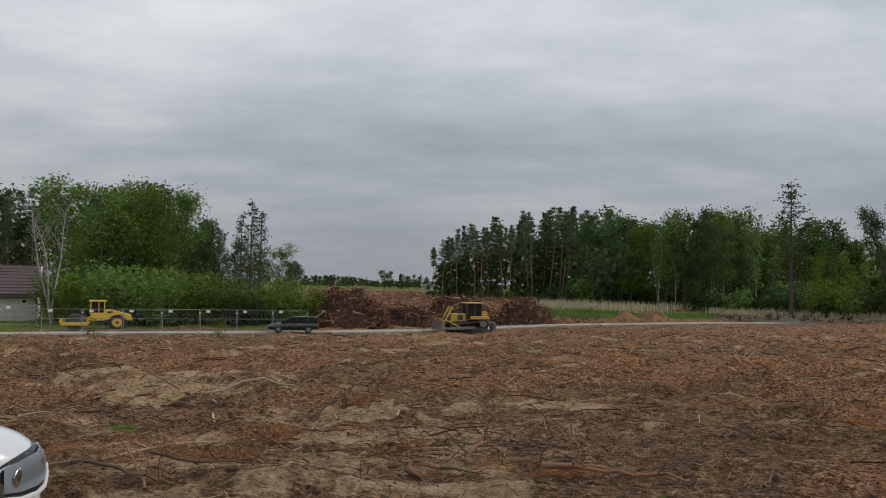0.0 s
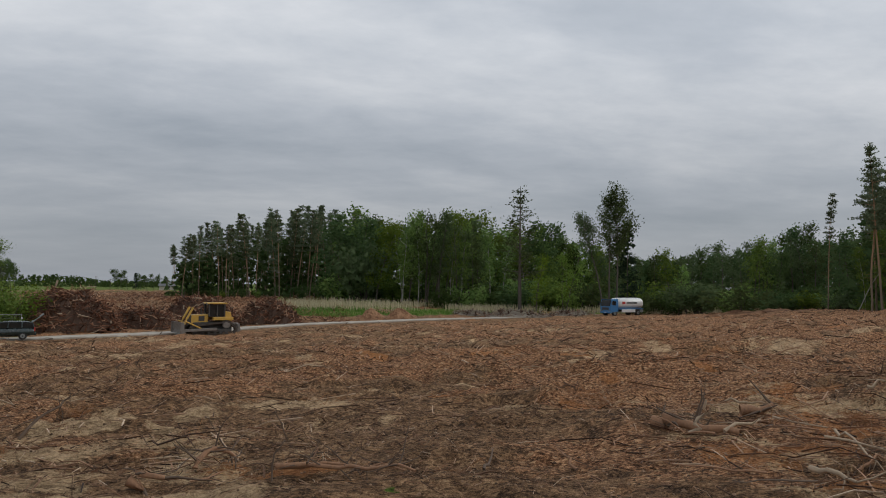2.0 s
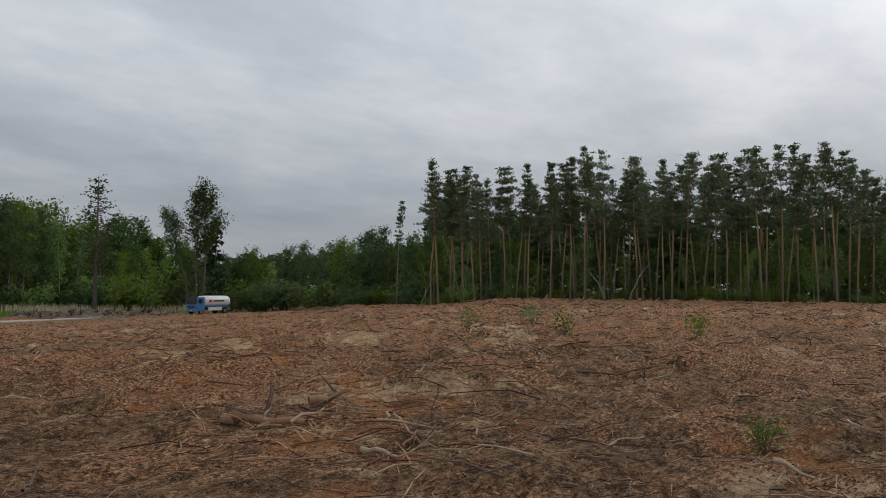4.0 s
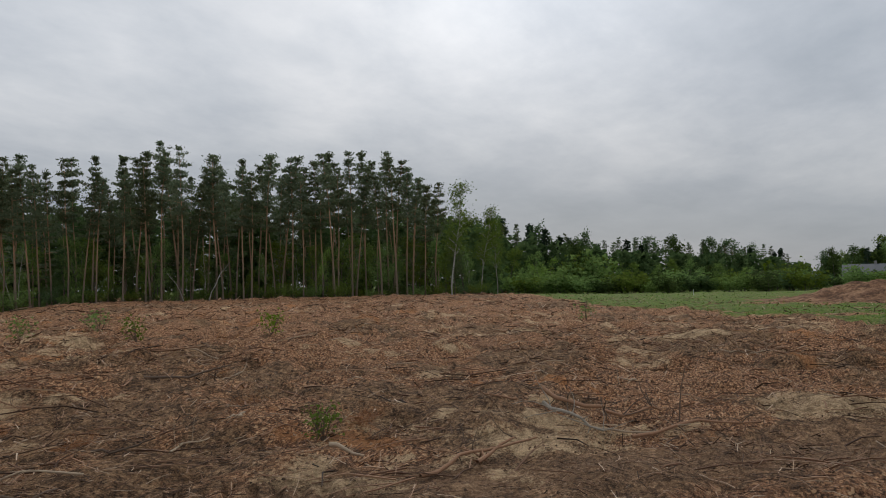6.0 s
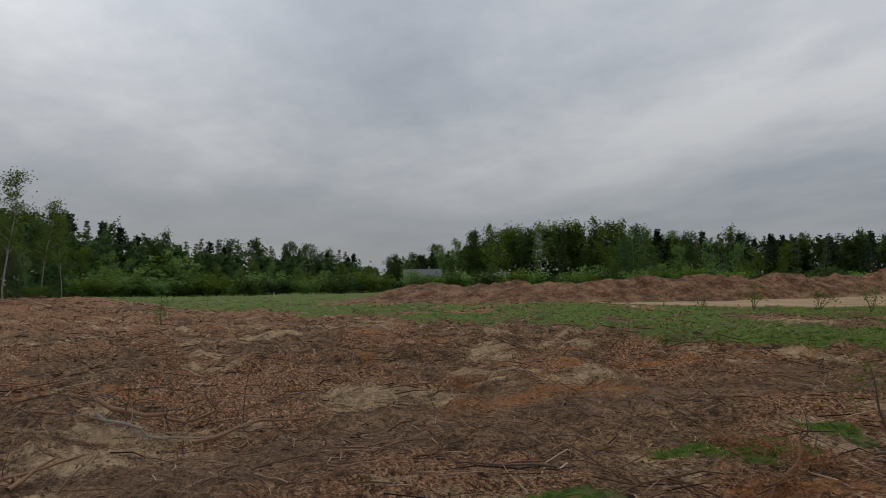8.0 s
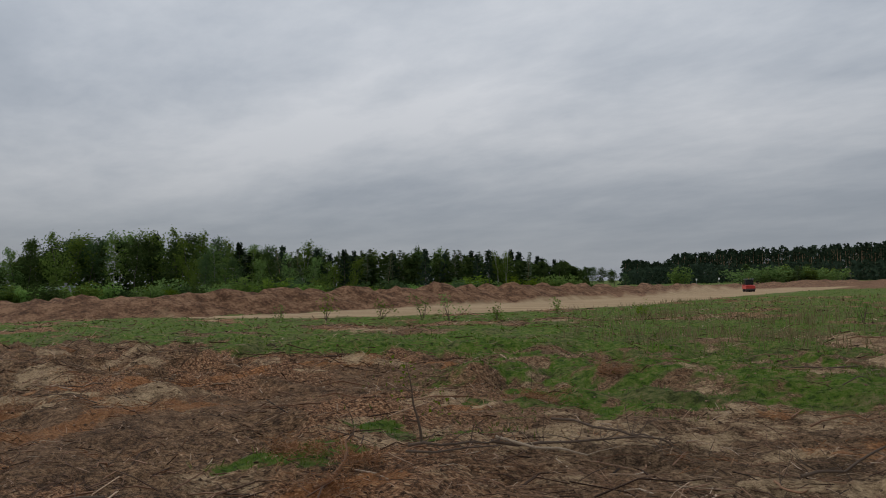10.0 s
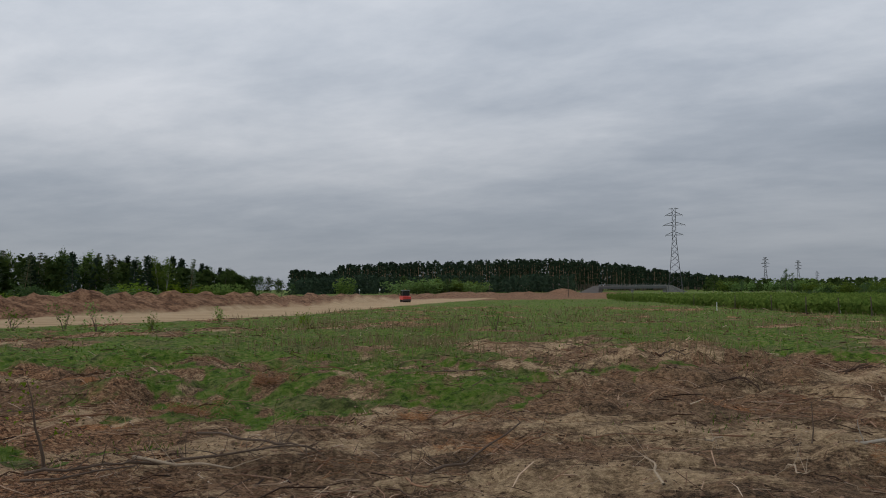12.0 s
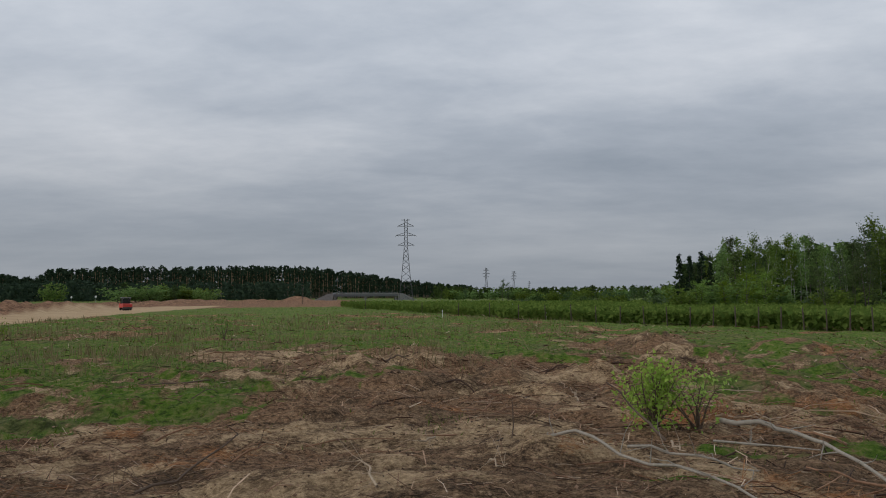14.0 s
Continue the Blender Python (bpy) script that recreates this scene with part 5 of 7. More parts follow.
# -- soil roller --
def build_roller():
    r = thing("road_roller", put_at(-26.8, 78.5, 207) @ Matrix.Diagonal((1, 1, 0.9, 1)), "yellow single-drum soil roller parked behind the fence", "roller")
    dr = part("drum", wheel(bmesh.new(), (2.0, 0, 0.80), 0.80, 2.05, 36, 0.03), M_DARKMETAL, r, "dark smooth steel drum")
    part("hub", wheel(bmesh.new(), (2.0, -1.06, 0.76), 0.25, 0.1, 16, 0.02), M_DARKMETAL, dr)
    fr = part("drum_frame", boxes(((2.3, 0.16, 0.34), (2.0, -1.16, 0.66)), ((2.3, 0.16, 0.34), (2.0, 1.16, 0.66)), ((0.5, 0.14, 0.62), (1.05, -1.16, 0.95)), ((0.42, 0.14, 0.5), (3.0, -1.16, 0.86)), ((0.36, 0.2, 0.36), (2.0, -1.18, 0.8)), ((0.25, 2.4, 0.42), (0.85, 0, 0.95)), ((0.22, 2.4, 0.34), (3.15, 0, 0.9)), bevel=0.04), M_ROLLYEL, r)
    part("joint", boxes(((0.7, 0.6, 0.5), (0.55, 0, 0.8)), bevel=0.05), M_DARKMETAL, r)
    part("chassis", boxes(((3.0, 1.2, 0.45), (-1.1, 0, 0.9)), bevel=0.05), M_DARKMETAL, r)
    part("engine_hood", prism([(-0.45, 1.0), (-0.45, 2.05), (-1.0, 2.05), (-2.75, 1.55), (-2.85, 0.95), (-1.9, 1.0)], 1.5, 0.06), M_ROLLYEL, r)
    part("air_grille", boxes(((0.5, 1.54, 0.2), (-0.9, 0, 1.82)), bevel=0.02), M_DARKMETAL, r)
    part("cab_base", prism([(0.75, 0.95), (0.8, 1.75), (-0.5, 1.75), (-0.5, 0.95)], 1.55, 0.05), M_ROLLYEL, r)
    cab = part("cab", boxes(((0.09, 0.09, 1.2), (0.72, -0.72, 2.3)), ((0.09, 0.09, 1.2), (0.72, 0.72, 2.3)), ((0.09, 0.09, 1.2), (-0.42, -0.72, 2.3)), ((0.09, 0.09, 1.2), (-0.42, 0.72, 2.3)),
                             ((0.07, 0.09, 1.2), (0.05, -0.73, 2.3)), ((0.07, 0.09, 1.2), (0.05, 0.73, 2.3)), ((1.1, 0.07, 0.5), (0.15, -0.73, 1.7)), bevel=0.015), M_ROLLYEL, r)
    part("glass", boxes(((1.1, 1.38, 1.1), (0.15, 0, 2.32))), M_GLASS, cab)
    part("roof", boxes(((1.5, 1.65, 0.16), (0.15, 0, 2.95)), bevel=0.05), M_ROLLYEL, r)
    for s in (-1, 1):
        add_wheel(r, (-1.55, s * 0.85, 0.78), 0.78, 0.55, M_ROLLYEL, s)
    part("step", boxes(((0.3, 0.3, 0.05), (0.2, -0.95, 0.6)), ((0.3, 0.3, 0.05), (0.2, -0.95, 0.9))), M_DARKMETAL, r)
    part("exhaust", rod(bmesh.new(), (-1.1, 0.4, 1.9), (-1.1, 0.4, 2.6), 0.05), M_DARKMETAL, r)
    part("headlight", boxes(((0.06, 0.2, 0.12), (3.27, 0.8, 1.0))), M_LAMP, r)
    part("bumper", boxes(((0.16, 1.5, 0.3), (-2.92, 0, 0.8)), bevel=0.03), M_DARKMETAL, r)


build_roller()


# -- bulldozer --
def build_dozer():
    d = thing("bulldozer", put_at(-0.9, 80, 198) @ Matrix.Diagonal((1.06, 1, 0.97, 1)), "muddy yellow crawler bulldozer with a grey blade", "bulldozer")
    for s in (-1, 1):
        path = [(2.15, 0.42), (2.05, 0.78), (1.75, 0.92), (-0.9, 1.28), (-1.2, 1.42), (-1.55, 1.30), (-2.1, 0.75), (-2.2, 0.45), (-1.95, 0.14), (-1.6, 0.04), (1.6, 0.04), (1.95, 0.14)]
        inner = [(x * 0.93 - 0.0, 0.5 + (z - 0.5) * 0.83) for x, z in path]
        bm = bmesh.new()
        y0, y1 = s * 1.05 - 0.28, s * 1.05 + 0.28
        rings = [[bm.verts.new((x, y, z)) for x, z in pl] for pl, y in ((path, y0), (path, y1), (inner, y1), (inner, y0))]
        for q in range(4):
            a, b = rings[q], rings[(q + 1) % 4]
            for i in range(len(path)):
                j = (i + 1) % len(path)
                bm.faces.new((a[i], a[j], b[j], b[i]))
        bmesh.ops.recalc_face_normals(bm, faces=bm.faces[:])
        tr = part("track", bm, M_TRACK, d, "mud-caked steel track")
        plate = None
        for i in range(len(path)):
            (x0, z0), (x1, z1) = path[i], path[(i + 1) % len(path)]
            ln = math.hypot(x1 - x0, z1 - z0)
            for k in range(max(1, round(ln / 0.22))):
                f = (k + 0.5) / max(1, round(ln / 0.22))
                if plate is None:
                    ob = part("track_plate", boxes(((0.19, 0.6, 0.03), (0, 0, 0)), ((0.03, 0.6, 0.09), (0.05, 0, 0.03))), M_TRACK, tr)
                    plate = ob.data
                else:
                    ob = part("track_plate", plate, None, tr)
                ob.matrix_basis = pose(x0 + (x1 - x0) * f, s * 1.05, z0 + (z1 - z0) * f, 0, 0, 0) @ Matrix.Rotation(-math.atan2(z1 - z0, x1 - x0), 4, "Y") @ pose(0, 0, 0, 180)
        part("track_frame", boxes(((3.4, 0.4, 0.34), (0.0, s * 1.05, 0.42)), bevel=0.06), M_DARKMETAL, d)
        part("drive_sprocket", wheel(bmesh.new(), (-1.2, s * 1.22, 1.0), 0.38, 0.2, 18, 0.05), M_STEEL, d)
        part("idler", wheel(bmesh.new(), (1.7, s * 1.2, 0.5), 0.36, 0.2, 18, 0.05), M_DARKMETAL, d)
        for k in range(5):
            part("track_roller", wheel(bmesh.new(), (-1.2 + 0.55 * k, s * 1.2, 0.22), 0.15, 0.2, 10, 0.02), M_DARKMETAL, d)
        part("push_arm", prism([(-0.2, 0.45), (2.75, 0.35), (2.75, 0.6), (-0.2, 0.72)], 0.22, 0.03, s * 1.5 - 0.11), M_STEEL, d)
        part("lift_cylinder", rod(rod(bmesh.new(), (1.75, s * 0.62, 2.75), (2.3, s * 0.62, 1.6), 0.11), (2.3, s * 0.62, 1.6), (2.75, s * 0.62, 0.7), 0.07), M_YELLOW, d)
        part("tilt_brace", rod(bmesh.new(), (1.2, s * 1.45, 0.65), (2.6, s * 1.3, 1.4), 0.07), M_YELLOW, d)
    part("hull", boxes(((3.6, 1.3, 0.7), (-0.1, 0, 0.9)), bevel=0.06), M_DARKMETAL, d)
    part("engine_hood", prism([(0.35, 1.15), (0.35, 2.05), (1.85, 1.98), (1.95, 1.15)], 1.15, 0.06), M_YELLOW, d)
    part("radiator_guard", boxes(((0.12, 1.2, 0.95), (1.98, 0, 1.5)), bevel=0.03), M_DARKMETAL, d)
    part("side_vent", boxes(((0.55, 1.2, 0.5), (0.95, 0, 1.62)), bevel=0.03), M_DARKMETAL, d)
    part("exhaust", rod(bmesh.new(), (0.9, 0.2, 2.0), (0.9, 0.2, 2.75), 0.07), M_DARKMETAL, d)
    part("fender", boxes(((1.9, 0.5, 0.32), (-0.95, -0.85, 1.6)), ((1.9, 0.5, 0.32), (-0.95, 0.85, 1.6)), bevel=0.05), M_YELLOW, d)
    cab = part("cab", boxes(*[((0.11, 0.11, 1.35), (x, y, 2.45)) for x in (0.3, -0.45, -1.15) for y in (-0.75, 0.75)], bevel=0.02), M_DARKMETAL, d)
    part("glass", boxes(((1.36, 1.42, 1.3), (-0.42, 0, 2.42))), M_GLASS, cab)
    part("roof", boxes(((1.85, 1.75, 0.14), (-0.45, 0, 3.15)), bevel=0.05), M_YELLOW, d)
    part("fuel_tank", prism([(-1.15, 1.3), (-1.2, 2.35), (-1.75, 2.25), (-1.9, 1.3)], 1.5, 0.06), M_YELLOW, d)
    part("ripper", boxes(((0.9, 0.25, 0.25), (-2.2, 0, 1.0)), ((0.25, 1.6, 0.3), (-2.5, 0, 0.9)), bevel=0.03), M_STEEL, d)
    for y in (-0.6, 0, 0.6):
        part("ripper_tooth", prism([(-2.45, 1.0), (-2.65, 1.0), (-2.75, 0.35), (-2.5, 0.1)], 0.1, 0.01, y - 0.05), M_STEEL, d)
    bl = []
    for i in range(7):
        a = -0.75 + 1.5 * i / 6
        bl.append((3.35 - 0.42 * math.cos(a), 0.72 + 0.78 * a))
    part("blade", prism(bl + [(x - 0.08, z) for x, z in bl[::-1]], 3.4), M_STEEL, d, "scuffed grey steel blade")
    part("cutting_edge", boxes(((0.06, 3.4, 0.2), (3.05, 0, 0.12))), M_GALV, d)
    for s in (-1, 1):
        part("blade_end", prism([(2.75, 0.1), (3.15, 0.08), (3.1, 1.3), (2.8, 1.3)], 0.06, 0.0, s * 1.7 - 0.03), M_STEEL, d)
    for y in (-0.5, 0.5):
        part("work_light", boxes(((0.1, 0.22, 0.16), (0.48, y, 3.1)), bevel=0.02), M_LAMP, d)


build_dozer()


# -- dark estate car with the tailgate up --
def build_estate():
    c = thing("estate_car", put_at(-13.7, 71.6, 194, 0.12), "dark green estate car with its tailgate open", "car")
    part("body", loft([(-2.2, 0.72, 0.42, 0.85), (-2.1, 0.82, 0.3, 0.98), (-1.3, 0.86, 0.22, 1.0), (0.6, 0.86, 0.22, 0.97), (1.4, 0.85, 0.22, 0.9), (1.95, 0.8, 0.25, 0.8), (2.25, 0.66, 0.35, 0.66)]), M_GREENCAR, c, smooth=True)
    part("roof", loft([(-2.05, 0.6, 1.33, 1.40), (-1.6, 0.66, 1.36, 1.47), (-0.3, 0.66, 1.38, 1.50), (0.25, 0.62, 1.34, 1.46)], power=4), M_GREENCAR, c, smooth=True)
    g = prism([(-2.15, 0.93), (-1.98, 1.36), (0.22, 1.40), (1.15, 0.92)], 1.36, 0.03)
    part("window_glass", g, M_GLASS, c)
    for s in (-1, 1):
        for x0, x1 in ((1.1, 0.2), (-0.25, -0.3), (-1.25, -1.25), (-2.12, -2.0)):
            part("pillar", rod(bmesh.new(), (x0, s * 0.73, 0.95), (x1, s * 0.65, 1.40), 0.045, sides=6), M_GREENCAR, c)
        for x in (-1.32, 1.33):
            add_wheel(c, (x, s * 0.76, 0.31), 0.31, 0.2, M_GALV, s)
        part("headlight", boxes(((0.2, 0.34, 0.14), (2.1, s * 0.55, 0.66)), bevel=0.03), M_LAMP, c)
        part("tail_light", boxes(((0.1, 0.2, 0.3), (-2.16, s * 0.68, 0.82)), bevel=0.02), M_RED, c)
        part("door_mirror", boxes(((0.12, 0.16, 0.12), (0.75, s * 0.95, 0.98)), bevel=0.03), M_GREENCAR, c)
        part("door_handle", boxes(((0.16, 0.03, 0.03), (-0.1, s * 0.875, 0.82)), ((0.16, 0.03, 0.03), (-1.05, s * 0.875, 0.82))), M_DARKMETAL, c)
    # grey steel colour stands in for sky mirrored in the tailgate's glass
    tg = part("tailgate", boxes(((1.1, 1.25, 0.07), (-2.5, 0, 1.62)), bevel=0.02), M_GALV, c, "raised tailgate, pale grey for the sky reflected in its glass")
    tg.matrix_basis = Matrix.Translation((-2.0, 0, 1.42)) @ Matrix.Rotation(radians(38), 4, "Y") @ Matrix.Translation((2.0, 0, -1.62))
    part("rear_window", boxes(((0.55, 1.0, 0.02), (-2.4, 0, 1.67))), M_GLASS, tg)
    part("bumper", boxes(((0.18, 1.5, 0.22), (2.22, 0, 0.42)), ((0.18, 1.5, 0.22), (-2.2, 0, 0.45)), bevel=0.05), M_GREENCAR, c)
    part("number_plate", boxes(((0.02, 0.5, 0.11), (2.32, 0, 0.42))), M_WHITE, c)


build_estate()


# -- fuel tanker lorry --
def build_tanker():
    k = thing("tanker_lorry", put_at(29.0, 132, 197), "white tanker lorry with a blue cab by the trees", "lorry")
    part("chassis", boxes(((7.4, 0.9, 0.3), (-0.3, 0, 0.85)), bevel=0.03), M_DARKMETAL, k)
    cab = part("cab", prism([(3.7, 0.55), (3.75, 1.5), (3.5, 2.75), (2.1, 2.8), (1.95, 0.75)], 2.4, 0.08), M_BLUE, k)
    part("windscreen", prism([(3.76, 1.62), (3.53, 2.6), (3.56, 2.6), (3.79, 1.62)], 2.1), M_GLASS, cab)
    for s in (-1, 1):
        part("side_window", boxes(((0.75, 0.03, 0.7), (2.95, s * 1.2, 2.1))), M_GLASS, cab)
        part("mirror", boxes(((0.1, 0.2, 0.5), (3.6, s * 1.4, 2.1)), bevel=0.03), M_DARKMETAL, cab)
        part("headlight", boxes(((0.05, 0.4, 0.18), (3.74, s * 0.85, 0.85)), bevel=0.015), M_LAMP, cab)
    part("grille", boxes(((0.05, 1.5, 0.4), (3.75, 0, 1.2)), bevel=0.01), M_DARKMETAL, cab)
    part("bumper", boxes(((0.2, 2.4, 0.3), (3.68, 0, 0.6)), bevel=0.05), M_BLUE, cab)
    part("sun_visor", boxes(((0.3, 2.1, 0.12), (3.6, 0, 2.78)), bevel=0.03), M_DARKMETAL, cab)
    tk = part("tank", loft([(-4.0, 0.75, 1.5, 2.6), (-3.9, 1.1, 1.25, 2.85), (-3.7, 1.2, 1.2, 2.95), (1.55, 1.2, 1.2, 2.95), (1.75, 1.1, 1.25, 2.85), (1.85, 0.75, 1.5, 2.6)], n=20, power=2.6), M_WHITE, k, "glossy white oval tank", True)
    part("walkway", boxes(((4.6, 0.5, 0.08), (-1.1, 0, 2.98)), bevel=0.02), M_GALV, tk)
    for s in (-1, 1):
        part("red_mark", boxes(((0.7, 0.02, 0.4), (0.75, s * 1.205, 2.15))), M_RED, tk)
        part("dark_band", boxes(((2.5, 0.02, 0.26), (-1.15, s * 1.205, 2.15))), M_DARKMETAL, tk)
        part("side_guard", boxes(((3.2, 0.06, 0.5), (-0.4, s * 1.15, 0.85)), bevel=0.02), M_WHITE, k)
        part("mudguard", boxes(((1.3, 0.4, 0.05), (-2.6, s * 0.98, 1.12)), bevel=0.02), M_DARKMETAL, k)
        for x in (2.75, -2.6):
            add_wheel(k, (x, s * 1.0, 0.5), 0.5, 0.34 if x > 0 else 0.5, M_GALV, s)
    part("skirt", boxes(((5.6, 2.3, 0.16), (-1.1, 0, 1.16)), bevel=0.03), M_BLUE, k)
    part("valve_box", boxes(((0.8, 2.2, 0.6), (-3.5, 0, 0.9)), bevel=0.03), M_GALV, k)
    part("number_plate", boxes(((0.02, 0.5, 0.11), (3.80, 0, 0.6))), M_WHITE, k)


build_tanker()


# -- red pneumatic roller on the sand --
def build_red_roller():
    r = thing("tyre_roller", put_at(159.3, 178, 111 + 12), "red rubber-tyred roller working on the sand strip", "roller")
    part("body", prism([(2.0, 0.6), (2.05, 1.35), (0.7, 1.5), (0.7, 1.35), (-0.8, 1.35), (-0.8, 1.55), (-2.0, 1.45), (-2.05, 0.6)], 1.9, 0.06), M_RED, r)
    for x in (1.45, -1.45):
        for i in range(4):
            add_wheel(r, (x, -0.72 + 0.48 * i, 0.45), 0.45, 0.32, M_WHITE, 1)
    part("mud_flap", boxes(((0.06, 1.9, 0.35), (2.0, 0, 0.55)), bevel=0.02), M_DARKMETAL, r)
    cab = part("cab", boxes(*[((0.09, 0.09, 1.3), (x, y, 2.05)) for x in (0.65, -0.65) for y in (-0.8, 0.8)], bevel=0.015), M_DARKMETAL, r)
    part("glass", boxes(((1.25, 1.55, 1.1), (0, 0, 2.05))), M_GLASS, cab)
    part("roof", boxes(((1.6, 1.85, 0.14), (0, 0, 2.75)), bevel=0.05), M_GALV, r)
    part("beacon", rod(bmesh.new(), (0.3, 0, 2.8), (0.3, 0, 2.98), 0.08), M_YELLOW, r)
    for s in (-1, 1):
        part("work_light", boxes(((0.1, 0.2, 0.15), (0.8, s * 0.7, 2.6)), bevel=0.02), M_LAMP, r)


build_red_roller()


# -- white car close by, nose towards the viewer --
CAR_HULL = [(-2.15, 0.75, 0.55, 0.95), (-2.05, 0.86, 0.38, 1.08), (-1.3, 0.90, 0.3, 1.12), (0.6, 0.90, 0.3, 1.11), (1.1, 0.90, 0.3, 1.10), (1.5, 0.90, 0.3, 1.09), (1.75, 0.895, 0.3, 1.07), (1.9, 0.885, 0.3, 1.06), (2.0, 0.865, 0.3, 1.04), (2.07, 0.83, 0.32, 1.02), (2.12, 0.78, 0.35, 0.99), (2.15, 0.70, 0.4, 0.95), (2.16, 0.6, 0.45, 0.90)]


def build_suv():
    c = thing("white_car", pose(-4.56, 4.66, float(base_height(np.array(-4.5), np.array(4.7))) + 0.05, 0, 0, -28), "white sport utility car with a clear headlight", "car")
    part("body", loft(CAR_HULL, n=48, power=5.0), M_WHITECAR, c, smooth=True)
    part("bonnet_bulge", loft([(0.95, 0.45, 0.95, 1.09), (1.4, 0.44, 0.94, 1.085), (1.85, 0.40, 0.9, 1.04), (2.0, 0.34, 0.85, 0.97)], n=24, power=4), M_WHITECAR, c, smooth=True)
    part("roof", loft([(-2.0, 0.62, 1.5, 1.58), (-1.5, 0.7, 1.55, 1.66), (-0.2, 0.7, 1.56, 1.68), (0.35, 0.66, 1.5, 1.62)], n=24, power=4), M_WHITECAR, c, smooth=True)
    part("window_glass", prism([(-2.1, 1.03), (-1.95, 1.52), (0.3, 1.56), (1.05, 1.03)], 1.46, 0.03), M_GLASS, c)
    part("grille", loft([(2.0, 0.62, 0.58, 0.86), (2.15, 0.60, 0.59, 0.85), (2.19, 0.56, 0.61, 0.83)], n=24, power=6), M_BLACK, c)
    for z in (0.66, 0.77):
        part("grille_bar", boxes(((0.03, 0.95, 0.03), (2.195, 0, z)), bevel=0.008), M_CHROME, c)
    part("badge", boxes(((0.03, 0.2, 0.1), (2.21, 0, 0.72)), bevel=0.02), M_CHROME, c)
    part("lower_grille", boxes(((0.1, 1.1, 0.14), (2.13, 0, 0.42)), bevel=0.03), M_BLACK, c)
    part("skid_plate", boxes(((0.2, 1.0, 0.06), (2.05, 0, 0.32)), bevel=0.02), M_GALV, c)
    for s in (-1, 1):
        lamp = part("headlight", loft_lamp(s), M_LAMPDARK, c, "clear headlight with chrome surround", True)
        part("lens", loft_lens(s), M_LENS, lamp, "bright clear lens", True)
        part("reflector", lamp_cell(s, 2, 0.05), M_CHROME, lamp, smooth=True)
        part("high_beam", lamp_cell(s, 4, 0.034), M_CHROME, lamp, smooth=True)
        bm = bmesh.new()
        for p, q in zip(LAMP[1:], LAMP[2:]):
            rod(bm, lamp_point(p, s, 0.06, 0.006), lamp_point(q, s, 0.06, 0.006), 0.013, sides=6)
        rod(bm, lamp_point(LAMP[-2], s, 0.1, 0.006), lamp_point(LAMP[-2], s, 0.9, 0.0), 0.009, sides=6)
        part("light_strip", bm, M_WHITE, lamp)
        part("fog_light", wheel_x(2.1, s * 0.68, 0.45, 0.07), M_LAMP, c)
        part("door_mirror", boxes(((0.14, 0.2, 0.16), (0.75, s * 1.0, 1.12)), bevel=0.05), M_WHITECAR, c)
        for x in (-1.35, 1.32):
            add_wheel(c, (x, s * 0.8, 0.35), 0.35, 0.22, M_GALV, s)
            part("wheel_arch", wheel(bmesh.new(), (x, s * 0.885, 0.4), 0.42, 0.05, 32, 0.02), M_BLACK, c)
    part("number_plate", boxes(((0.02, 0.5, 0.11), (2.2, 0, 0.55))), M_WHITE, c)


def wheel_x(x, y, z, r):
    bm = bmesh.new()
    bmesh.ops.create_cone(bm, cap_ends=True, segments=16, radius1=r, radius2=r * 0.9, depth=0.06, matrix=Matrix.Translation((x, y, z)) @ Matrix.Rotation(math.pi / 2, 4, "Y"))
    return bm


LAMP = ((0.46, 0.72, 0.80), (0.56, 0.67, 0.85), (0.66, 0.65, 0.885), (0.74, 0.655, 0.905), (0.80, 0.675, 0.92), (0.835, 0.72, 0.915), (0.85, 0.78, 0.90))


def hull_x(y, z):
    """How far forward the car's hull reaches at this breadth and height."""
    x = 2.16
    xs, ws, los, his = zip(*CAR_HULL)
    while x > 1.5:
        w, lo, hi = np.interp(x, xs, ws), np.interp(x, xs, los), np.interp(x, xs, his)
        if (abs(y) / w) ** 5 + (abs(z - (lo + hi) / 2) / ((hi - lo) / 2)) ** 5 < 1:
            break
        x -= 0.004
    return x


def lamp_point(row, s, f, out=0.0):
    y, lo, hi = row
    z = 0.045 + lo + (hi - lo) * f
    return (hull_x(y, z) + 0.012 + out, s * (y + 0.014 * (y > 0.7) + out), z)


def loft_lamp(s):
    """A wraparound lamp from the grille round the wing."""
    bm = bmesh.new()
    rows = [[bm.verts.new(lamp_point(r, s, f)) for f in (0, 0.2, 0.4, 0.6, 0.8, 1)] for r in LAMP]
    for a, b in zip(rows, rows[1:]):
        for i in range(5):
            bm.faces.new((a[i], a[i + 1], b[i + 1], b[i]))
    bmesh.ops.solidify(bm, geom=bm.faces[:], thickness=0.02)
    bmesh.ops.recalc_face_normals(bm, faces=bm.faces[:])
    return bm


def loft_lens(s):
    """The clear pane inside the lamp, set just proud of its dark housing."""
    bm = bmesh.new()
    rows = [[bm.verts.new(lamp_point(r, s, f, 0.008)) for f in (0.22, 0.45, 0.68, 0.9)] for r in LAMP[1:6]]
    for a, b in zip(rows, rows[1:]):
        for i in range(3):
            bm.faces.new((a[i], a[i + 1], b[i + 1], b[i]))
    bmesh.ops.solidify(bm, geom=bm.faces[:], thickness=0.008)
    bmesh.ops.recalc_face_normals(bm, faces=bm.faces[:])
    return bm


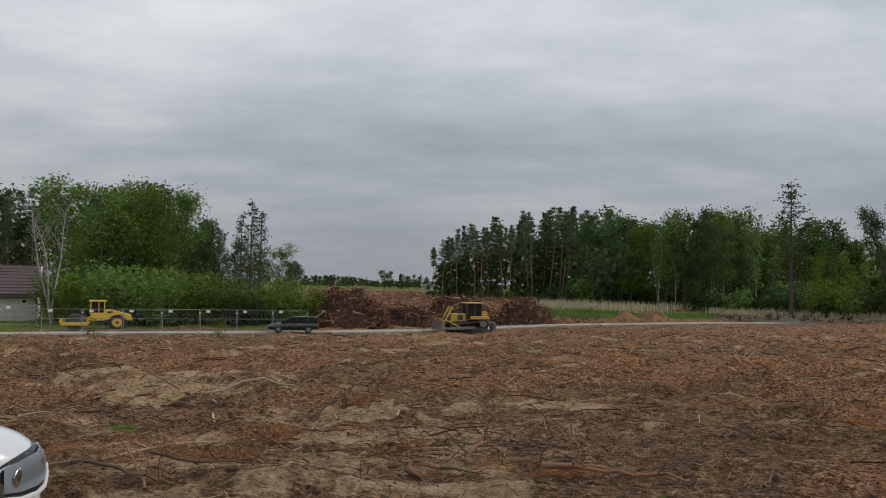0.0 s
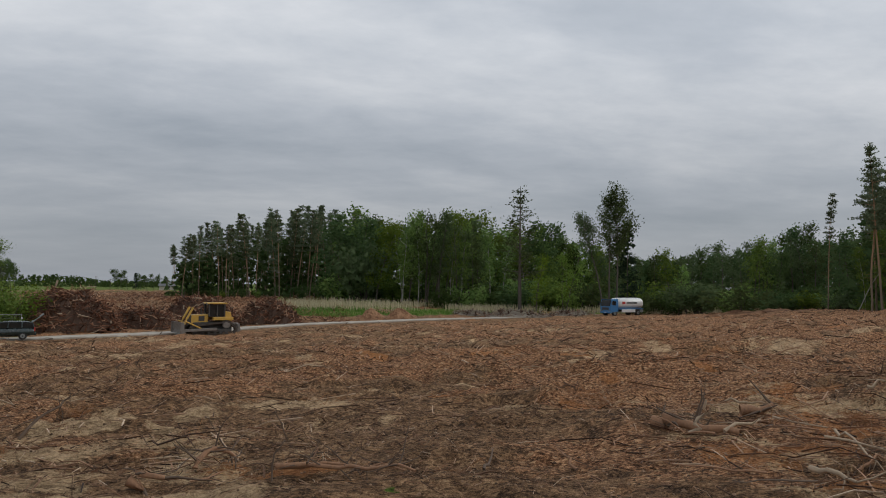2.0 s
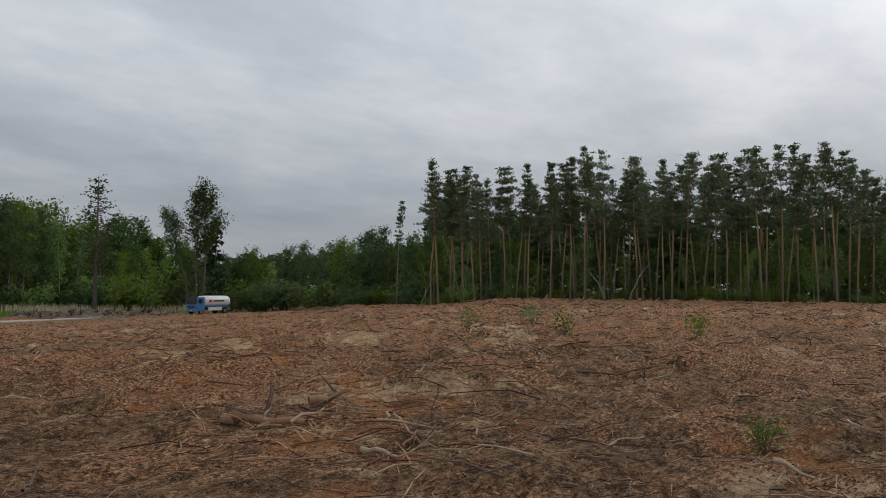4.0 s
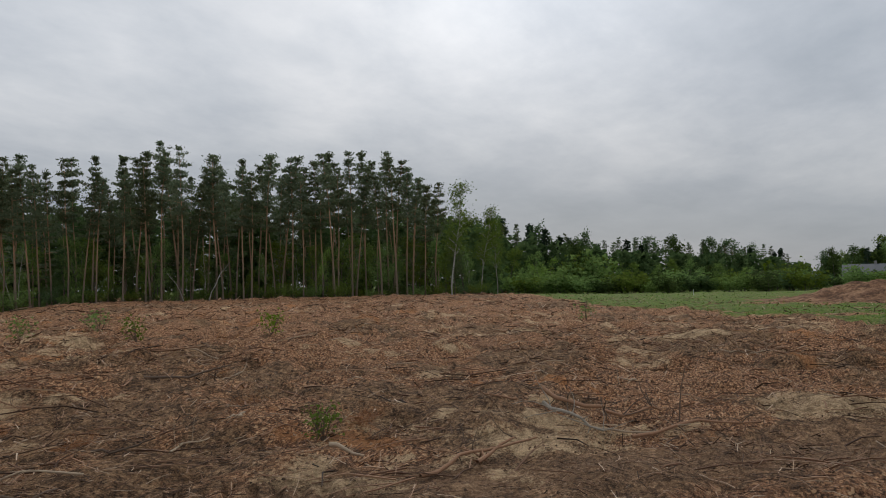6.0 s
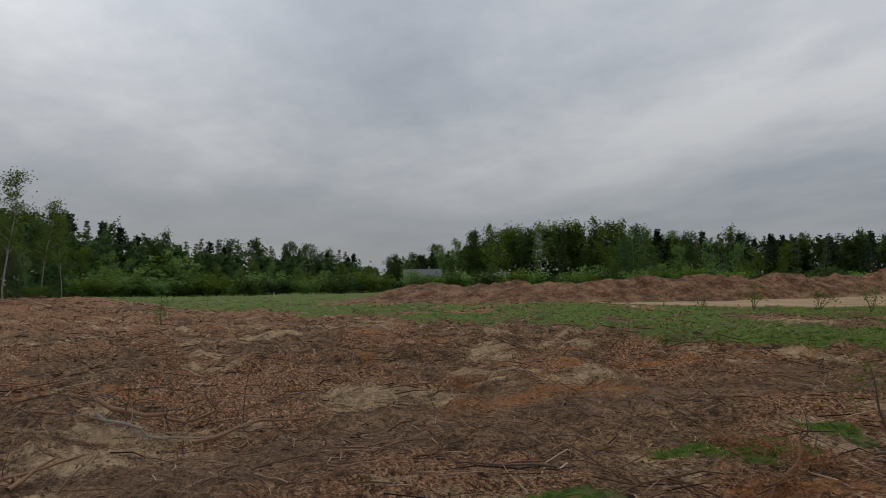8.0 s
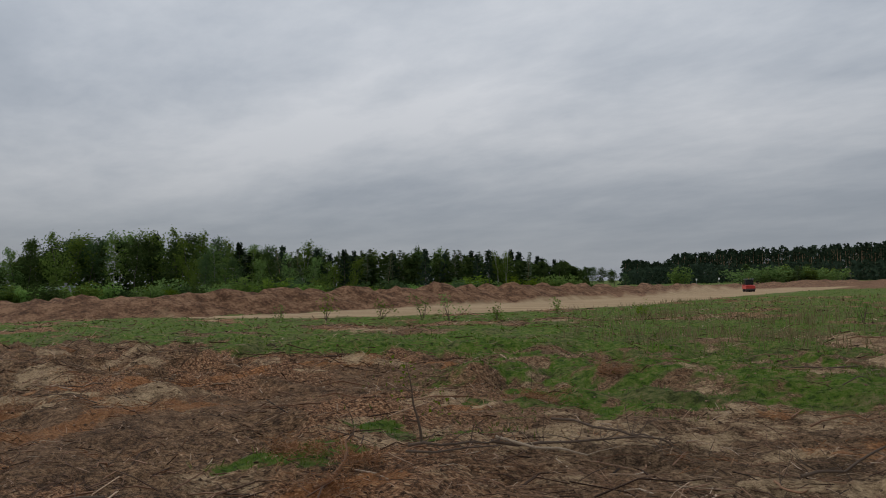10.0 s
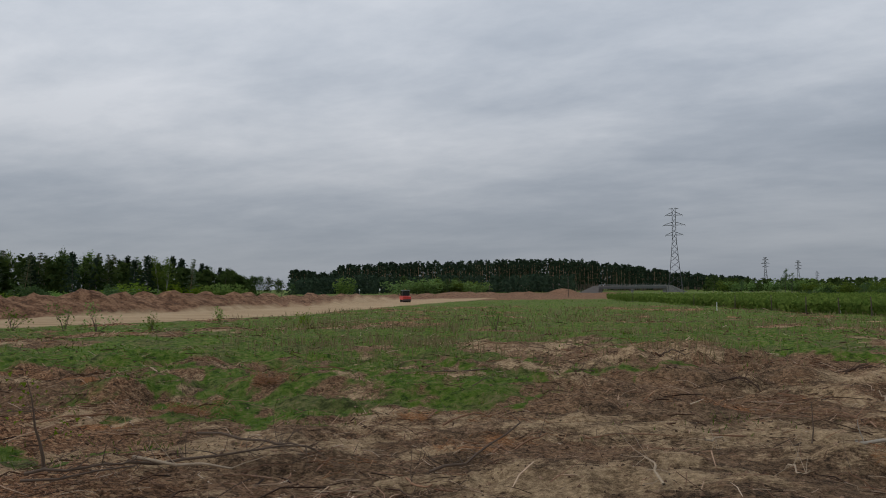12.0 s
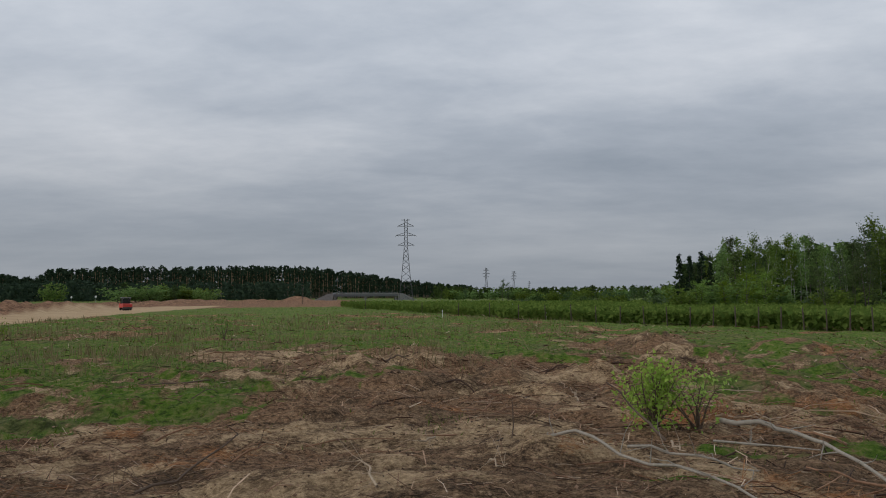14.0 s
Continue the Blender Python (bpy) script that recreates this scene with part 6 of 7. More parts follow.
def lamp_cell(s, k, r):
    bm = bmesh.new()
    p = lamp_point(LAMP[k], s, 0.52)
    bmesh.ops.create_uvsphere(bm, u_segments=18, v_segments=10, radius=r, matrix=Matrix.Translation(p) @ Matrix.Rotation(s * (0.15 + 0.13 * k), 4, "Z") @ Matrix.Diagonal((0.14, 1, 1.05, 1)))
    return bm


build_suv()


# -- heaps of torn stumps and branches --
def litter_material(name, stops):
    m, k = material(name)
    isl = k.n("NewGeometry").outputs["Random Per Island"]
    co = k.n("TexCoord").outputs["Object"]
    c = k.ramp(isl, *stops)
    n = k.noise(co, 22.0, 4, 0.6)
    c = k.mix(k.math("MULTIPLY", n, 0.3), c, grey(0.05, (1.15, 1, 0.85)))
    return finish(m, k, c, 0.9, 0, n, 0.4, 0.01, spec=0.2)


M_TORN = litter_material("torn_branches", ((0.0, (0.06, 0.028, 0.018)), (0.45, (0.17, 0.072, 0.040)), (0.85, (0.34, 0.155, 0.085)), (1.0, (0.55, 0.36, 0.23))))



def brush_pile(az, d, wide, deep, tall, seed, sticks, label, heading, pale=False):
    x, y, z = place(az, d)
    p = thing("brush_pile", pose(x, y, z, 0, 0, heading), label, "brush pile", "piles along the road")
    rng = np.random.default_rng(seed)
    n, m = 40, 20
    u, v = np.meshgrid(np.linspace(-1, 1, n), np.linspace(-1, 1, m))
    prof = np.clip(1 - np.abs(u) ** 3.0, 0, 1) * np.clip(1 - np.abs(v) ** 2.2, 0, 1)
    hz = tall * 0.86 * prof * (0.82 + 0.25 * fbm(u * wide + seed, v * deep, 2.0, 3, seed)) - 0.15
    hz = hz + 0.12 * tall * np.abs(fbm(u * wide * 2, v * deep * 2, 1.0, 3, seed + 5))
    vs = np.stack([u * wide / 2, v * deep / 2, hz], -1).reshape(-1, 3)
    idx = np.arange(n * m).reshape(m, n)
    fs = np.stack([idx[:-1, :-1], idx[:-1, 1:], idx[1:, 1:], idx[1:, :-1]], -1).reshape(-1, 4)
    part("core", mesh_from("pile_core", vs, fs, M_GREYWOOD if pale else M_BRUSH), None, p)
    for mat, count, nm, rad in ((M_GREYWOOD if pale else M_TORN, int(sticks * 1.6), "tangle", 0.055), (M_TORN, sticks, "twig_tangle", 0.03), (M_PALEWOOD, sticks // 10, "broken_wood", 0.07)):
        st = Stems()
        for _ in range(count):
            i, j = rng.integers(0, m), rng.integers(1, n - 1)
            q = vs.reshape(m, n, 3)[i, j] + rng.normal(0, 0.15, 3)
            ln = rng.uniform(0.5, 2.0)
            dr = rng.normal(0, 1, 3) * [1, 1, 0.6]
            pt = bent(rng, q - dr / np.linalg.norm(dr) * ln * 0.4, dr, ln, 3, 0.15)
            pt[:, 2] = np.maximum(pt[:, 2], -0.1)
            st.add(pt, np.linspace(rad * rng.uniform(0.5, 1.6), rad * 0.3, 4), 4)
        ob = part(nm, st.mesh(nm, mat), None, p)
        ob["kind"] = "stuff"
    # root plates
    for _ in range(int(wide * 1.5)):
        st = Stems()
        i, j = rng.integers(2, m // 2 + 2), rng.integers(2, n - 2)
        q = vs.reshape(m, n, 3)[i, j]
        for _ in range(9):
            st.add(bent(rng, q, rng.normal(0, 1, 3) + [0, -0.6, 0.3], rng.uniform(0.4, 1.0), 4, 0.25), np.linspace(0.12, 0.02, 5), 5)
        part("root_plate", st.mesh("root_plate", M_BRUSH), None, p)


brush_pile(-10.0, 86, 9.6, 6, 5.0, 1, 760, "high tangled heap of reddish torn roots and branches", 100 - 90 + 0)
brush_pile(-5.4, 90, 8.2, 5, 3.0, 2, 460, "low tangled heap of brown roots and branches", 5)
brush_pile(-1.6, 97, 8.5, 5, 3.5, 3, 460, "tangled heap of brown roots behind the bulldozer", 0)
brush_pile(3.2, 99, 7.2, 5, 3.3, 4, 420, "dark tangled heap of stumps and branches", -4)
brush_pile(21.5, 125, 11.0, 4.5, 1.3, 5, 320, "low row of pale broken wood at the road's end", -22, True)
brush_pile(25.5, 127, 8.0, 4.0, 1.2, 15, 240, "low row of pale broken wood near the tanker", -25, True)
brush_pile(18.0, 129, 6.0, 3, 0.8, 6, 160, "low row of pale broken wood at the road's end", -19, True)


# -- pylons --
def build_pylon(az, d, tall, label, turn_deg):
    x, y, z = place(az, d)
    p = thing("pylon", pose(x, y, z, 0, 0, turn_deg), label, "pylon", "power line")
    r = 0.10 if d < 400 else 0.22

    def half(h):
        return np.interp(h, [0, 0.30 * tall, 0.66 * tall, tall], [0.088 * tall, 0.052 * tall, 0.020 * tall, 0.018 * tall])
    lev = [0, 0.12, 0.22, 0.30, 0.38, 0.45, 0.52, 0.58, 0.64, 0.70, 0.76, 0.82, 0.88, 0.94, 1.0]
    for sx in (-1, 1):
        for sy in (-1, 1):
            st = Stems()
            st.add([(sx * half(a * tall), sy * half(a * tall), a * tall) for a in lev], [r] * len(lev), 4)
            part("leg", st.mesh("leg", M_PYLON), None, p)
    for a, b in zip(lev, lev[1:]):
        bm = bmesh.new()
        ha, hb = half(a * tall), half(b * tall)
        for s in (-1, 1):
            for q in ((1, -1), (-1, 1)):
                rod(bm, (q[0] * ha, s * ha, a * tall), (q[1] * hb, s * hb, b * tall), r * 0.6, sides=3)
                rod(bm, (s * ha, q[0] * ha, a * tall), (s * hb, q[1] * hb, b * tall), r * 0.6, sides=3)
        part("bracing", bm, M_PYLON, p)["kind"] = "stuff"
    for f, w_ in ((0.685, 0.097), (0.80, 0.124), (0.915, 0.097), (0.99, 0.052)):
        for s in (-1, 1):
            bm = bmesh.new()
            h0 = half(f * tall)
            tip = (s * w_ * tall, 0, f * tall)
            for q in (-1, 1):
                rod(bm, (s * h0, q * h0, f * tall), tip, r * 0.8, sides=4)
                if f < 0.95:
                    rod(bm, (s * h0, q * h0, (f + 0.035) * tall), tip, r * 0.7, sides=4)
            arm = part("crossarm", bm, M_PYLON, p)
            if f < 0.95:
                part("insulator", rod(bmesh.new(), tip, (tip[0], 0, tip[2] - 0.016 * tall), r * 0.7, sides=6), M_GALV, arm)


build_pylon(179.0, 290, 31.5, "grey lattice power pylon with three pairs of arms", -179)
build_pylon(185.0, 850, 31, "distant lattice power pylon over low trees", -185)
build_pylon(187.05, 980, 31, "distant lattice power pylon over low trees", -187)
build_pylon(188.2, 1750, 30, "faint lattice power pylon on the horizon", -188)


# -- bridge of the new road --
def build_bridge():
    x, y, z = place(176, 400)
    b = thing("road_bridge", pose(x, y, z, 0, 0, -176), "low grey concrete road bridge under construction", "bridge")
    top = EYE_Z + 400 * math.tan(radians(0.12)) - z
    part("deck", boxes(((34, 9, 0.5), (0, 0, top - 0.9)), bevel=0.05), M_CONCRETE, b)
    part("girder", boxes(((34, 0.6, 1.2), (0, 4.2, top - 1.6)), ((34, 0.6, 1.2), (0, -4.2, top - 1.6)), bevel=0.04), M_GREYROOF, b)
    rail = part("railing", boxes(((34, 0.1, 0.1), (0, 4.4, top)), ((34, 0.1, 0.08), (0, 4.4, top - 0.35))), M_GALV, b)
    for i in range(12):
        part("baluster", boxes(((0.12, 0.1, 0.75), (-16.5 + 3 * i, 4.4, top - 0.35))), M_GALV, rail)
    for xx in (-15.5, 0, 15.5):
        part("pier", boxes(((1.2, 8, top - 1), (xx, 0, (top - 1) / 2)), bevel=0.1), M_CONCRETE, b)
    for s in (-1, 1):
        part("abutment", prism([(s * 16.5, -0.2), (s * 16.5, top - 0.7), (s * 19, top - 0.7), (s * 27, -0.2)], 10, 0.1), M_CONCRETE, b)


build_bridge()


# -- stakes, signs and posts --
def stake(az, d, tall, r, mat, name, label, category, group=""):
    t_ = thing(name, put_at(az, d, az), label, category, group)
    part("shaft", rod(bmesh.new(), (0, 0, -0.2), (0, 0, tall), r, r * 0.85), mat, t_)
    return t_


for az, d, tall in ((181.7, 98, 0.9), (189.4, 90, 0.7), (94.6, 150, 1.0), (186.9, 120, 1.3)):
    s_ = stake(az, d, tall, 0.05, M_WHITE, "marker_stake", "short white marker stake in the grass", "stake", "marker stakes")
    part("cap", rod(bmesh.new(), (0, 0, tall), (0, 0, tall + 0.08), 0.065, 0.03), M_WHITE, s_)
for az in (155.9, 157.4):
    s_ = stake(az, 310, 2.6, 0.08, M_GALV, "road_sign", "small white road sign on a grey post", "road sign", "road signs")
    part("plate", wheel(bmesh.new(), (0, 0, 2.6), 0.42, 0.1, 20, 0.0), M_WHITE, s_)
s_ = stake(171.4, 260, 5.0, 0.12, M_WOODPOST, "utility_pole", "grey wooden pole by the earthworks", "pole")
part("cap", boxes(((0.5, 0.3, 0.4), (0, 0, 5.0))), M_DARKMETAL, s_)
for az, d, el in ((-8.5, 420, 0.35), (-7.6, 420, 0.2), (-3.9, 330, 0.2)):
    s_ = stake(az, d, tall_for(az, d, el), 0.12, M_WOODPOST, "utility_pole", "thin wooden utility pole beyond the clearing", "pole", "utility poles")
    part("crossarm", boxes(((1.4, 0.12, 0.12), (0, 0, tall_for(az, d, el) - 0.4))), M_WOODPOST, s_)
far_house(-3.9, 430, 4, 8, 6, 2.2, 3.4, "low pale building beyond the clearing")


# -- plantation of low bushes behind its fence --
HEDGE_AZ = [174.2, 174.9, 180, 186.6, 194, 202.5, 211.7, 217]
HEDGE_R = [205, 175, 118, 90, 78, 70, 64, 62]


def build_plantation():
    rng = np.random.default_rng(8)
    vs = []
    for _ in range(42000):
        az = rng.uniform(174.2, 217)
        r0 = np.interp(az, HEDGE_AZ, HEDGE_R)
        d = r0 + (215 - r0) * rng.random() ** 1.8
        vs.append((az, d))
    a = np.array(vs)
    x, y = a[:, 1] * np.sin(np.radians(a[:, 0])), a[:, 1] * np.cos(np.radians(a[:, 0]))
    tallv = 1.15 * (1 + 0.15 * fbm(x, y, 6, 3, 71))
    z = base_height(x, y) + tallv * rng.random(len(x)) ** 0.55
    v, f = leaves(rng, np.zeros((1, 3)), 0.0, len(x), 0.55, 0.9, (0, 0, 0.3))
    v = v.reshape(-1, 3, 3) + np.stack([x, y, z], 1)[:, None, :]
    ob = new("berry_bushes", mesh_from("berry_bushes", v.reshape(-1, 3), f, M_LEAF))
    tagged(ob, "dense low rows of green berry bushes", "bushes", kind="stuff")
    first = None
    rnd = random.Random(3)
    for i in range(24):
        az = 176 + 40 * (i / 23) ** 0.72
        d = float(np.interp(az, HEDGE_AZ, HEDGE_R)) - 1.2
        m = put_at(az, d, rnd.uniform(0, 90)) @ pose(0, 0, 0, rnd.uniform(-3, 3), rnd.uniform(-3, 3), 0)
        if first:
            copy_thing(first, m)
            continue
        first = thing("wooden_post", m, "weathered wooden post along the plantation", "fence post", "plantation fence")
        part("shaft", rod(bmesh.new(), (0, 0, -0.3), (0, 0, 1.75), 0.06, 0.05), M_WOODPOST, first)
        part("wire_tie", rod(bmesh.new(), (-0.07, 0, 1.5), (0.07, 0, 1.5), 0.01), M_GALV, first)


build_plantation()


# ---- litter of the clearing ----
def scatter(rng, n, az0, az1, r0, r1, k=1.0):
    """Places spread thinner with distance."""
    az = np.radians(rng.uniform(az0, az1, n))
    r = np.exp(np.log(r0) + (np.log(r1) - np.log(r0)) * rng.random(n) ** k)
    return r * np.sin(az), r * np.cos(az), r


M_STICK = litter_material("litter_sticks", ((0.0, (0.035, 0.020, 0.013)), (0.35, (0.13, 0.068, 0.040)), (0.62, (0.36, 0.195, 0.115)), (0.86, (0.55, 0.36, 0.23)), (1.0, (0.76, 0.60, 0.44))))
M_CLOD = litter_material("soil_clods", ((0.0, (0.06, 0.034, 0.020)), (0.5, (0.20, 0.115, 0.068)), (1.0, (0.42, 0.27, 0.17))))
M_RUST = litter_material("rusty_needles", ((0.0, (0.22, 0.085, 0.035)), (0.6, (0.42, 0.20, 0.085)), (1.0, (0.58, 0.34, 0.17))))


def sticks(name, rng, x, y, length, thick, mat, label, tilt=0.16, lift=0.0, along_az=None, plain=False):
    """Broken sticks, three-sided and bent once, lying on the ground."""
    n = len(x)
    a = rng.uniform(0, 2 * math.pi, n) if along_az is None else along_az
    t = rng.normal(0, tilt, n)
    d = np.stack([np.cos(a) * np.cos(t), np.sin(a) * np.cos(t), np.sin(t)], 1)
    side = np.stack([-np.sin(a), np.cos(a), np.zeros(n)], 1)
    upv = np.cross(d, side)
    p0 = np.stack([x, y, height(x, y) + lift + np.abs(np.sin(t)) * length * 0.42 + thick * 0.4], 1)
    bend = side * (rng.normal(0, 0.10, n) * length)[:, None] + upv * (np.abs(rng.normal(0, 0.05, n)) * length)[:, None]
    rows = []
    for f, s in (((-0.5, 1.0), (0.5, 0.5)) if plain else ((-0.5, 1.0), (0.05, 0.85), (0.5, 0.45))):
        c = p0 + d * (f * length)[:, None] + bend * (1.0 if f == 0.05 else 0.0)
        for q in range(3):
            an = 2 * math.pi * q / 3 + 0.5
            rows.append(c + (side * math.cos(an) + upv * math.sin(an)) * (thick * s)[:, None])
    v = np.stack(rows, 1).reshape(-1, 3)
    b = (np.arange(n) * (6 if plain else 9))[:, None]
    quads = []
    for r_ in ((0,) if plain else (0, 3)):
        for q in range(3):
            w_ = (q + 1) % 3
            quads.append(b + np.array([r_ + q, r_ + w_, r_ + 3 + w_, r_ + 3 + q]))
    f = np.concatenate(quads)
    return tagged(new(name, mesh_from(name, v, f, mat)), label, "litter", kind="stuff")


def in_field(rng, n, r0, r1, k=1.0, keep=lambda z: 1 - z["grass"]):
    x, y, r = scatter(rng, n, -37, 216, r0, r1, k)
    z = zones(x, y)
    rd, _ = along(ROAD, x, y)
    near_road = (rd > 3.0) & (r < np.interp(bearing(x, y), [-60, -11, 1, 12, 20, 31, 44, 80, 92], [70, 70, 84, 101, 117, 128, 118, 106, 110]))
    ok = (rng.random(n) < keep(z) * (1 - z["strip"]) * (1 - z["soil"])) & near_road
    return x[ok], y[ok], r[ok]


rng = np.random.default_rng(91)
grown = lambda r, p=0.55: np.clip((r / 12.0), 0.5, None) ** p
# fine torn twigs everywhere, thinner where the soil was driven smooth
cover = lambda z: (1 - 0.8 * z["grass"]) * (1 - 0.7 * z["smooth"]) * (1 - 0.5 * z["pale"])
x, y, r = in_field(rng, 35000, 5.0, 26, 0.85, cover)
clump = rng.random(len(x)) < np.clip(0.5 + 0.9 * fbm(x, y, 1.5, 3, 81), 0.15, 1)
x, y, r = x[clump], y[clump], r[clump]
sticks("near_twigs", rng, x, y, 0.06 + 0.42 * rng.random(len(x)) ** 2.2 * grown(r, 0.5), rng.uniform(0.0025, 0.0075, len(x)) * grown(r, 0.7), M_STICK, "loose brown twigs and torn roots over the soil", 0.2)
x, y, r = in_field(rng, 64000, 20, 110, 0.9, cover)
clump = rng.random(len(x)) < np.clip(0.45 + 0.9 * fbm(x, y, 3.0, 3, 82), 0.1, 1)
x, y, r = x[clump], y[clump], r[clump]
sticks("twig_litter", rng, x, y, rng.uniform(0.10, 0.36, len(x)) * grown(r, 0.5), rng.uniform(0.004, 0.009, len(x)) * grown(r, 0.75), M_STICK, "loose brown twigs and torn roots over the clearing", 0.25, plain=True)
# chips and torn root ends, heaped in windrows
x, y, r = in_field(rng, 46000, 7.0, 75, 0.75, lambda z: (1 - 0.75 * z["south"]) * (1 - 0.85 * z["grass"]) * (1 - 0.6 * z["smooth"]) * (1 - 0.6 * z["pale"]))
clump = rng.random(len(x)) < np.clip(0.3 + 1.1 * fbm(x * 0.7, y * 1.2, 1.6, 3, 85), 0.05, 1)
x, y, r = x[clump], y[clump], r[clump]
sticks("wood_chips", rng, x, y, rng.uniform(0.04, 0.17, len(x)) * grown(r, 0.7), rng.uniform(0.005, 0.013, len(x)) * grown(r, 0.7), M_STICK, "reddish wood chips and root ends heaped on the soil", 0.4, 0.008, plain=True)
# cut brush and stubble beyond the northern road
x, y, r = scatter(rng, 9000, -13, 9, 98, 330, 0.8)
sticks("cut_brush", rng, x, y, rng.uniform(0.3, 1.4, len(x)), rng.uniform(0.02, 0.06, len(x)), M_TORN, "dark cut brush over the far clearing", 0.5, 0.05, plain=True)
# longer branches
x, y, r = in_field(rng, 9000, 6.0, 105, 0.85, lambda z: (1 - 0.75 * z["grass"]) * (1 - 0.8 * z["smooth"]))
clump = rng.random(len(x)) < np.clip(0.35 + 1.0 * fbm(x, y, 3.5, 3, 83), 0.05, 1)
x, y, r = x[clump], y[clump], r[clump]
sticks("branch_litter", rng, x, y, (0.3 + 0.9 * rng.random(len(x)) ** 2) * grown(r, 0.3), rng.uniform(0.006, 0.016, len(x)) * grown(r, 0.6), M_STICK, "scattered broken branches across the clearing", 0.10)
# rusty needle sprays
x, y, r = in_field(rng, 45000, 5.5, 90, 1.0, lambda z: np.clip(z["straw"] * 1.5, 0, 1))
sticks("needle_litter", rng, x, y, rng.uniform(0.10, 0.32, len(x)) * grown(r), rng.uniform(0.003, 0.007, len(x)) * grown(r, 0.9), M_RUST, "rust-brown dead pine sprays on the soil", 0.35, 0.02, plain=True)


def clods(name, rng, x, y, size, mat, label):
    """Crumbs of soil and bark, each a small uneven octahedron."""
    n = len(x)
    base = np.array([(1, 0, 0), (0, 1, 0), (-1, 0, 0), (0, -1, 0), (0, 0, 0.8), (0, 0, -0.6)], float)
    a = rng.uniform(0, 6.28, n)
    v = base[None] * rng.uniform(0.55, 1.3, (n, 6, 1)) * size[:, None, None]
    c, s = np.cos(a)[:, None], np.sin(a)[:, None]
    v = np.stack([v[..., 0] * c - v[..., 1] * s, v[..., 0] * s + v[..., 1] * c, v[..., 2]], -1)
    v += np.stack([x, y, height(x, y) + 0.1 * size], 1)[:, None, :]
    tri = np.array([(0, 1, 4), (1, 2, 4), (2, 3, 4), (3, 0, 4), (1, 0, 5), (2, 1, 5), (3, 2, 5), (0, 3, 5)])
    f = (tri[None] + (np.arange(n) * 6)[:, None, None]).reshape(-1, 3)
    return tagged(new(name, mesh_from(name, v.reshape(-1, 3), f, mat)), label, "soil clods", kind="stuff")


x, y, r = in_field(rng, 14000, 5.0, 60, 0.8, lambda z: (1 - 0.7 * z["grass"]))
x2, y2, r2 = in_field(rng, 9000, 5.4, 15, 0.9, lambda z: (1 - 0.8 * z["grass"]))
clods("soil_crumbs", rng, x2, y2, 0.006 + 0.022 * rng.random(len(x2)) ** 2, M_CLOD, "small crumbs of soil close by")
clods("soil_clods", rng, x, y, rng.uniform(0.012, 0.036, len(x)) * grown(r, 0.7), M_CLOD, "dark crumbs of soil and bark")


# ---- grass ----
def blades(name, rng, x, y, tall, wide, mat, label, splay=0.45):
    n = len(x)
    a = rng.uniform(0, 6.28, n)
    z = height(x, y)
    wv = np.stack([np.cos(a), np.sin(a), np.zeros(n)], 1) * (wide / 2)[:, None]
    tip = np.stack([rng.normal(0, splay, n) * tall, rng.normal(0, splay, n) * tall, tall], 1)
    p = np.stack([x, y, z - 0.02], 1)
    v = np.stack([p - wv, p + wv, p + tip * 0.55 + wv * 0.7, p + tip, p + tip * 0.55 - wv * 0.7], 1).reshape(-1, 3)
    f = (np.arange(n) * 5)[:, None] + np.array([[0, 1, 2, 3, 4]])
    return tagged(new(name, mesh_from(name, v, f.tolist(), mat)), label, "grass", kind="stuff")


x, y, r = scatter(rng, 75000, 78, 216, 5.2, 190, 0.9)
z_ = zones(x, y)
ok = rng.random(len(x)) < z_["grass"] * np.clip(0.5 + fbm(x, y, 1.6, 3, 87), 0.15, 1) * (np.interp(bearing(x, y), HEDGE_AZ, HEDGE_R, left=999) > r) * (bearing(x, y) > 78)
x, y, r = x[ok], y[ok], r[ok]
blades("grass_tufts", rng, x, y, rng.uniform(0.05, 0.14, len(x)) * grown(r, 0.12), rng.uniform(0.010, 0.018, len(x)) * grown(r, 1.0), M_BLADE, "short fresh green grass in patches")
x, y, r = scatter(rng, 60000, 105, 216, 5.4, 26, 0.8)
ok = rng.random(len(x)) < np.clip(zones(x, y)["grass"] * 1.3 - 0.25, 0, 1) * np.clip(0.5 + fbm(x, y, 0.6, 3, 88), 0.1, 1)
x, y, r = x[ok], y[ok], r[ok]
blades("near_grass", rng, x, y, rng.uniform(0.04, 0.13, len(x)), rng.uniform(0.006, 0.012, len(x)) * grown(r, 0.8), M_BLADE, "short fresh green grass close by", 0.6)
# dry stalks standing in the meadow
x, y, r = scatter(rng, 16000, 146, 192, 12, 120, 0.8)
ok = (np.interp(bearing(x, y), HEDGE_AZ, HEDGE_R, left=999) > r) & (rng.random(len(x)) < np.clip(0.15 + fbm(x, y, 5, 3, 93), 0.02, 1)) & (zones(x, y)["strip"] < 0.1) & (r > 22)
x, y, r = x[ok], y[ok], r[ok]
blades("dry_stalks", rng, x, y, rng.uniform(0.3, 0.6, len(x)), rng.uniform(0.012, 0.02, len(x)) * grown(r, 0.8), M_DRYGRASS, "dry pale grass stalks standing in the meadow", 0.25)
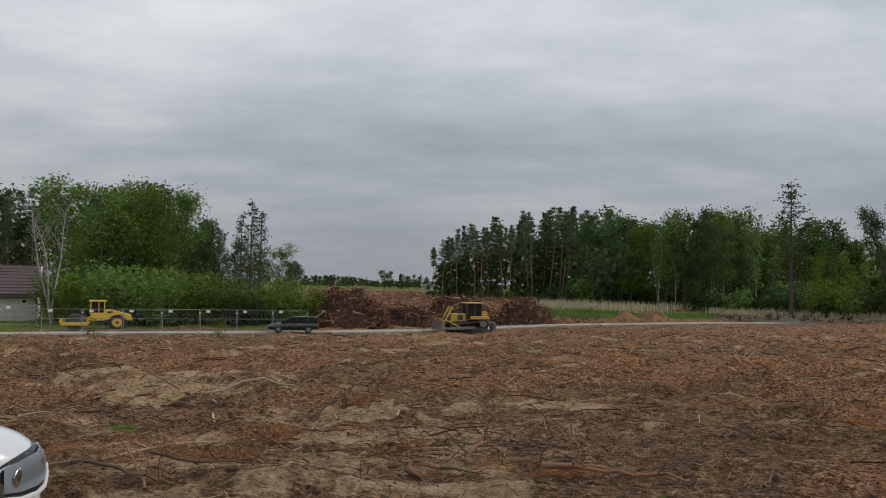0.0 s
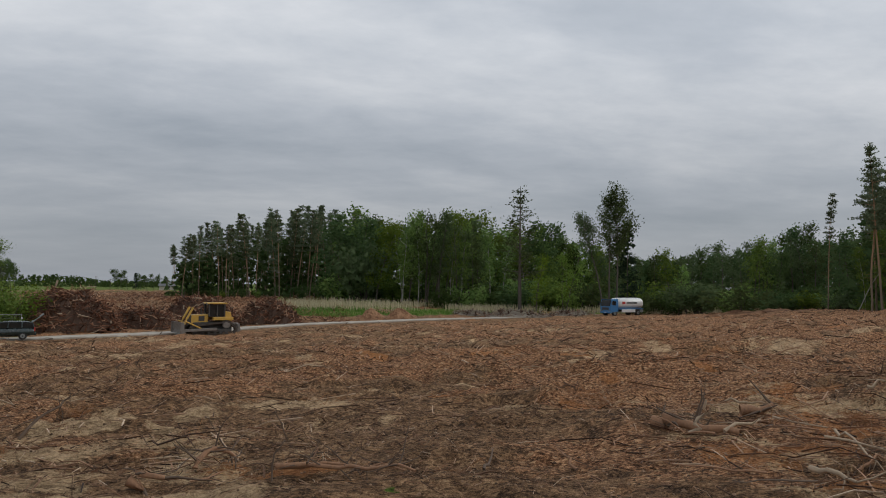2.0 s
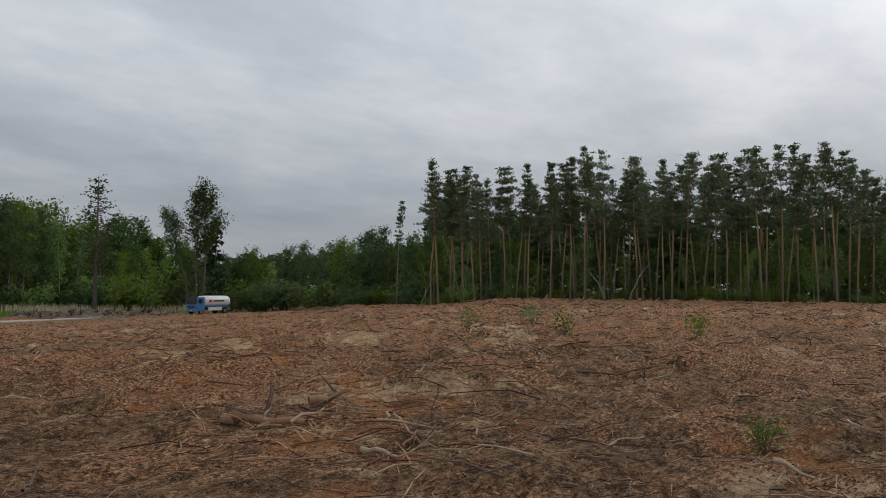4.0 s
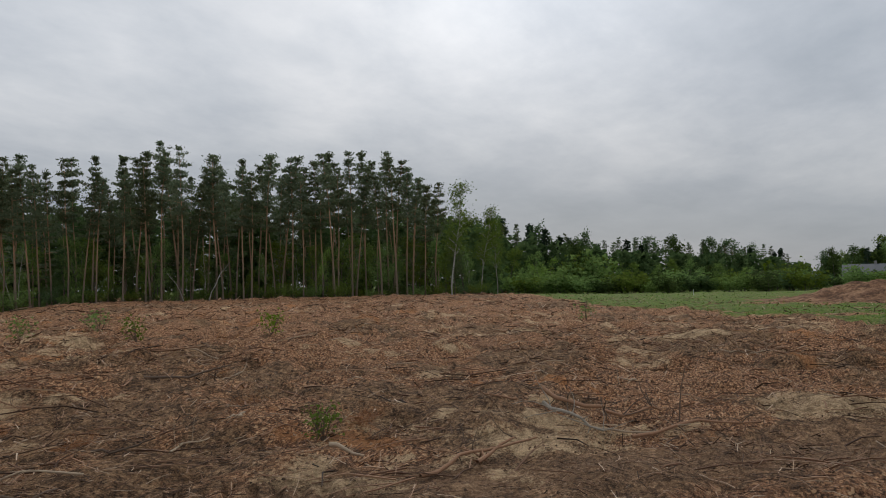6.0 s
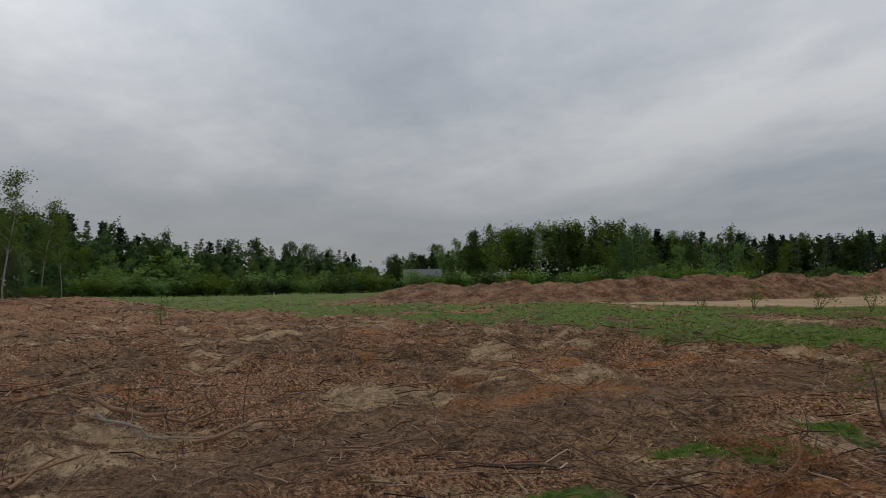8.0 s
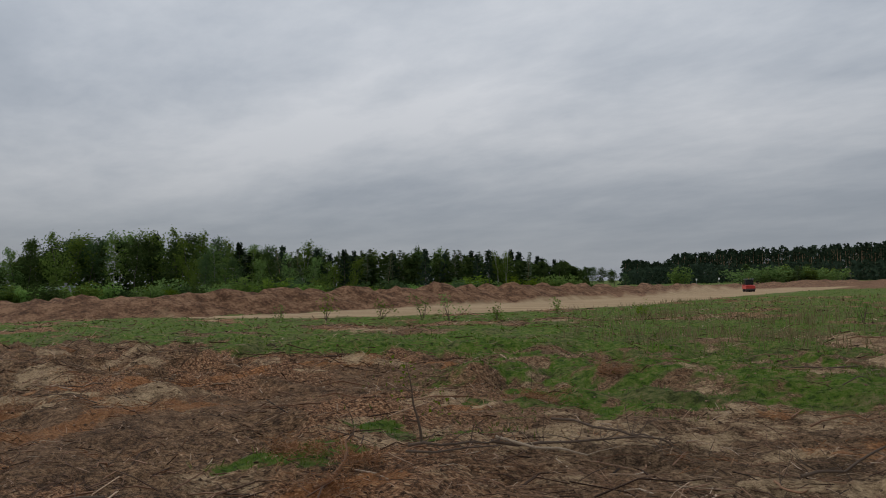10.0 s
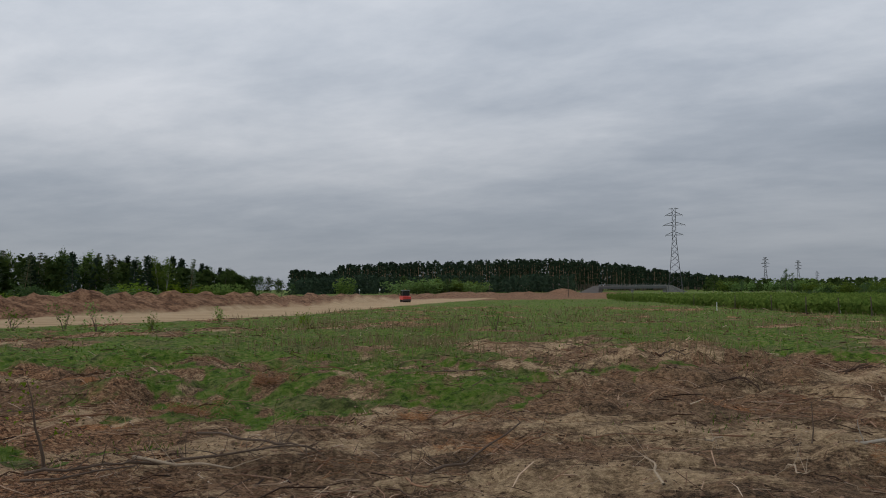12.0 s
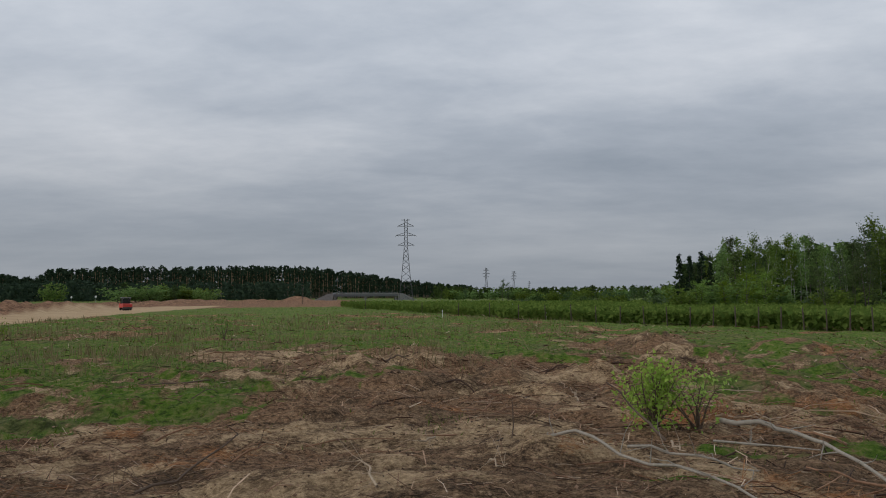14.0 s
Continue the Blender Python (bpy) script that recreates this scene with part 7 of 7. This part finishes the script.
# reed bed and green verge before the northern wood
x, y, r = scatter(rng, 14000, 3.5, 42, 132, 158, 1.0)
ok = (np.clip(0.55 + fbm(x, y, 9, 3, 95), 0, 1) > rng.random(len(x))) & (r > np.interp(bearing(x, y), [3, 12, 20, 30, 42], [132, 134, 140, 143, 150]))
x, y, r = x[ok], y[ok], r[ok]
blades("reed_bed", rng, x, y, rng.uniform(0.8, 1.6, len(x)), rng.uniform(0.06, 0.14, len(x)), M_REED, "pale dry reeds at the edge of the wood", 0.12)
x, y, r = scatter(rng, 9000, 4, 27, 110, 138, 1.0)
z_ = zones(x, y)
ok = rng.random(len(x)) < z_["grass"]
x, y, r = x[ok], y[ok], r[ok]
blades("verge_grass", rng, x, y, rng.uniform(0.3, 0.7, len(x)), rng.uniform(0.06, 0.12, len(x)), M_BLADE, "lush green verge beyond the road", 0.3)


# ---- single branches, logs and young plants near the viewer ----
def fallen(name, az, d, pts, r0, mat, label, category, twigs=0, lift=0.05, seed=1, sides=7, group=""):
    """A bent branch or log, its course given as steps to the right of and away from the viewer, and up."""
    ux, uy = math.sin(radians(az)), math.cos(radians(az))
    d = d + ARM
    cx, cy = xy(az, d)
    rg = np.random.default_rng(seed)
    r0 = r0 * 0.6
    path = []
    for s, f, h in pts:
        px, py = cx + s * uy + f * ux, cy - s * ux + f * uy
        path.append((px - cx, py - cy, float(height(px, py)) + h + lift))
    fine = [np.array(path[0])]
    for a, b in zip(path, path[1:]):
        for k in (1, 2, 3):
            q = np.array(a) + (np.array(b) - np.array(a)) * k / 3
            fine.append(q + rg.normal(0, r0 * 0.7 + 0.008, 3) * (k < 3))
    ob = thing(name, pose(cx, cy, 0), label, category, group)
    st = Stems()
    st.add(fine, np.linspace(r0, r0 * 0.45, len(fine)), sides)
    part("stem", st.mesh(name, mat), None, ob)
    if twigs:
        st = Stems()
        for _ in range(twigs):
            k = rg.integers(1, len(fine))
            dr = rg.normal(0, 1, 3) * [1, 1, 0.7] + [0, 0, 0.25]
            st.add(bent(rg, fine[k], dr, rg.uniform(0.2, 0.6), 4, 0.18), np.linspace(r0 * 0.3, r0 * 0.08, 5), 4)
        part("twig_spray", st.mesh("twig_spray", mat if mat is not M_LOG else M_TWIG), None, ob)["kind"] = "stuff"
    return ob


fallen("fallen_log", 33.4, 10.9, [(-0.55, 0.22, 0.04), (0.0, 0.0, 0.05), (0.55, -0.26, 0.03)], 0.15, M_LOG, "short reddish pine log with torn bark", "log", 9, seed=2)
fallen("broken_stub", 33.3, 10.6, [(-0.04, 0.0, 0.0), (0.06, 0.05, 0.2), (0.17, 0.1, 0.42)], 0.055, M_PALEWOOD, "pale upright stub of a broken branch", "branch", seed=3)
fallen("broken_branch", 36.6, 10.8, [(-0.25, -0.2, 0.0), (0.2, 0.25, 0.1)], 0.045, M_PALEWOOD, "pale broken branch lying on litter", "branch", 2, seed=4)
fallen("broken_branch", 41.6, 8.55, [(-0.2, 0.2, 0.05), (0.05, -0.05, 0.04), (0.2, -0.25, 0.0)], 0.055, M_PALEWOOD, "pale split branch end", "branch", 3, seed=5)
fallen("broken_branch", 43.0, 10.4, [(-0.2, 0.8, 0.12), (0.0, 0.0, 0.1), (0.2, -0.85, 0.03)], 0.034, M_PALEWOOD, "thin pale branch across dark twigs", "branch", 4, seed=6)
fallen("broken_branch", 43.2, 10.2, [(-0.35, 0.05, 0.08), (0.4, 0.0, 0.06)], 0.03, M_PALEWOOD, "thin crossed branches on dark litter", "branch", 6, seed=61)
fallen("broken_branch", 40.0, 12.3, [(-0.35, 0.4, 0.1), (0.35, -0.5, 0.05)], 0.03, M_PALEWOOD, "thin slanting branch among torn litter", "branch", 5, seed=62)
fallen("dead_sapling", 45.4, 10.2, [(0, 0, 0), (-0.03, 0.05, 0.3), (0.06, 0.1, 0.55)], 0.02, M_TWIG, "thin dead stem standing upright", "stem", 5, seed=63)
fallen("bark_scrap", 44.6, 15.2, [(-0.14, 0, 0.06), (0.14, 0.05, 0.08)], 0.06, M_PALEWOOD, "curled scrap of pale split bark", "bark", seed=64)
fallen("root_chunk", 37.5, 13.5, [(-0.25, 0, 0.1), (0.25, 0.05, 0.14)], 0.16, M_LOG, "torn root chunk with reddish flesh", "root", 8, seed=7)
fallen("fallen_branch", 79.0, 8.55, [(-0.63, -0.66, 0.0), (-0.25, -0.1, 0.05), (0.25, 0.3, 0.1), (0.66, 0.7, 0.12)], 0.042, M_LOG, "long reddish branch with a bent end", "branch", 4, seed=8)
fallen("broken_branch", 80.0, 8.7, [(-0.2, -0.35, 0.02), (0.22, 0.4, 0.16)], 0.045, M_LOG, "short forked branch crossing a longer one", "branch", 2, seed=81)
fallen("root_stump", 87.5, 11.2, [(-0.85, 0.5, 0.16), (-0.2, -0.2, 0.20), (0.3, 0.0, 0.12), (0.85, 0.3, 0.08)], 0.06, M_LOG, "torn root with dark branching ends", "root", 16, seed=9)
fallen("root_stump", 85.0, 10.7, [(-0.3, 0.3, 0.25), (0.1, 0.0, 0.15), (0.5, -0.3, 0.02)], 0.05, M_GREYWOOD, "grey torn root arching over sand", "root", 10, seed=91)
fallen("fallen_branch", 94.0, 10.8, [(-0.82, -0.68, 0.02), (0.0, 0.0, 0.05), (0.85, 0.68, 0.02)], 0.042, M_LOG, "long reddish branch lying across litter", "branch", 5, seed=10)
fallen("fallen_branch", 69.5, 9.25, [(-0.2, 0.11, 0.04), (0.2, -0.12, 0.02)], 0.055, M_PALEWOOD, "short stripped pale branch", "branch", seed=11)
fallen("dead_sapling", 92.8, 11.2, [(0, 0, 0), (0.1, 0.1, 0.7)], 0.018, M_TWIG, "thin dead stem standing upright", "stem", 3, seed=12)
fallen("fallen_branch", 58.5, 17.6, [(-0.9, 0.0, 0.05), (0.0, 0.1, 0.12), (0.9, 0.4, 0.1)], 0.06, M_TWIG, "dark branch on a drift of torn litter", "branch", 12, seed=121)
fallen("broken_branch", 61.0, 17.5, [(-0.35, 0.0, 0.06), (0.35, 0.2, 0.08)], 0.07, M_PALEWOOD, "pale split wood on torn litter", "branch", 2, seed=122)
fallen("fallen_branch", 9.0, 8.0, [(-0.68, 0.12, 0.05), (-0.2, 0.05, 0.07), (0.25, -0.02, 0.05), (0.72, -0.4, 0.02)], 0.05, M_LOG, "reddish branch with torn side twigs", "branch", 16, seed=13)
fallen("fallen_branch", 7.2, 8.1, [(-0.35, 0.0, 0.04), (0.3, 0.05, 0.06), (0.9, -0.2, 0.02)], 0.035, M_LOG, "thin orange root beside a longer branch", "branch", 8, seed=131)
fallen("root_chunk", -3.9, 8.0, [(-0.17, 0, 0.05), (0.16, 0.02, 0.05)], 0.1, M_LOG, "small sawn stump piece with a pale end", "root", 4, seed=14)
fallen("root_chunk", 0.3, 8.9, [(-0.2, -0.15, 0.03), (0.0, 0.05, 0.14), (0.22, 0.1, 0.05)], 0.065, M_LOG, "torn orange root with splayed ends", "root", 14, seed=15)
fallen("fallen_branch", -24.3, 7.5, [(-0.4, 0.3, 0.05), (0.0, 0.0, 0.06), (0.35, -0.25, 0.03)], 0.035, M_TWIG, "dark branch lying by the car", "branch", 8, seed=16)
fallen("fallen_branch", -19.3, 7.6, [(-0.45, 0.45, 0.07), (0.0, 0.0, 0.05), (0.5, -0.35, 0.02)], 0.028, M_TWIG, "dark bent branch over dry needles", "branch", 8, seed=17)
fallen("fallen_branch", -21.0, 9.0, [(-0.7, -0.3, 0.0), (0.0, 0.1, 0.1), (0.5, 0.4, 0.12)], 0.03, M_PALEWOOD, "thin pale branch over dry needles", "branch", 8, seed=171)
fallen("fallen_branch", -10.6, 12.8, [(-0.3, -0.2, 0.0), (0.05, 0.1, 0.2), (0.35, 0.3, 0.36)], 0.045, M_TWIG, "dark branch on a pale sandy patch", "branch", 10, seed=18)
fallen("fallen_branch", -15.5, 16.2, [(-1.1, -0.2, 0.02), (0.0, 0.0, 0.1), (0.9, 0.3, 0.05)], 0.045, M_PALEWOOD, "long weathered branch on the sand", "branch", 6, seed=181)
fallen("dead_sapling", 4.2, 7.63, [(0, 0, 0), (0.02, 0.0, 0.26), (0.14, 0.05, 0.4), (0.02, 0.05, 0.66)], 0.018, M_TWIG, "thin dead stem standing upright", "stem", 4, seed=19)
fallen("fallen_branch", 138.4, 8.45, [(-0.55, 0.05, 0.05), (0.0, 0.0, 0.06), (0.45, 0.15, 0.1)], 0.03, M_TWIG, "dark thin branches lying on pale sand", "branch", 14, seed=20)
fallen("fallen_branch", 138.0, 8.2, [(-0.5, 0.0, 0.03), (0.5, 0.1, 0.08)], 0.025, M_TWIG, "dark thin branches lying on pale sand", "branch", 8, seed=201)
fallen("fallen_branch", 146.6, 8.7, [(-0.95, 0.15, 0.04), (0.0, 0.0, 0.08), (0.95, 0.2, 0.06)], 0.032, M_TWIG, "dark thin branches lying on pale sand", "branch", 22, seed=21)
fallen("fallen_branch", 144.8, 8.5, [(-0.6, 0.35, 0.12), (0.1, 0.0, 0.06), (0.4, -0.1, 0.03)], 0.034, M_PALEWOOD, "grey bare stick lying on sand", "branch", 3, seed=211)
fallen("fallen_branch", 149.0, 9.3, [(-0.7, 0.4, 0.15), (0.1, 0.0, 0.08), (0.6, -0.3, 0.03)], 0.03, M_TWIG, "dark twiggy branch on pale sand", "branch", 14, seed=212)
fallen("fallen_branch", 130.0, 7.9, [(-0.25, -0.3, 0.03), (0.05, 0.05, 0.08), (0.15, 0.2, 0.3)], 0.035, M_LOG, "orange dead pine spray", "branch", 10, seed=22)
fallen("fallen_branch", 164.4, 8.4, [(-0.5, -0.3, 0.02), (0.0, 0.0, 0.12), (0.5, 0.4, 0.25)], 0.03, M_TWIG, "thin dark branch arched over sand", "branch", 14, seed=23)
fallen("birch_branch", 194.0, 8.8, [(-0.88, 1.05, 0.05), (-0.52, 0.95, 0.12), (0.0, 0.1, 0.08), (0.85, -1.15, 0.05), (1.25, -1.9, 0.03)], 0.040, M_GREYWOOD, "long pale birch branch lying in litter", "branch", 7, seed=24)
fallen("birch_branch", 205.0, 10.3, [(-0.85, 0.9, 0.14), (-0.2, 0.6, 0.16), (0.12, 0.45, 0.15), (0.5, -0.6, 0.1), (0.9, -2.1, 0.03)], 0.06, M_GREYWOOD, "bent pale birch trunk with broken twigs", "branch", 10, seed=25)
fallen("birch_branch", 199.0, 8.8, [(-0.75, 0.5, 0.06), (0.0, 0.0, 0.08), (0.6, -0.3, 0.08)], 0.03, M_GREYWOOD, "thin pale birch branch", "branch", 10, seed=26)
fallen("birch_branch", 204.0, 10.0, [(-0.7, 0.3, 0.06), (0.5, 0.0, 0.08)], 0.028, M_GREYWOOD, "thin pale birch branch", "branch", 6, seed=261)
fallen("dead_branch", 196.5, 10.1, [(0.12, 0.0, 0.0), (-0.2, 0.2, 0.33), (-0.62, 0.35, 0.72)], 0.035, M_TWIG, "black broken branch leaning by the bush", "branch", 3, seed=27)
fallen("dead_sapling", 186.6, 10.1, [(0, 0, 0), (0.01, 0.02, 0.48)], 0.016, M_TWIG, "thin dead stem standing upright", "stem", 2, seed=28)
# loose branches thrown about by the machines
loose = random.Random(77)
for sd in range(90):
    az, d = loose.choice([loose.uniform(-28, 120), loose.uniform(160, 212), loose.uniform(18, 70)]), 7.5 * 3.2 ** loose.random()
    ln, a0 = loose.uniform(0.2, 0.6) * (d / 9) ** 0.4, loose.uniform(0, 6.28)
    c_, s_ = ln * math.cos(a0), ln * math.sin(a0)
    fallen("loose_branch", az, d, [(-c_, -s_, 0.02), (0.05 * s_, 0.08 * c_, loose.uniform(0.03, 0.12)), (c_, s_, loose.uniform(0.0, 0.18))], loose.uniform(0.012, 0.032) * (d / 9) ** 0.5,
           loose.choice([M_PALEWOOD, M_LOG, M_LOG, M_TWIG]), "broken branch thrown down on the churned soil", "branch", loose.randrange(2, 7), 0.02, 300 + sd, 5, "loose branches")
for sd, (az, d, n_) in enumerate(((172, 20, 16), (178, 22, 22), (190, 20, 20), (194, 24, 18), (183, 17, 12), (199, 28, 22), (130, 22, 20), (120, 24, 18), (112, 25, 22), (125, 28, 18), (25, 17, 10), (28, 24, 12), (143, 15, 10), (147, 21, 12), (97, 30, 14), (104, 28, 16))):
    fallen("root_stump", az, d, [(-0.3, 0, -0.03), (0.0, 0.1, 0.05), (0.3, 0, -0.03)], 0.05, M_BRUSH, "torn-out stump with tangled dark roots", "root", n_, 0.05, 40 + sd, group="torn stumps")


def young_plant(name, az, d, tall, mat, n, leaf, label, seed, bend_=0.08, stems_=3, spread=0.09, category="young plant"):
    rg = np.random.default_rng(seed)
    ob = thing(name, pose(*place(az, d + ARM)), label, category)
    st, tips = Stems(), []
    for _ in range(stems_):
        p = bent(rg, (0, 0, -0.05), rg.normal(0, 0.25 if stems_ > 1 else 0.1, 3) * [1, 1, 0] + [0, 0, 1], tall * rg.uniform(0.75, 1.0), 6, bend_)
        st.add(p, np.linspace(0.010 + 0.010 * tall, 0.004, 7), 5)
        for k in (2, 3, 4, 5):
            q = bent(rg, p[k], rg.normal(0, 1, 3) + [0, 0, 0.8], tall * 0.28, 3, 0.12)
            st.add(q, np.linspace(0.006, 0.002, 4), 3)
            tips += [q[-1], q[-2]]
        tips.append(p[-1])
    part("stem", st.mesh("plant_stem", M_TWIG), None, ob)
    part("foliage", leaf_mesh("plant_leaves", rg, tips, spread, n, leaf, mat, 0.8), None, ob)
    return ob


def needle_spray(az, d, wide, seed):
    """A dead pine branch with its rust-coloured needles still on."""
    rg = np.random.default_rng(seed)
    ob = thing("dead_pine_spray", pose(*place(az, d + ARM)), "dead pine branch with rust-orange needles on the soil", "dead branch", "dead pine sprays")
    st, tips = Stems(), []
    for _ in range(9):
        a = rg.uniform(0, 6.28)
        q = bent(rg, (rg.normal(0, 0.25) * wide, rg.normal(0, 0.2) * wide, 0.02), (math.cos(a), math.sin(a), rg.uniform(0.05, 0.5)), wide * rg.uniform(0.35, 0.75), 5, 0.16)
        q[:, 2] = np.maximum(q[:, 2], 0.015)
        st.add(q, np.linspace(0.008, 0.003, 6), 4)
        tips += list(q[1:])
    part("branchwork", st.mesh("spray_stems", M_LOG), None, ob)["kind"] = "stuff"
    part("needles", leaf_mesh("spray_needles", rg, tips, 0.035 + 0.03 * wide, int(500 + 500 * wide), 0.075, M_RUST, 0.6, None, 0.13), None, ob)["kind"] = "stuff"


for sd, (az, d, wide) in enumerate(((-18.9, 9.5, 0.7), (-17.6, 9.3, 0.5), (-14.8, 10.2, 0.55), (-13.8, 10.6, 0.4), (-23.0, 8.9, 0.6), (-8.6, 14.1, 0.6), (128.3, 8.8, 0.55), (127.3, 9.2, 0.4), (129.5, 7.6, 0.75), (131.5, 8.2, 0.5),
                                    (145.2, 13.9, 0.8), (143.6, 13.4, 0.5), (70.5, 10.9, 0.4), (63.1, 13.4, 0.55), (52.2, 10.5, 0.3), (108.4, 14.3, 0.5), (206.5, 14.5, 0.9), (200.5, 12.6, 0.6), (150, 16.4, 0.8), (43.5, 13.2, 0.7), (27, 14, 0.8))):
    needle_spray(az, d, wide, 500 + sd)
young_plant("sapling", 135.8, 9.6, 1.25, M_BRIGHT, 60, 0.05, "thin bent sapling with a few small leaves", 6, 0.13, 1)
young_plant("leafy_shrub", 196.4, 11.2, 0.92, M_LIME, 1300, 0.062, "small shrub in bright yellow-green leaf", 2, 0.12, 14, 0.12, "shrub")
young_plant("leafy_shrub", 199.4, 11.4, 0.95, M_LIME, 300, 0.055, "small shrub in bright yellow-green leaf", 3, 0.14, 7, 0.12, "shrub")
young_plant("green_plant", 67.9, 10.1, 0.5, M_LEAF, 220, 0.05, "small green plant among dead branches", 4, 0.1, 5, 0.07)
for sd, (az, d, tall) in enumerate(((128.9, 52, 1.9), (133, 50, 1.4), (136, 49, 1.6), (138, 48, 1.8), (52.5, 34, 1.3), (55, 30, 1.0), (64, 30, 0.9), (87, 40, 1.5), (141.5, 45, 1.0), (152, 46, 1.0), (166, 40, 1.2), (48, 36, 1.0), (-19, 60, 1.6), (-27, 58, 1.8), (125.5, 53, 1.2), (146.0, 55, 1.1))):
    young_plant("sapling", az, d, tall, M_LEAF if sd % 3 else M_BRIGHT, 150, 0.11, "small green sapling standing in the clearing", 20 + sd, 0.1, 4, 0.16)
for az, d, ln in ((57.9, 104, -1), (59.6, 103.5, 1), (44.2, 108, 1)):
    fallen("leaning_trunk", az, d, [(0, 0, 0), (1.3 * ln, 0.5, 3.0), (2.6 * ln, 0.8, 5.2)] if az != 57.9 else [(0, 0, 0), (-0.8, 0.2, 2.0), (-2.0, 0.3, 3.6)], 0.09, M_BIRCH, "thin pale trunk leaning at the wood's edge", "trunk", seed=int(az))
